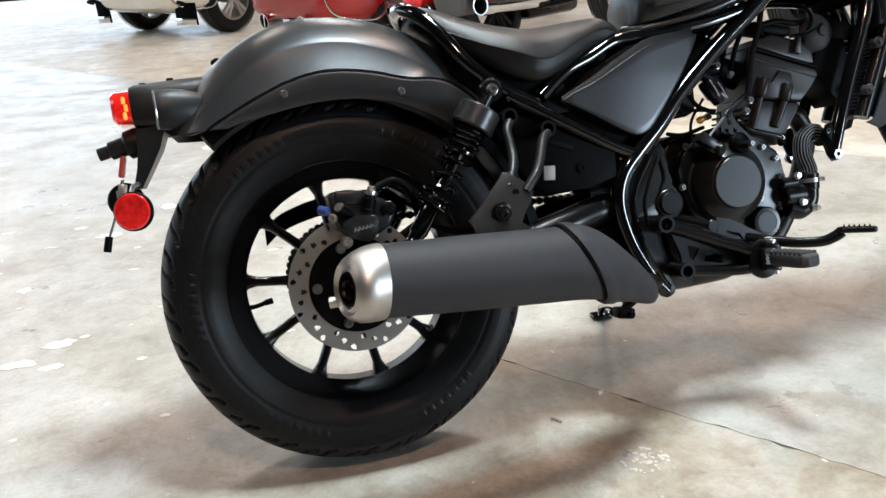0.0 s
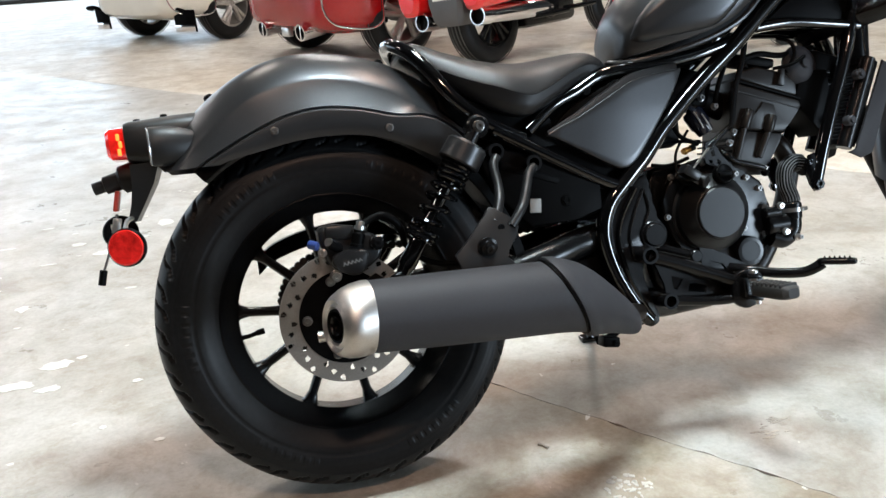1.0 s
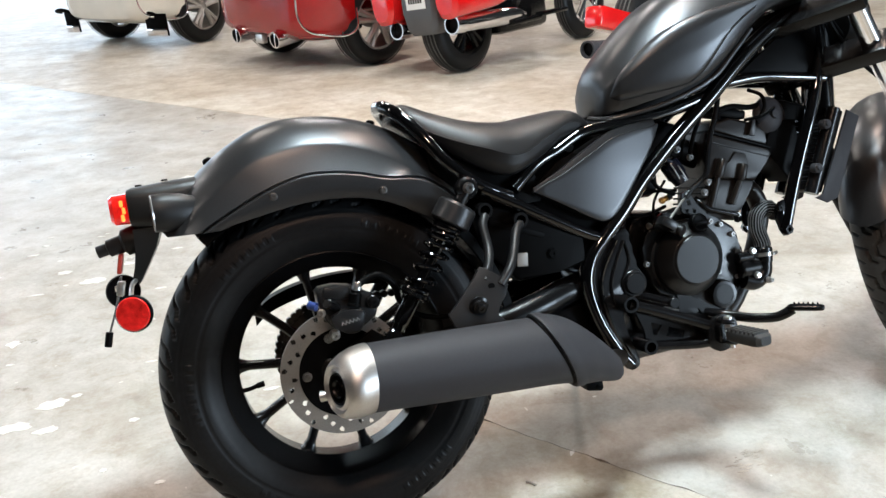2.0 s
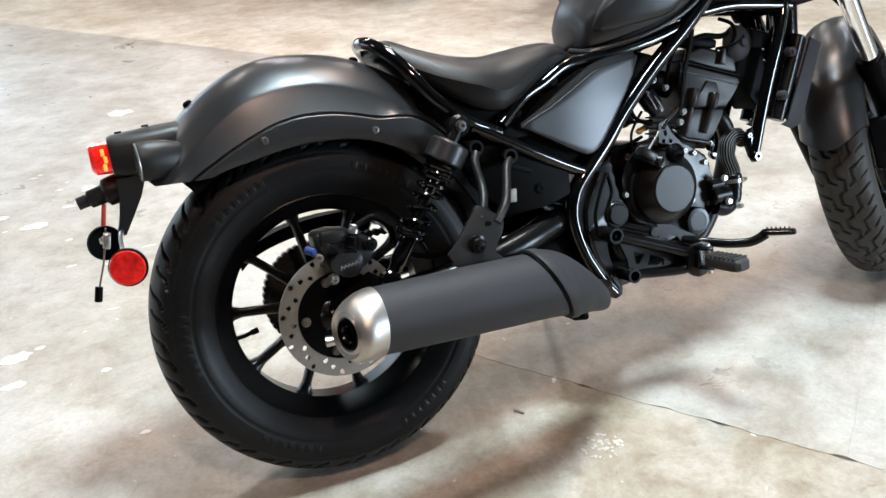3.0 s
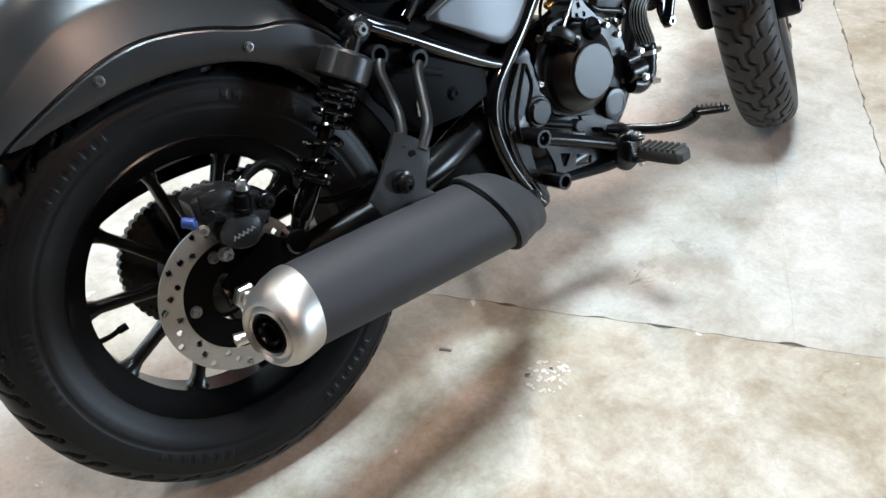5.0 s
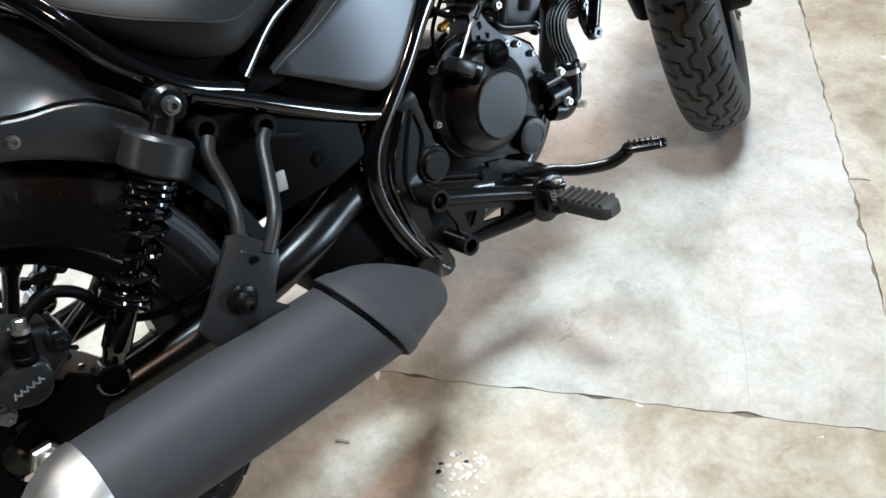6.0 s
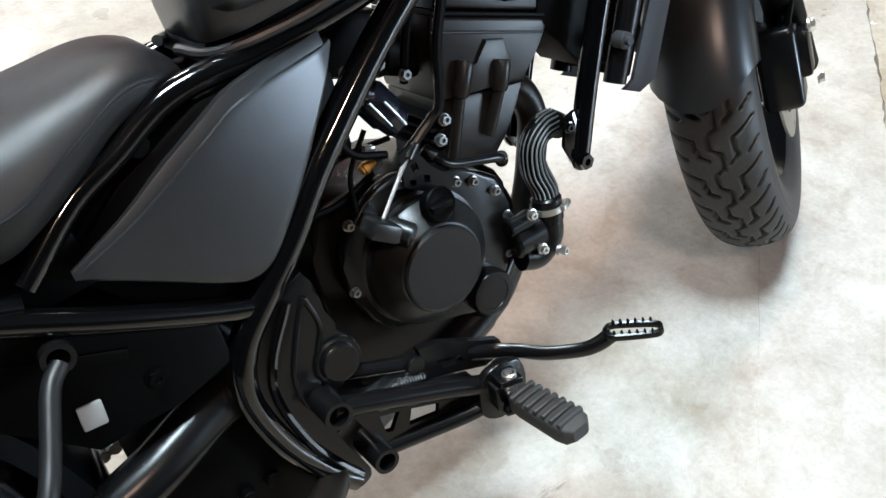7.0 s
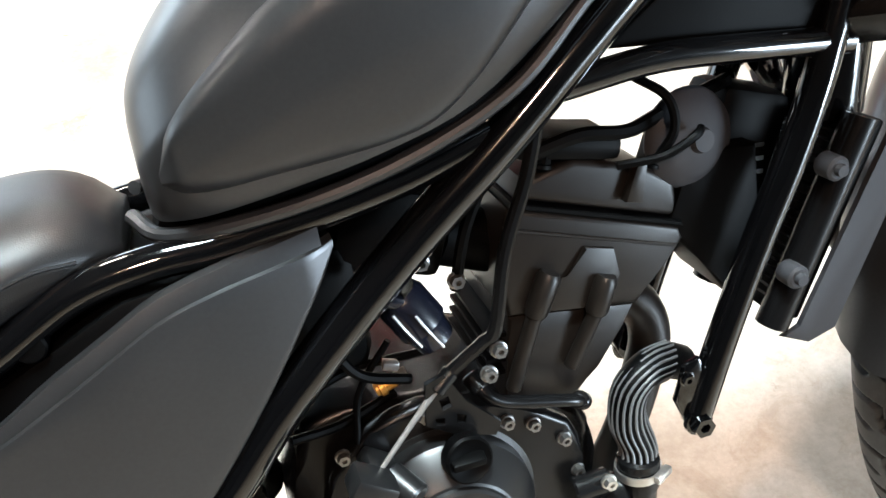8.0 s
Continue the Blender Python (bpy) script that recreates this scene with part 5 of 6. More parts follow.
hanger = part("muffler_hanger", bm, BRACKET, bike, "satin black tubular muffler hanger")
bm = bmesh.new()


def hang(x, z):
    return -0.205 - 0.28 * (0.474 - z)


prism(bm, [(0.246, 0.474), (0.252, 0.479), (0.264, 0.475), (0.275, 0.463), (0.289, 0.455), (0.297, 0.441), (0.289, 0.424), (0.27, 0.405), (0.265, 0.393), (0.282, 0.380), (0.275, 0.371), (0.2, 0.374), (0.187, 0.386), (0.179, 0.408), (0.206, 0.430), (0.230, 0.452)], hang, lambda x, z: hang(x, z) + 0.006, 0.002)
part("hanger_plate", bm, BRACKET, hanger)
# black disc on the plate stands in for the dark of a hole
bm = bmesh.new()
rod(bm, (0.266, hang(0, 0.443) - 0.0008, 0.443), (0.266, hang(0, 0.443) + 0.002, 0.443), 0.0062)
part("hole_disc", bm, DULL, hanger)
bm = bmesh.new()
c = Vector((0.235, hang(0, 0.415), 0.415))
lathe(bm, [(-0.002, 0.017), (0.004, 0.0175), (0.006, 0.013), (0.013, 0.0125), (0.014, 0)], c, (0, -1, -0.25), 24)
bolt(bm, c + Vector((0, -0.012, -0.003)), (0, -1, -0.25), 0.0075, 0.008)
part("hanger_bolt", bm, SATIN, hanger)
for u, v, w in ((0.297, -0.124, 0.571), (0.367, -0.116, 0.543)):
    bm = bmesh.new()
    ring_bar(bm, (u, v + 0.03, w), (u, v - 0.014, w), 0.0145, 0.0095)
    boss = part("hanger_boss", bm, SATIN, hanger, "hollow black boss")
    bm = bmesh.new()
    rod(bm, (u, v + 0.02, w), (u, v + 0.004, w), 0.0097)
    part("boss_core", bm, DULL, boss)

# engine
bm = bmesh.new()
case = [(0.635, 0.45), (0.65, 0.50), (0.70, 0.505), (0.76, 0.50), (0.83, 0.475), (0.88, 0.455), (0.905, 0.42), (0.90, 0.36), (0.88, 0.30), (0.84, 0.255), (0.77, 0.235), (0.69, 0.23), (0.645, 0.25), (0.625, 0.30), (0.622, 0.38)]
prism(bm, [tuple(p) for p in spline(case, 2)], -0.036, 0.12, 0.012, 3)
engine = part("engine", bm, SATIN, bike, "satin black single-cylinder engine")
engine.location.y = 0.022
bm = bmesh.new()
rim = [(0.650, 0.41), (0.662, 0.465), (0.70, 0.498), (0.745, 0.512), (0.79, 0.496), (0.83, 0.478), (0.872, 0.452), (0.882, 0.41), (0.87, 0.34), (0.84, 0.295), (0.80, 0.29), (0.745, 0.318), (0.70, 0.328), (0.668, 0.358)]
prism(bm, [tuple(p) for p in spline(rim, 2)], -0.066, -0.048, 0.006, 3)
cover = part("engine_cover", bm, SATIN, engine, "round satin black clutch cover")
bm = bmesh.new()
C = Vector((0.752, -0.064, 0.403))
lathe(bm, [(-0.004, 0.083), (0.003, 0.082), (0.0045, 0.0775), (0.018, 0.0765), (0.0225, 0.0738), (0.0415, 0.0535), (0.0425, 0.0512), (0.0455, 0.0502), (0.0475, 0.0480), (0.0475, 0.0)], C, (0, -1, 0), 56)
part("clutch_dome", bm, COVER, engine, "domed black clutch cover", sharp=18)
bm = bmesh.new()
block(bm, (0, 0, 0), (0.0066, 0.0010, 0.0075), (0, -6, 0), bevel=0)
repeats("maker_mark", bm, SATIN, engine, [pose(0.722 + 0.0102 * k, -0.1085, 0.4035 + 0.0012 * k) for k in range(7)], "faint moulded mark")
bm = bmesh.new()
block(bm, (0.690, -0.112, 0.487), (0.036, 0.03, 0.02), (0, 35, 0), bevel=0.004)
rod(bm, (0.706, -0.095, 0.478), (0.722, -0.118, 0.466), 0.0125)
block(bm, (0.70, -0.09, 0.476), (0.03, 0.05, 0.018), (0, 38, 0), bevel=0.005)
part("cable_lever", bm, COVER, engine, "satin clutch lever arm")
bm = bmesh.new()
lathe(bm, [(0, 0.02), (0.012, 0.02), (0.014, 0.018), (0.012, 0.015), (0.009, 0)], (0.768, -0.094, 0.474), (0.1, -1, 0.25), 28)
block(bm, (0.768, -0.106, 0.477), (0.028, 0.012, 0.008), (10, 0, 0), bevel=0.002)
part("oil_cap", bm, DULL, engine, "black oil filler cap")
bm = bmesh.new()
lathe(bm, [(-0.02, 0.031), (0.012, 0.0305), (0.016, 0.028), (0.0165, 0.021), (0.0155, 0.0205), (0.0155, 0)], (0.825, -0.066, 0.315), (0, -1, 0), 36)
part("pump_cover", bm, SATIN, engine, "small round black cover")
bolts("case_bolt", BOLT, engine, [(u, v, w) for u, w, v in ((0.659, 0.405, -0.064), (0.746, 0.502, -0.066), (0.798, 0.478, -0.066), (0.838, 0.462, -0.066), (0.865, 0.437, -0.066), (0.876, 0.397, -0.064), (0.823, 0.362, -0.066), (0.868, 0.345, -0.06), (0.676, 0.482, -0.062), (0.815, 0.472, -0.066), (0.845, 0.302, -0.06))], (0, -1, 0), 0.0055, 0.008, "plated flanged bolt")
# cylinder, head, head cover, leaning forward
bm = bmesh.new()
prism(bm, [(0.831, 0.560), (0.946, 0.540), (0.934, 0.522), (0.909, 0.487), (0.886, 0.462), (0.82, 0.475), (0.824, 0.496), (0.829, 0.53)], -0.049, 0.07, 0.004, 2)
cylinder = part("cylinder", bm, CYLINDER, engine, "dark cast cylinder")
bm = bmesh.new()
prism(bm, [(0.839, 0.656), (0.988, 0.604), (0.992, 0.592), (0.976, 0.576), (0.961, 0.560), (0.947, 0.541), (0.831, 0.561), (0.827, 0.60), (0.830, 0.63)], -0.053, 0.075, 0.005, 3)
part("cylinder_head", bm, CYLINDER, engine, "dark cast cylinder head")
bm = bmesh.new()
prism(bm, [(0.866, 0.590), (0.884, 0.584), (0.900, 0.609), (0.926, 0.601), (0.931, 0.575), (0.918, 0.549), (0.878, 0.557), (0.852, 0.562)], -0.0565, -0.05, 0.0025)
prism(bm, [(0.834, 0.642), (0.985, 0.589), (0.984, 0.586), (0.834, 0.638)], -0.0545, -0.05, 0.001, 1)
part("head_rib", bm, CYLINDER, engine)
bm = bmesh.new()
prism(bm, [(0.848, 0.660), (0.856, 0.674), (0.899, 0.682), (0.958, 0.664), (0.986, 0.644), (0.989, 0.610)], -0.050, 0.068, 0.006, 3)
prism(bm, [(0.936, 0.640), (0.948, 0.672), (0.956, 0.669), (0.951, 0.636)], -0.060, -0.046, 0.002)
cover_ob = part("head_cover", bm, CYLINDER, engine, "dark cast head cover")
# thin black strip put in for the dark of the seam under the cover
bm = bmesh.new()
prism(bm, [(0.842, 0.661), (0.989, 0.609), (0.990, 0.604), (0.841, 0.656)], -0.0545, 0.076, 0.001, 1)
part("head_gap_strip", bm, DULL, engine)
bolts("cover_bolt", DULL, engine, [(0.872, -0.045, 0.681), (0.965, -0.045, 0.660)], (0.3, 0, 0.95), 0.007, 0.010)
for (hx, hz), (mx, mz), (lx, lz) in (((0.868, 0.596), (0.851, 0.560), (0.828, 0.492)), ((0.917, 0.580), (0.905, 0.547), (0.882, 0.498))):
    bm = bmesh.new()
    a, b2 = Vector((mx, -0.058, mz)), Vector((hx, -0.0585, hz))
    L = (b2 - a).length
    lathe(bm, [(0, 0), (0, 0.0085), (0.004, 0.0102), (L - 0.004, 0.0102), (L, 0.008), (L, 0)], a, b2 - a, 18)
    rod(bm, (lx, -0.053, lz), (mx, -0.058, mz), 0.0068)
    part("stud_sleeve", bm, CYLINDER, engine)
for k in range(4):
    bm = bmesh.new()
    q = 0.505 + 0.012 * k
    prism(bm, [(0.808 + 0.002 * k, q), (0.808 + 0.002 * k, q + 0.004), (0.835, q + 0.002), (0.835, q - 0.002)], -0.045, 0.06)
    part("cooling_fin", bm, DULL, engine)
bm = bmesh.new()
tube(bm, [(0.793, -0.064, 0.520), (0.798, -0.072, 0.510), (0.806, -0.074, 0.502), (0.820, -0.074, 0.495), (0.846, -0.074, 0.487), (0.874, -0.073, 0.478), (0.884, -0.068, 0.470)], 0.0058, 12)
for a, b2 in (((0.790, -0.058, 0.522), (0.796, -0.070, 0.512)), ((0.880, -0.072, 0.476), (0.888, -0.060, 0.464))):
    rod(bm, a, b2, 0.0082)
part("oil_line", bm, SATIN, engine)
# water pipe and pump
bm = bmesh.new()
tube(bm, [(0.992, -0.022, 0.462), (0.972, -0.032, 0.476), (0.948, -0.040, 0.478), (0.929, -0.045, 0.464), (0.925, -0.048, 0.438), (0.932, -0.050, 0.412), (0.932, -0.052, 0.39)], 0.0165, 18)
pump_hose = part("radiator_hose", bm, DULL, bike, "ribbed dark grey radiator hose")
bm = bmesh.new()
for k in range(18):
    a = 2 * math.pi * k / 18
    o = Vector((0.0165 * math.cos(a), 0.0165 * math.sin(a), 0))
    tube(bm, [(0.972 + o.y * 0.4, -0.032 + o.x, 0.476 + o.y), (0.948 + o.y * 0.1, -0.040 + o.x, 0.478 + o.y), (0.929 - o.y * 0.7, -0.045 + o.x, 0.464 + o.y * 0.7), (0.925 - o.y, -0.048 + o.x, 0.438), (0.932 - o.y, -0.05 + o.x, 0.412), (0.932 - o.y, -0.052 + o.x, 0.402)], 0.0013, 5, 4)
part("hose_rib", bm, HOSE, pump_hose)
bm = bmesh.new()
rod(bm, (0.932, -0.052, 0.40), (0.93, -0.053, 0.365), 0.0195)
tube(bm, [(0.93, -0.053, 0.37), (0.926, -0.053, 0.345), (0.905, -0.052, 0.328), (0.88, -0.05, 0.335)], 0.018, 14)
rod(bm, (0.87, -0.05, 0.36), (0.915, -0.05, 0.36), 0.022)
rod(bm, (0.865, -0.055, 0.385), (0.9, -0.055, 0.385), 0.012)
part("water_pump", bm, SATIN, bike, "black water pump elbow")
bm = bmesh.new()
lathe(bm, [(-0.004, 0.02), (-0.004, 0.0215), (0.004, 0.0215), (0.004, 0.02)], (0.931, -0.0525, 0.385), (0.05, 0, 1), 24, close=True)
block(bm, (0.946, -0.07, 0.385), (0.022, 0.008, 0.008), (0, 0, 30), bevel=0.002)
bolt(bm, (0.893, -0.07, 0.398), (0, -1, 0), 0.006, 0.008)
bolt(bm, (0.90, -0.07, 0.345), (0, -1, 0), 0.006, 0.008)
bolt(bm, (0.925, -0.07, 0.33), (0.3, -1, 0), 0.006, 0.012)
part("hose_clamp", bm, ZINC, bike, "zinc hose clamp")

# clutter behind the cylinder
bm = bmesh.new()
tube(bm, [(0.862, -0.052, 0.735), (0.848, -0.055, 0.69), (0.825, -0.057, 0.635), (0.81, -0.06, 0.575), (0.80, -0.056, 0.562), (0.782, -0.054, 0.549), (0.766, -0.053, 0.538)], 0.0058, 10)
part("breather_pipe", bm, SATIN, bike, "satin grey-black breather pipe")
bm = bmesh.new()
tube(bm, [(0.760, -0.056, 0.533), (0.746, -0.060, 0.523), (0.70, -0.078, 0.489)], [0.0042, 0.0026, 0.0022], 8)
part("clutch_cable", bm, STEEL, bike, "bright clutch cable end")
bm = bmesh.new()
rod(bm, (0.772, -0.053, 0.542), (0.756, -0.057, 0.530), 0.0072)
part("cable_sleeve", bm, SATIN, bike)
bm = bmesh.new()
holed_plate(bm, [(0.748, 0.540), (0.764, 0.545), (0.779, 0.515), (0.806, 0.485), (0.800, 0.474), (0.768, 0.486), (0.744, 0.502)],
            [[(0.757, 0.523), (0.765, 0.525), (0.767, 0.514), (0.759, 0.512)], [(0.770, 0.506), (0.778, 0.502), (0.776, 0.494), (0.769, 0.497)], [(0.752, 0.507), (0.760, 0.505), (0.759, 0.498), (0.752, 0.500)]], -0.060, -0.055)
part("cable_bracket", bm, SATIN, bike)
bm = bmesh.new()
lathe(bm, [(0, 0.0), (0, 0.018), (0.006, 0.021), (0.034, 0.021), (0.038, 0.018), (0.052, 0.0165), (0.052, 0)], (0.743, -0.026, 0.606), (0.42, -0.1, -0.75), 28)
block(bm, (0.741, -0.03, 0.607), (0.036, 0.03, 0.010), (0, 28, 0), bevel=0.003)
injector = part("fuel_injector", bm, NAVY, bike, "blue-black injector body with wire clips")
for dx in (0.0, 0.017):
    bm = bmesh.new()
    tube(bm, [(0.734 + dx, -0.052, 0.603 - 0.3 * dx), (0.742 + dx, -0.054, 0.588 - 0.3 * dx), (0.752 + dx, -0.052, 0.570 - 0.3 * dx)], 0.0013, 6)
    part("wire_clip", bm, ZINC, injector, "bright wire clip")
bm = bmesh.new()
rod(bm, (0.713, -0.03, 0.528), (0.731, -0.03, 0.533), 0.0058)
rod(bm, (0.716, -0.03, 0.5285), (0.722, -0.03, 0.530), 0.0072)
part("brass_connector", bm, BRASS, bike, "brass cable connector")
bm = bmesh.new()
rod(bm, (0.731, -0.03, 0.533), (0.741, -0.03, 0.536), 0.0066)
block(bm, (0.728, -0.032, 0.549), (0.014, 0.010, 0.008), (0, 20, 0), bevel=0.002)
part("sensor_plug", bm, CLEAR, bike, "pale grey sensor plug")
bm = bmesh.new()
for pts, r in (([(0.73, -0.02, 0.515), (0.68, -0.03, 0.505), (0.64, -0.04, 0.51)], 0.004), ([(0.76, -0.02, 0.545), (0.70, -0.025, 0.55), (0.65, -0.04, 0.545)], 0.0035), ([(0.73, -0.03, 0.57), (0.70, -0.03, 0.53), (0.69, -0.04, 0.49)], 0.003), ([(0.68, -0.05, 0.60), (0.70, -0.05, 0.56), (0.74, -0.045, 0.54)], 0.0045), ([(0.79, -0.03, 0.60), (0.80, -0.04, 0.65), (0.82, -0.04, 0.69)], 0.005)):
    tube(bm, pts, r, 8)
part("wiring", bm, DULL, bike, "black wiring behind the cylinder")
bm = bmesh.new()
block(bm, (0.75, 0.02, 0.655), (0.09, 0.09, 0.07), (0, 20, 0), bevel=0.01)
rod(bm, (0.79, 0.02, 0.63), (0.86, 0.02, 0.60), 0.028)
block(bm, (0.66, 0.03, 0.60), (0.12, 0.12, 0.12), bevel=0.02)
part("throttle_body", bm, DULL, bike, "black throttle body and airbox")
bolts("small_bolt", BOLT, bike, [(u, v, w) for u, w, v in ((0.765, 0.63, -0.03), (0.79, 0.61, -0.035), (0.80, 0.535, -0.06), (0.81, 0.555, -0.06), (0.72, 0.64, -0.045))], (0, -1, 0.1), 0.006, 0.008)
# horn and coil between head and down tube
bm = bmesh.new()
lathe(bm, [(0.0, 0.0), (0.0, 0.039), (0.006, 0.042), (0.012, 0.039), (0.020, 0.026), (0.023, 0.011), (0.028, 0.009), (0.028, 0)], (1.002, -0.012, 0.674), (0.12, -1, 0.12), 36)
part("horn", bm, MUFFLER, bike, "round dark grey horn")
bm = bmesh.new()
tube(bm, [(1.0, -0.042, 0.690), (0.99, -0.05, 0.688), (0.965, -0.046, 0.676), (0.93, -0.035, 0.672)], 0.0036, 8)
tube(bm, [(0.955, -0.02, 0.735), (0.972, -0.04, 0.72), (0.975, -0.045, 0.695), (0.962, -0.04, 0.672)], 0.004, 8)
tube(bm, [(0.862, -0.035, 0.698), (0.90, -0.036, 0.704), (0.94, -0.034, 0.698), (0.975, -0.02, 0.70), (1.05, 0, 0.71)], 0.006, 8)
block(bm, (0.895, 0.0, 0.692), (0.09, 0.06, 0.02), (0, 12, 0), bevel=0.006)
part("horn_wiring", bm, DULL, bike)
bm = bmesh.new()
block(bm, (1.06, 0.02, 0.64), (0.07, 0.06, 0.12), (0, 18, 0), bevel=0.01)
prism(bm, [(0.978, 0.607), (0.989, 0.588), (1.008, 0.566), (1.034, 0.527), (1.048, 0.54), (1.065, 0.60), (1.06, 0.66), (1.0, 0.665)], -0.03, 0.05, 0.004)
coolant = part("coolant_tank", bm, DULL, bike, "black coolant tank behind the radiator")
repeats("tank_rib", block(bmesh.new(), (0, 0, 0), (0.04, 0.004, 0.004), (0, 5, 0), bevel=0), SATIN, coolant, [pose(1.055, -0.017, 0.655 - 0.012 * k) for k in range(3)])

# radiator
bm = bmesh.new()
RA, RB = Vector((1.155, 0, 0.672)), Vector((1.079, 0, 0.495))
rw = (RB - RA).normalized()
rn = Vector((-rw.z, 0, rw.x))
ang = math.degrees(math.atan2(-(RB - RA).x, -(RB - RA).z))
mid = (RA + RB) / 2
block(bm, tuple(mid), (0.028, 0.104, 0.185), (0, ang, 0), bevel=0.003)
radiator = part("radiator", bm, DULL, bike, "black finned radiator with side shrouds")
repeats("radiator_fin", block(bmesh.new(), (0, 0, 0), (0.0288, 0.098, 0.0025), bevel=0), SATIN, radiator, [pose(*(RA + rw * (0.008 + 0.008 * k)), 0, ang, 0) for k in range(22)])
for s in (-1, 1):
    bm = bmesh.new()
    q = [(RA + rn * 0.016), (RA + rn * 0.052 + rw * 0.004), (RB + rn * 0.052 - rw * 0.004), (RB + rn * 0.03 + rw * 0.014), (RB - rn * 0.004 + rw * 0.012), (RB + rn * 0.014)]
    prism(bm, [(p.x, p.z) for p in q], s * 0.054, s * 0.059, 0.002)
    part("radiator_shroud", bm, MUFFLER, radiator, "dark grey radiator shroud")
    bm = bmesh.new()
    tube(bm, [RA + Vector((-0.012, s * 0.05, 0.0)), RB + Vector((-0.012, s * 0.05, 0.0))], 0.015, 12)
    part("radiator_tank", bm, SATIN, radiator)
    bm = lathe(bmesh.new(), [(-0.012, 0.0105), (0.004, 0.0105), (0.006, 0.008), (0.006, 0.0055), (0.011, 0.005), (0.011, 0)], (0, 0, 0), (0, s, 0), 20)
    repeats("radiator_mount", bm, MUFFLER, radiator, [pose(1.107, s * 0.066, 0.640), pose(1.076, s * 0.066, 0.549)], "grey rubber mount and bolt")

# foot controls on the right
bm = bmesh.new()
tube(bm, [(0.567, -0.125, 0.346), (0.62, -0.13, 0.325), (0.69, -0.135, 0.295), (0.738, -0.140, 0.273)], [0.012, 0.0115, 0.0115, 0.0115], 14)
tube(bm, [(0.598, -0.118, 0.257), (0.66, -0.126, 0.248), (0.71, -0.134, 0.243), (0.742, -0.140, 0.245)], [0.0105, 0.010, 0.010, 0.0105], 14)
stay = part("peg_bracket", bm, SATIN, bike, "satin black tubular peg bracket")
for a, b2, r in (((0.565, -0.10, 0.348), (0.565, -0.144, 0.348), 0.0158), ((0.598, -0.09, 0.257), (0.598, -0.142, 0.257), 0.0148)):
    bm = bmesh.new()
    ring_bar(bm, a, b2, r, r - 0.0045)
    boss = part("bracket_boss", bm, SATIN, stay)
    bm = bmesh.new()
    rod(bm, a, (b2[0], b2[1] + 0.012, b2[2]), r - 0.0043)
    part("boss_core", bm, DULL, boss)
bm = bmesh.new()
holed_plate(bm, [(0.575, 0.345), (0.64, 0.322), (0.73, 0.285), (0.745, 0.26), (0.73, 0.238), (0.66, 0.244), (0.60, 0.254), (0.596, 0.29)],
            [[(0.612, 0.302), (0.636, 0.293), (0.622, 0.274), (0.614, 0.277)], [(0.65, 0.287), (0.684, 0.272), (0.680, 0.259), (0.642, 0.268)]], -0.124, -0.117)
part("bracket_web", bm, SATIN, stay, "flat bracket web with two openings")
bm = bmesh.new()
holed_plate(bm, [(0.682, 0.345), (0.71, 0.338), (0.75, 0.315), (0.785, 0.296), (0.79, 0.278), (0.76, 0.272), (0.72, 0.288), (0.684, 0.302)],
            [[(0.700, 0.318), (0.728, 0.308), (0.735, 0.296), (0.705, 0.304)]], -0.114, -0.104)
rod(bm, (0.60, -0.098, 0.358), (0.672, -0.108, 0.33), 0.0085)
rod(bm, (0.672, -0.10, 0.33), (0.672, -0.12, 0.33), 0.012)
part("pedal_hub", bm, SATIN, stay, "slotted pedal plate and push rod")
bm = bmesh.new()
for k in range(9):
    a = 2 * math.pi * k / 9
    lathe(bm, [(0, 0.0045), (0.0022, 0.0045)], (0.648 + 0.0034 * k, -0.118, 0.323 - 0.0012 * k), (1, 0, -0.3), 10)
tube(bm, [(0.642, -0.118, 0.325), (0.63, -0.118, 0.318), (0.636, -0.12, 0.30)], 0.0016, 6)
part("return_spring", bm, BOLT, stay, "plated pedal return spring")
bm = bmesh.new()
prism(bm, [tuple(p) for p in spline([(0.724, 0.276), (0.738, 0.292), (0.765, 0.294), (0.786, 0.282), (0.788, 0.25), (0.772, 0.228), (0.745, 0.222), (0.722, 0.240), (0.724, 0.276)], 3)[:-1]], -0.150, -0.138, 0.003)
block(bm, (0.755, -0.160, 0.284), (0.030, 0.030, 0.009), (0, 12, -6), bevel=0.003)
block(bm, (0.755, -0.160, 0.243), (0.030, 0.030, 0.009), (0, 12, -6), bevel=0.003)
block(bm, (0.739, -0.157, 0.264), (0.007, 0.022, 0.036), (0, 0, -6), bevel=0.002)
clevis = part("peg_clevis", bm, SATIN, stay, "cast peg clevis")
bm = bmesh.new()
rod(bm, (0.761, -0.168, 0.230), (0.755, -0.168, 0.296), 0.0048)
lathe(bm, [(0, 0.0085), (0.004, 0.0085), (0.005, 0.006)], (0.7555, -0.168, 0.290), (0, 0, 1), 14)
for k in range(5):
    lathe(bm, [(0, 0.0075), (0.003, 0.0075)], (0.758 - 0.0008 * k, -0.165, 0.250 + 0.0062 * k), (0, 0, 1), 12)
part("peg_pin", bm, ZINC, clevis, "zinc pivot pin and spring")
bm = bmesh.new()
px = Vector((0.10, -1, 0.0)).normalized()
p0 = Vector((0.758, -0.170, 0.260))
rows = []
for q, wd, th in ((0.0, 0.010, 0.009), (0.006, 0.0165, 0.012), (0.02, 0.0185, 0.013), (0.078, 0.0205, 0.013), (0.090, 0.0185, 0.012), (0.097, 0.011, 0.008)):
    c = p0 + px * q
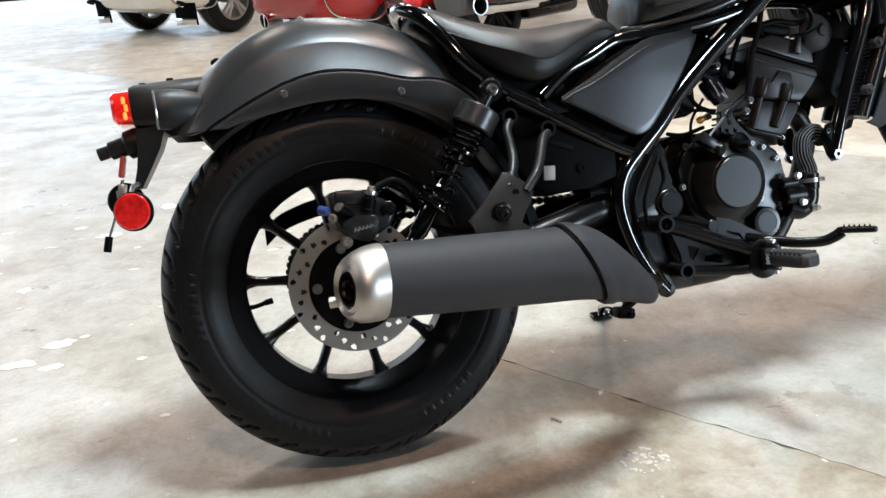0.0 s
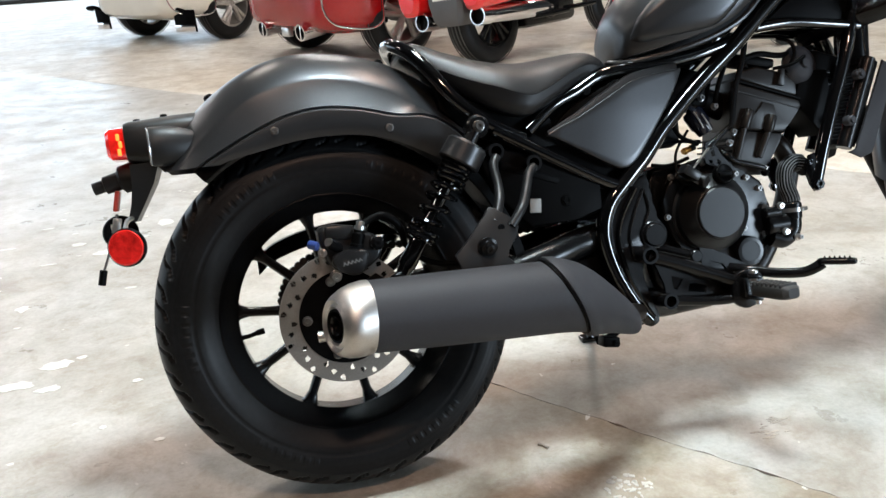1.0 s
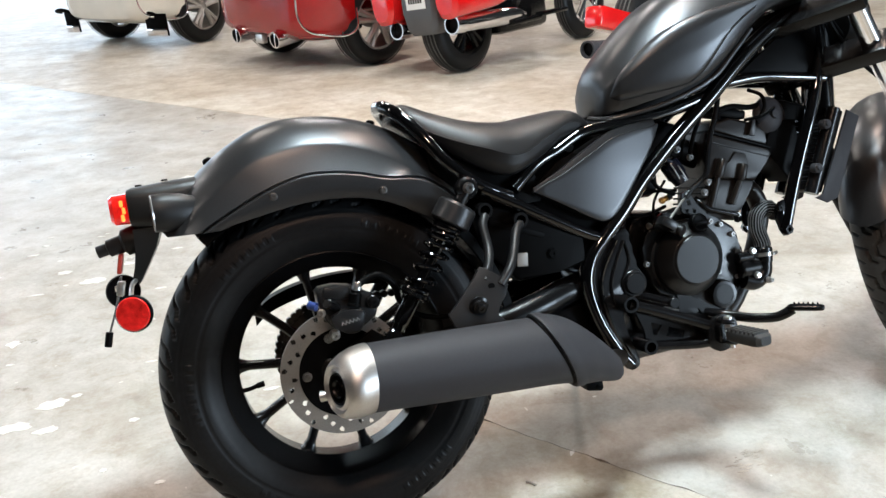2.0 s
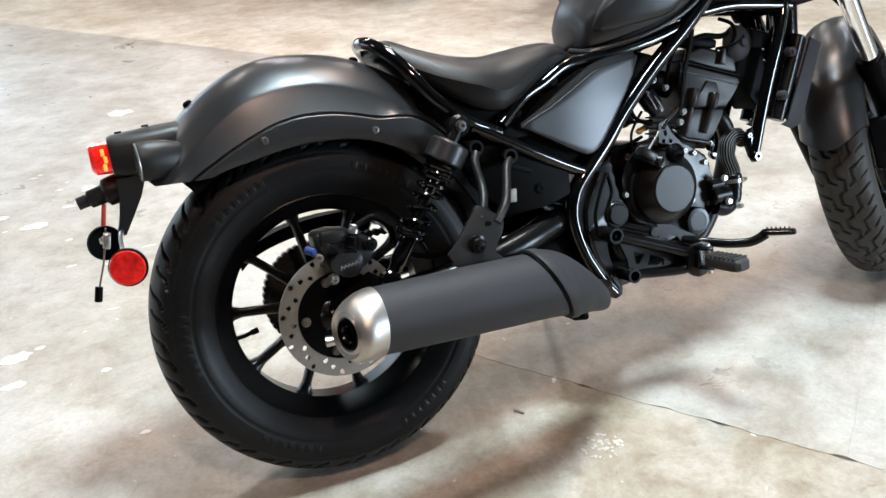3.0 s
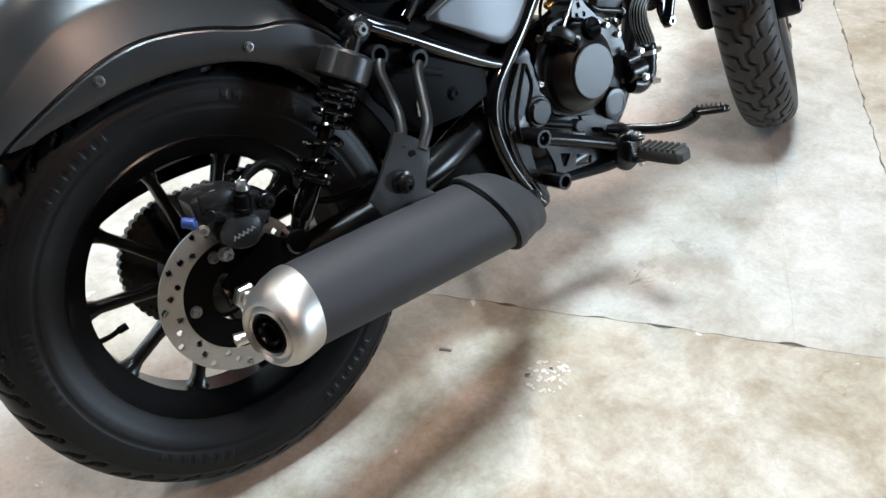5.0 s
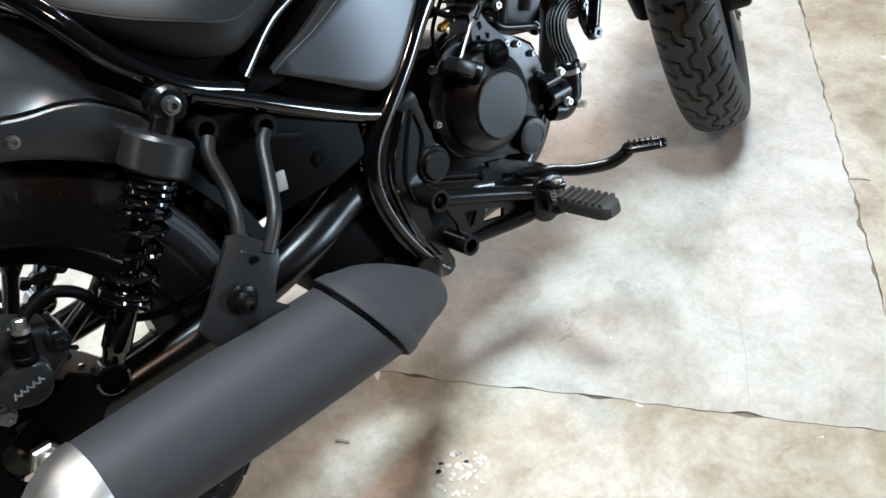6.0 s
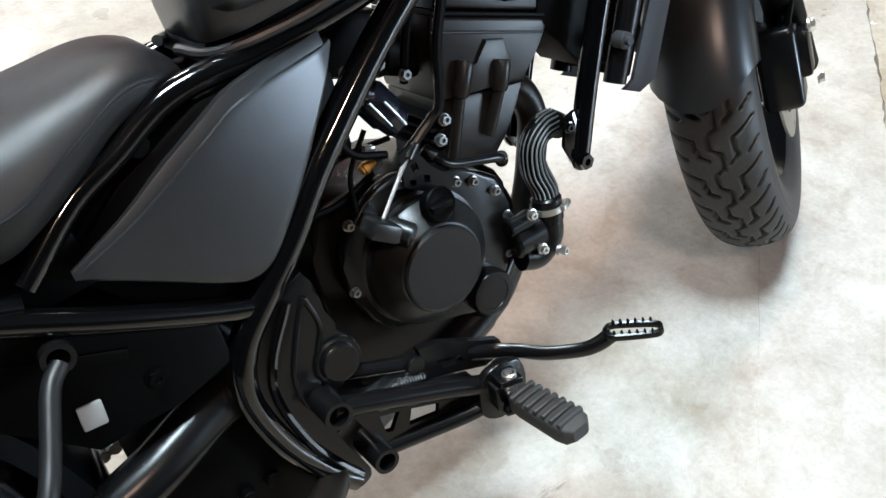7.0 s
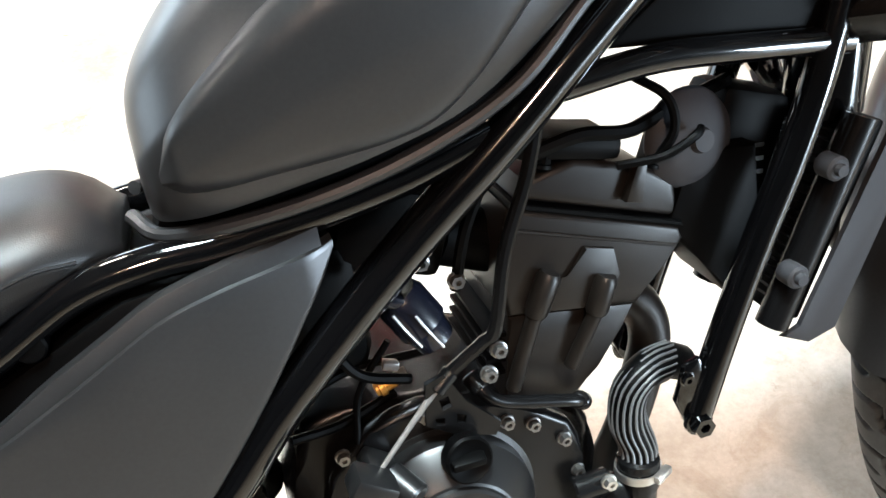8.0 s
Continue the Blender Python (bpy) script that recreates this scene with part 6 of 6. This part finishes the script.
    rows.append([(c.x + wd * math.copysign(abs(math.cos(a)) ** 0.45, math.cos(a)), c.y + 0.1 * wd * math.cos(a), c.z + th * math.copysign(abs(math.sin(a)) ** 0.45, math.sin(a))) for a in (2 * math.pi * k / 24 for k in range(24))])
loft(bm, rows)
peg = part("foot_peg", bm, PEG, bike, "ribbed black rubber foot peg")
repeats("peg_rib", block(bmesh.new(), (0, 0, 0), (0.037, 0.0068, 0.008), bevel=0.0022), PEG, peg, [pose(*(p0 + px * (0.012 + 0.0118 * k) + Vector((0, 0, 0.0125))), 0, 0, 6) for k in range(7)])
bm = bmesh.new()
tube(bm, [(0.74, -0.109, 0.300), (0.772, -0.118, 0.288), (0.795, -0.137, 0.284), (0.815, -0.16, 0.280), (0.846, -0.186, 0.279), (0.862, -0.199, 0.285), (0.876, -0.207, 0.294)], [0.0065, 0.0065, 0.0062, 0.006, 0.006, 0.0062, 0.0065], 12, flat=1.6)
pedal = part("brake_pedal", bm, SATIN, bike, "satin black rear brake pedal")
bm = bmesh.new()
d0, d1 = Vector((0.874, -0.204, 0.297)), Vector((0.914, -0.238, 0.294))
dw = (d1 - d0).normalized()
dn = Vector((-dw.y, dw.x, 0))
loop = [d0 + dn * 0.009, d0 + dw * 0.012 + dn * 0.0115, d1 + dn * 0.009, d1 + dw * 0.005, d1 - dn * 0.009, d0 + dw * 0.012 - dn * 0.0115, d0 - dn * 0.009, d0 - dw * 0.004, d0 + dn * 0.009]
tube(bm, [tuple(p) for p in loop], 0.0034, 8, 4, flat=1.5)
for k in range(6):
    for e in (-1, 1):
        c = d0 + (d1 - d0) * (0.12 + 0.16 * k) + dn * e * 0.0105
        lathe(bm, [(0, 0.0034), (0.0085, 0.0012), (0.0085, 0)], c, (0, 0, 1), 6)
part("pedal_pad", bm, SATIN, pedal, "toothed pedal pad")

# side stand and what hangs below
bm = bmesh.new()
foot = bike.matrix_basis.inverted() @ Vector((0.628, 0.362, 0.010))
tube(bm, [(0.565, 0.05, 0.20), (0.568, 0.075, 0.175), (foot.x, foot.y - 0.02, foot.z + 0.025), tuple(foot)], [0.012, 0.0115, 0.01, 0.01], 12)
block(bm, tuple(foot + Vector((0, 0.004, -0.002))), (0.05, 0.03, 0.012), (LEAN, 0, 0), bevel=0.004)
block(bm, (0.58, 0.03, 0.2), (0.06, 0.06, 0.02), bevel=0.006)
part("side_stand", bm, GLOSS, bike, "black side stand")
bm = bmesh.new()
rows = []
for u, lo, hi, half in [(0.56, 0.21, 0.26, 0.06), (0.65, 0.200, 0.26, 0.07), (0.75, 0.204, 0.27, 0.07), (0.83, 0.226, 0.30, 0.06), (0.89, 0.27, 0.36, 0.045), (0.905, 0.36, 0.42, 0.04)]:
    rows.append([(u, half * math.cos(a), (lo + hi) / 2 + (hi - lo) / 2 * math.sin(a)) for a in (2 * math.pi * k / 20 for k in range(20))])
loft(bm, rows)
part("sump", bm, SATIN, engine, "black engine sump")
bm = bmesh.new()
block(bm, (0.492, -0.08, 0.190), (0.034, 0.03, 0.02), (0, 10, 0), bevel=0.004)
tube(bm, [(0.478, -0.055, 0.188), (0.50, -0.07, 0.196), (0.545, -0.07, 0.222)], 0.007, 8)
bolt(bm, (0.500, -0.096, 0.187), (0, -1, 0), 0.006, 0.005)
part("stand_linkage", bm, DULL, bike, "small black linkage under the frame")

# front end, turned to the left on its steering axis
WB, RAKE = 1.518, 28.0
rake_axis = Vector((-math.sin(radians(RAKE)), 0, math.cos(radians(RAKE))))
steer_m = bike.matrix_basis.inverted() @ pose(1.486, 0.21, 0.306, 0, 0, 36.5) @ pose(0, 0, 0, -22.5, 0, 0) @ pose(-WB, 0, -0.320)


def steered(ob):
    ob.matrix_basis = steer_m @ ob.matrix_basis
    return ob


FA = 0.320
front = steered(cast_wheel("front_wheel", bike, (WB, 0, FA), 0.214, 0.09, 0.05, "black cast front wheel", 12))
tyre_mesh("tyre", front, 0.320, 0.128, 0.114, front_groove, "black front tyre with zigzag grooves", (WB, 0, FA), 1300, 126, DUSTY)
brake_disc("front_disc", front, (WB, FA), -0.072, 0.148, 0.105, "drilled front brake disc")
perp = Vector((rake_axis.z, 0, -rake_axis.x))
for s in (-1, 1):
    bm = bmesh.new()
    foot = Vector((WB - 0.035, s * 0.1, FA)) + Vector((0, 0, 0))
    rod(bm, foot - rake_axis * 0.03, foot + rake_axis * 0.29, 0.028, 20)
    rod(bm, foot + rake_axis * 0.285, foot + rake_axis * 0.31, 0.031, 20)
    leg = steered(part("fork_leg", bm, DULL, bike, "black lower fork leg"))
    bm = bmesh.new()
    rod(bm, foot + rake_axis * 0.3, foot + rake_axis * 0.68, 0.0205, 20)
    steered(part("fork_tube", bm, CHROME, bike, "chrome fork tube"))
bm = bmesh.new()
rod(bm, (WB, -0.12, FA), (WB, 0.12, FA), 0.011)
steered(part("front_axle", bm, ZINC, bike))
bm = bmesh.new()
mid = Vector((WB - 0.035, 0, FA)) + rake_axis * 0.55
block(bm, tuple(mid), (0.08, 0.26, 0.035), (0, -RAKE, 0), bevel=0.008)
block(bm, tuple(mid + rake_axis * 0.13), (0.08, 0.26, 0.03), (0, -RAKE, 0), bevel=0.008)
steered(part("fork_clamp", bm, SATIN, bike, "black fork clamps"))
bm = bmesh.new()
bars = mid + rake_axis * 0.17
tube(bm, [bars + Vector((-0.12, -0.38, 0.03)), bars + Vector((-0.06, -0.25, 0.05)), bars + Vector((0, -0.1, 0.03)), bars + Vector((0, 0.1, 0.03)), bars + Vector((-0.06, 0.25, 0.05)), bars + Vector((-0.12, 0.38, 0.03))], 0.0115, 12)
steered(part("handlebar", bm, SATIN, bike, "black handlebar"))
bm = bmesh.new()
lathe(bm, [(0, 0), (0, 0.07), (0.03, 0.085), (0.08, 0.08), (0.11, 0.06), (0.12, 0)], mid + Vector((0.16, 0, 0.08)), (-1, 0, 0), 32)
steered(part("headlight", bm, DULL, bike, "round black headlight"))
# front fender
bm = bmesh.new()
rows = []
for k in range(49):
    rr = 0.352
    half = [(0, rr), (0.02, rr - 0.002), (0.04, rr - 0.008), (0.056, rr - 0.018), (0.068, rr - 0.035), (0.074, rr - 0.055), (0.075, rr - 0.078)]

    def round_axle(v, r, k=k):
        """The rear edge of the fender hangs lower in the middle."""
        tail = 160.5 - 8.5 * (abs(v) / 0.075) ** 2
        a = radians(tail - (tail - 40) * k / 48)
        return (WB + r * math.cos(a), v, FA + r * math.sin(a))
    ring = [round_axle(-v, r) for v, r in half[::-1]] + [round_axle(v, r) for v, r in half[1:]]
    ring += [round_axle(max(0, v - 0.003), r - 0.003) for v, r in half[::-1]] + [round_axle(-max(0, v - 0.003), r - 0.003) for v, r in half[1:]]
    rows.append(ring)
loft(bm, rows)
steered(part("front_fender", bm, GRAPHITE, bike, "matte graphite front fender", sharp=50))
# front caliper on the right leg
bm = bmesh.new()
cc = Vector((WB - 0.145, -0.085, FA + 0.055))
block(bm, tuple(cc), (0.075, 0.06, 0.125), (0, 15, 0), bevel=0.012, segments=3)
block(bm, (cc.x + 0.01, cc.y - 0.03, cc.z + 0.01), (0.05, 0.03, 0.07), (0, 15, 0), bevel=0.008)
fcal = steered(part("front_caliper", bm, SATIN, bike, "satin black front caliper"))
bolts("caliper_bolt", ZINC, fcal, [(cc.x + 0.02, cc.y - 0.045, cc.z + dz) for dz in (-0.045, 0.045)], (0, -1, 0), 0.009, 0.01)
bm = bmesh.new()
h0 = cc + Vector((0, -0.02, 0.06))
tube(bm, [h0, h0 + Vector((0.01, -0.02, 0.09)), h0 + Vector((-0.03, 0.0, 0.22)), h0 + Vector((-0.12, 0.06, 0.38)), h0 + Vector((-0.16, 0.08, 0.5))], 0.005, 8)
tube(bm, [h0 + Vector((0.01, 0.01, 0)), h0 + Vector((0.03, -0.01, 0.12)), h0 + Vector((0.0, 0.02, 0.26)), h0 + Vector((-0.1, 0.07, 0.42)), h0 + Vector((-0.15, 0.08, 0.52))], 0.004, 8)
steered(part("front_brake_hose", bm, DULL, bike, "black front brake hoses"))
bm = bmesh.new()
block(bm, tuple(Vector((WB - 0.035, -0.132, FA)) + rake_axis * 0.2), (0.02, 0.008, 0.055), (0, -RAKE, 0), bevel=0.004)
steered(part("amber_reflector", bm, AMBER, bike, "amber side reflector"))


# ---- the vehicles behind ----
def fat_wheel(parent, x, y, r, w, mat_rim, label):
    """A wheel with its axle along y: rim with spokes, and the tyre on it."""
    bm = bmesh.new()
    rr = r * 0.66
    lathe(bm, [(-w * 0.42, rr), (-w * 0.42, rr * 0.9), (-w * 0.1, rr * 0.84), (w * 0.1, rr * 0.84), (w * 0.42, rr * 0.9), (w * 0.42, rr)], (x, y, r), (0, 1, 0), 36)
    rod(bm, (x, y - w * 0.42, r), (x, y + w * 0.3, r), 0.055)
    rim = part("wheel", bm, mat_rim, parent, label)
    spoke = bmesh.new()
    for d in (-0.16, 0.16):
        tube(spoke, [(0.03, -w * 0.36, 0), (rr * 0.5 * math.cos(d), -w * 0.40, rr * 0.5 * math.sin(d)), (rr * 0.9 * math.cos(d), -w * 0.38, rr * 0.9 * math.sin(d))], [0.026, 0.021, 0.026], 8)
    repeats("spoke", spoke, mat_rim, rim, [pose(x, y, r, 0, -72 * k - 20, 0) for k in range(5)])
    bm = bmesh.new()
    prof = []
    for k in range(17):
        a = math.pi * (k / 16) * 1.1 - math.pi * 0.05
        prof.append((-w / 2 * math.cos(a) * min(1, 1.06), rr + (r - rr) * max(0.0, math.sin(a)) ** 0.55))
    lathe(bm, prof + [(w * 0.4, rr * 0.97), (-w * 0.4, rr * 0.97)], (x, y, r), (0, 1, 0), 56, close=True)
    tyre = part("tyre", bm, RUBBER, rim)
    bm = bmesh.new()
    for d in (-0.27, -0.09, 0.09, 0.27):
        lathe(bm, [(w * (d - 0.03), r * 1.0), (w * (d - 0.03), r * 1.004), (w * (d + 0.03), r * 1.004), (w * (d + 0.03), r * 1.0)], (x, y, r), (0, 1, 0), 48)
    part("tread", bm, WORN, rim)
    return rim


def trike(at, turn, paint, label, oval_tips, flaps):
    """A three-wheeled touring motorcycle; x ahead, origin under the middle of the rear axle."""
    root = new("trike")
    root.matrix_basis = pose(*at, 0, 0, 0, turn) if len(at) == 2 else pose(*at, 0, 0, turn)
    tagged(root, label, "trike", "trikes in the back row")
    for y in (-0.6, 0.6):
        w = fat_wheel(root, 0.0, y, 0.33, 0.21, SILVER, "bright alloy wheel")
    # bodywork over the axle with wheel arches
    bm = bmesh.new()
    sections = []
    for x, half, lo, hi in [(-0.64, 0.40, 0.36, 0.72), (-0.62, 0.48, 0.31, 0.80), (-0.55, 0.56, 0.27, 0.86), (-0.42, 0.66, 0.245, 0.93), (-0.3, 0.71, 0.24, 0.95), (-0.235, 0.715, 0.27, 0.95), (-0.215, 0.68, 0.32, 0.95), (-0.2, 0.46, 0.34, 0.95), (0.0, 0.45, 0.36, 0.98), (0.3, 0.48, 0.36, 0.95), (0.55, 0.42, 0.26, 0.9)]:
        ring = []
        for k in range(28):
            a = 2 * math.pi * k / 28
            c, s = math.cos(a), math.sin(a)
            lo_ = lo - 0.03
            ring.append((x, half * math.copysign(abs(c) ** 0.36, c), (lo_ + hi) / 2 + (hi - lo_) / 2 * math.copysign(abs(s) ** 0.36, s)))
        sections.append(ring)
    loft(bm, sections)
    body = part("body", bm, paint, root)
    bm = bmesh.new()
    block(bm, (-0.12, 0, 0.29), (0.5, 0.7, 0.12), bevel=0.03)
    rod(bm, (0, -0.55, 0.33), (0, 0.55, 0.33), 0.045)
    part("rear_axle", bm, DULL, root)
    bm = bmesh.new()
    tube(bm, [(-0.60, -0.50, 0.62), (-0.60, -0.50, 0.42), (-0.545, -0.545, 0.31), (-0.42, -0.64, 0.27), (-0.3, -0.70, 0.268), (-0.225, -0.71, 0.32), (-0.215, -0.70, 0.45)], 0.008, 8)
    part("trim_strip", bm, CHROME, root, "chrome trim strip")
    bm = bmesh.new()
    block(bm, (-0.55, 0, 0.33), (0.06, 0.5, 0.1), bevel=0.02)
    part("bumper", bm, paint, root)
    for y in (-0.26, 0.26) if oval_tips else ():
        bm = bmesh.new()
        x0 = -0.66
        ring_bar(bm, (x0, y, 0.245), (x0 + 0.2, y, 0.27), 0.062, 0.052)
        block(bm, (x0 + 0.012, y, 0.247), (0.02, 0.011, 0.11), bevel=0.001)
        tip = part("exhaust_tip", bm, CHROME, root, "chrome exhaust tip with a divider")
        bm = bmesh.new()
        rod(bm, (x0 + 0.03, y, 0.249), (x0 + 0.04, y, 0.25), 0.0525)
        part("exhaust_bore", bm, DULL, tip)
    if oval_tips:
        bm = bmesh.new()
        block(bm, (-0.6, 0, 0.235), (0.05, 0.09, 0.07), bevel=0.006)
        part("tow_plate", bm, ZINC, root, "small bare metal plate")
    for y, wide in ((-0.59, 0.22), (0.61, 0.15)) if flaps else ():
        bm = bmesh.new()
        block(bm, (-0.50, y, 0.225), (0.012, wide, 0.20), (0, -4, 18), bevel=0.006)
        tube(bm, [(-0.50, y, 0.31), (-0.54, y + 0.06, 0.34), (-0.54, y + 0.16, 0.33), (-0.46, y + 0.2, 0.31)], 0.018, 8)
        flap = part("mud_flap", bm, DULL, root, "black mud flap with a bright plate")
        bm = bmesh.new()
        block(bm, (-0.514, y - 0.004, 0.158), (0.006, wide - 0.015, 0.065), (0, -4, 18), bevel=0.008)
        part("flap_plate", bm, CHROME, flap)
    # front end, outside the camera's view but closing the shape
    bm = bmesh.new()
    sections = []
    for x, half, lo, hi in [(0.5, 0.3, 0.3, 0.9), (0.9, 0.24, 0.25, 0.85), (1.4, 0.26, 0.35, 1.0), (1.8, 0.32, 0.5, 1.15)]:
        sections.append([(x, half * math.cos(2 * math.pi * k / 20), (lo + hi) / 2 + (hi - lo) / 2 * math.sin(2 * math.pi * k / 20)) for k in range(20)])
    loft(bm, sections)
    part("front_body", bm, paint, root)
    fat_wheel(root, 1.95, 0.0, 0.32, 0.14, CHROME, "bright alloy wheel")
    return root


trike((-0.42, 7.80), 42, IVORY, "ivory white touring trike with chrome wheels", False, True)
trike((0.915, 5.67), 28, REDPAINT, "candy red touring trike with oval exhaust tips", True, False)


def touring_bike(at, turn):
    """A red touring motorcycle; x ahead, origin under the rear wheel."""
    root = new("touring_motorcycle")
    root.matrix_basis = pose(*at, 0, -7, 0, turn)
    tagged(root, "bright red touring motorcycle with long chrome mufflers", "motorcycle", "motorcycles in the back row")
    fat_wheel(root, 0.0, 0.0, 0.33, 0.18, SATIN, "dark cast wheel")
    fat_wheel(root, 1.63, 0.0, 0.33, 0.13, CHROME, "chrome spoked wheel")
    for y in (-0.24, 0.24):
        bm = bmesh.new()
        ring_bar(bm, (-0.36, y * 1.05, 0.35), (-0.26, y * 1.05, 0.345), 0.064, 0.055)
        tube(bm, [(-0.3, y * 1.05, 0.345), (0.0, y, 0.34), (0.35, y * 0.95, 0.33), (0.5, y * 0.9, 0.32)], [0.058, 0.062, 0.058, 0.03], 20)
        pipe = part("muffler", bm, CHROME, root, "long chrome muffler")
        bm = bmesh.new()
        rod(bm, (-0.32, y * 1.05, 0.348), (-0.305, y * 1.05, 0.347), 0.0555)
        part("muffler_bore", bm, DULL, pipe)
        bm = bmesh.new()
        sections = []
        for x, half, lo, hi in [(-0.45, 0.07, 0.42, 0.74), (-0.42, 0.10, 0.39, 0.80), (-0.3, 0.115, 0.395, 0.83), (0.0, 0.12, 0.41, 0.83), (0.3, 0.1, 0.46, 0.8), (0.4, 0.05, 0.52, 0.74)]:
            sections.append([(x, y * 1.2 + half * math.copysign(abs(math.cos(a)) ** 0.6, math.cos(a)), (lo + hi) / 2 + (hi - lo) / 2 * math.copysign(abs(math.sin(a)) ** 0.6, math.sin(a))) for a in (2 * math.pi * k / 24 for k in range(24))])
        loft(bm, sections)
        part("saddlebag", bm, BRIGHTRED, root)
    bm = bmesh.new()
    sections = []
    for a in range(20, 150, 10):
        t = radians(a)
        c, s = math.cos(t), math.sin(t)
        sections.append([((0.39 - 0.05 * abs(q)) * c, 0.115 * q, 0.33 + (0.39 - 0.05 * abs(q)) * s) for q in (-1, -0.7, -0.35, 0, 0.35, 0.7, 1)] + [((0.365 - 0.05 * abs(q)) * c, 0.105 * q, 0.33 + (0.365 - 0.05 * abs(q)) * s) for q in (1, 0.7, 0.35, 0, -0.35, -0.7, -1)])
    loft(bm, sections)
    part("rear_fender", bm, BRIGHTRED, root)
    bm = bmesh.new()
    sections = []
    for z, half, x in ((0.30, 0.10, -0.37), (0.34, 0.135, -0.39), (0.46, 0.155, -0.40), (0.62, 0.16, -0.395), (0.80, 0.15, -0.36)):
        sections.append([(x, -half * 0.8, z), (x + 0.03, -half, z), (x + 0.12, -half, z), (x + 0.12, half, z), (x + 0.03, half, z), (x, half * 0.8, z)])
    loft(bm, sections)
    plate = part("tail_panel", bm, GREYTAIL, root, "grey plastic tail panel")
    bm = bmesh.new()
    block(bm, (-0.404, 0.0, 0.53), (0.006, 0.17, 0.11), (0, -1, 0), bevel=0.002)
    licence = part("licence_plate", bm, PLATE, plate, "white licence plate")
    bm = bmesh.new()
    block(bm, (0, 0, 0), (0.003, 0.013, 0.044), bevel=0)
    repeats("plate_bar", bm, DULL, licence, [pose(-0.4075, -0.052 + 0.021 * k, 0.535) for k in range(6)])
    bm = bmesh.new()
    block(bm, (0.62, 0, 0.38), (0.62, 0.3, 0.36), bevel=0.05)
    rod(bm, (0.55, -0.2, 0.34), (0.55, 0.2, 0.34), 0.1)
    block(bm, (0.45, -0.24, 0.28), (0.36, 0.12, 0.035), bevel=0.012)
    block(bm, (0.75, -0.3, 0.3), (0.3, 0.1, 0.03), bevel=0.01)
    part("engine", bm, SATIN, root)
    bm = bmesh.new()
    sections = []
    for x, half, lo, hi in [(0.3, 0.14, 0.62, 0.78), (0.6, 0.17, 0.58, 0.8), (0.9, 0.17, 0.6, 0.95), (1.3, 0.1, 0.7, 0.92)]:
        sections.append([(x, half * math.cos(2 * math.pi * k / 20), (lo + hi) / 2 + (hi - lo) / 2 * math.sin(2 * math.pi * k / 20)) for k in range(20)])
    loft(bm, sections)
    part("tank_and_seat", bm, BRIGHTRED, root)
    bm = bmesh.new()
    for y in (-0.09, 0.09):
        rod(bm, (1.63, y, 0.33), (1.34, y, 0.98), 0.025)
    part("fork", bm, CHROME, root)
    bm = bmesh.new()
    tube(bm, [(0.3, 0.12, 0.3), (0.32, 0.24, 0.12), (0.33, 0.3, 0.012)], 0.012, 8)
    part("side_stand", bm, DULL, root)
    return root


touring_bike((1.70, 4.47), 33)


def dark_bike(at, turn):
    """A dark motorcycle of which the rear muffler shows; x ahead."""
    root = new("dark_motorcycle")
    root.matrix_basis = pose(*at, 0, -7, 0, turn)
    tagged(root, "black and red motorcycle with a matte black muffler", "motorcycle", "motorcycles in the back row")
    fat_wheel(root, 0.98, 0.05, 0.32, 0.17, DULL, "black cast wheel")
    fat_wheel(root, 2.4, 0.05, 0.32, 0.13, DULL, "black cast wheel")
    bm = bmesh.new()
    ring_bar(bm, (0, -0.2, 0.34), (0.05, -0.2, 0.335), 0.047, 0.037)
    tube(bm, [(0.04, -0.2, 0.336), (0.3, -0.18, 0.31), (0.7, -0.16, 0.28), (1.3, -0.12, 0.26)], [0.045, 0.046, 0.042, 0.025], 18)
    pipe = part("muffler", bm, MUFFLER, root, "matte black muffler")
    bm = bmesh.new()
    rod(bm, (0.02, -0.2, 0.338), (0.03, -0.2, 0.338), 0.038)
    part("muffler_bore", bm, DULL, pipe)
    bm = bmesh.new()
    block(bm, (0.3, -0.14, 0.46), (0.3, 0.12, 0.12), (0, 15, 0), bevel=0.02)
    part("saddlebag", bm, BRIGHTRED, root)
    bm = bmesh.new()
    block(bm, (1.55, 0.05, 0.4), (0.6, 0.28, 0.36), bevel=0.05)
    block(bm, (1.5, 0.05, 0.72), (1.1, 0.24, 0.16), bevel=0.06)
    part("engine", bm, SATIN, root)
    bm = bmesh.new()
    for y in (-0.05, 0.15):
        rod(bm, (2.4, y, 0.32), (2.1, y, 0.95), 0.025)
    part("fork", bm, CHROME, root)
    return root


dark_bike((1.78, 2.94), 28)
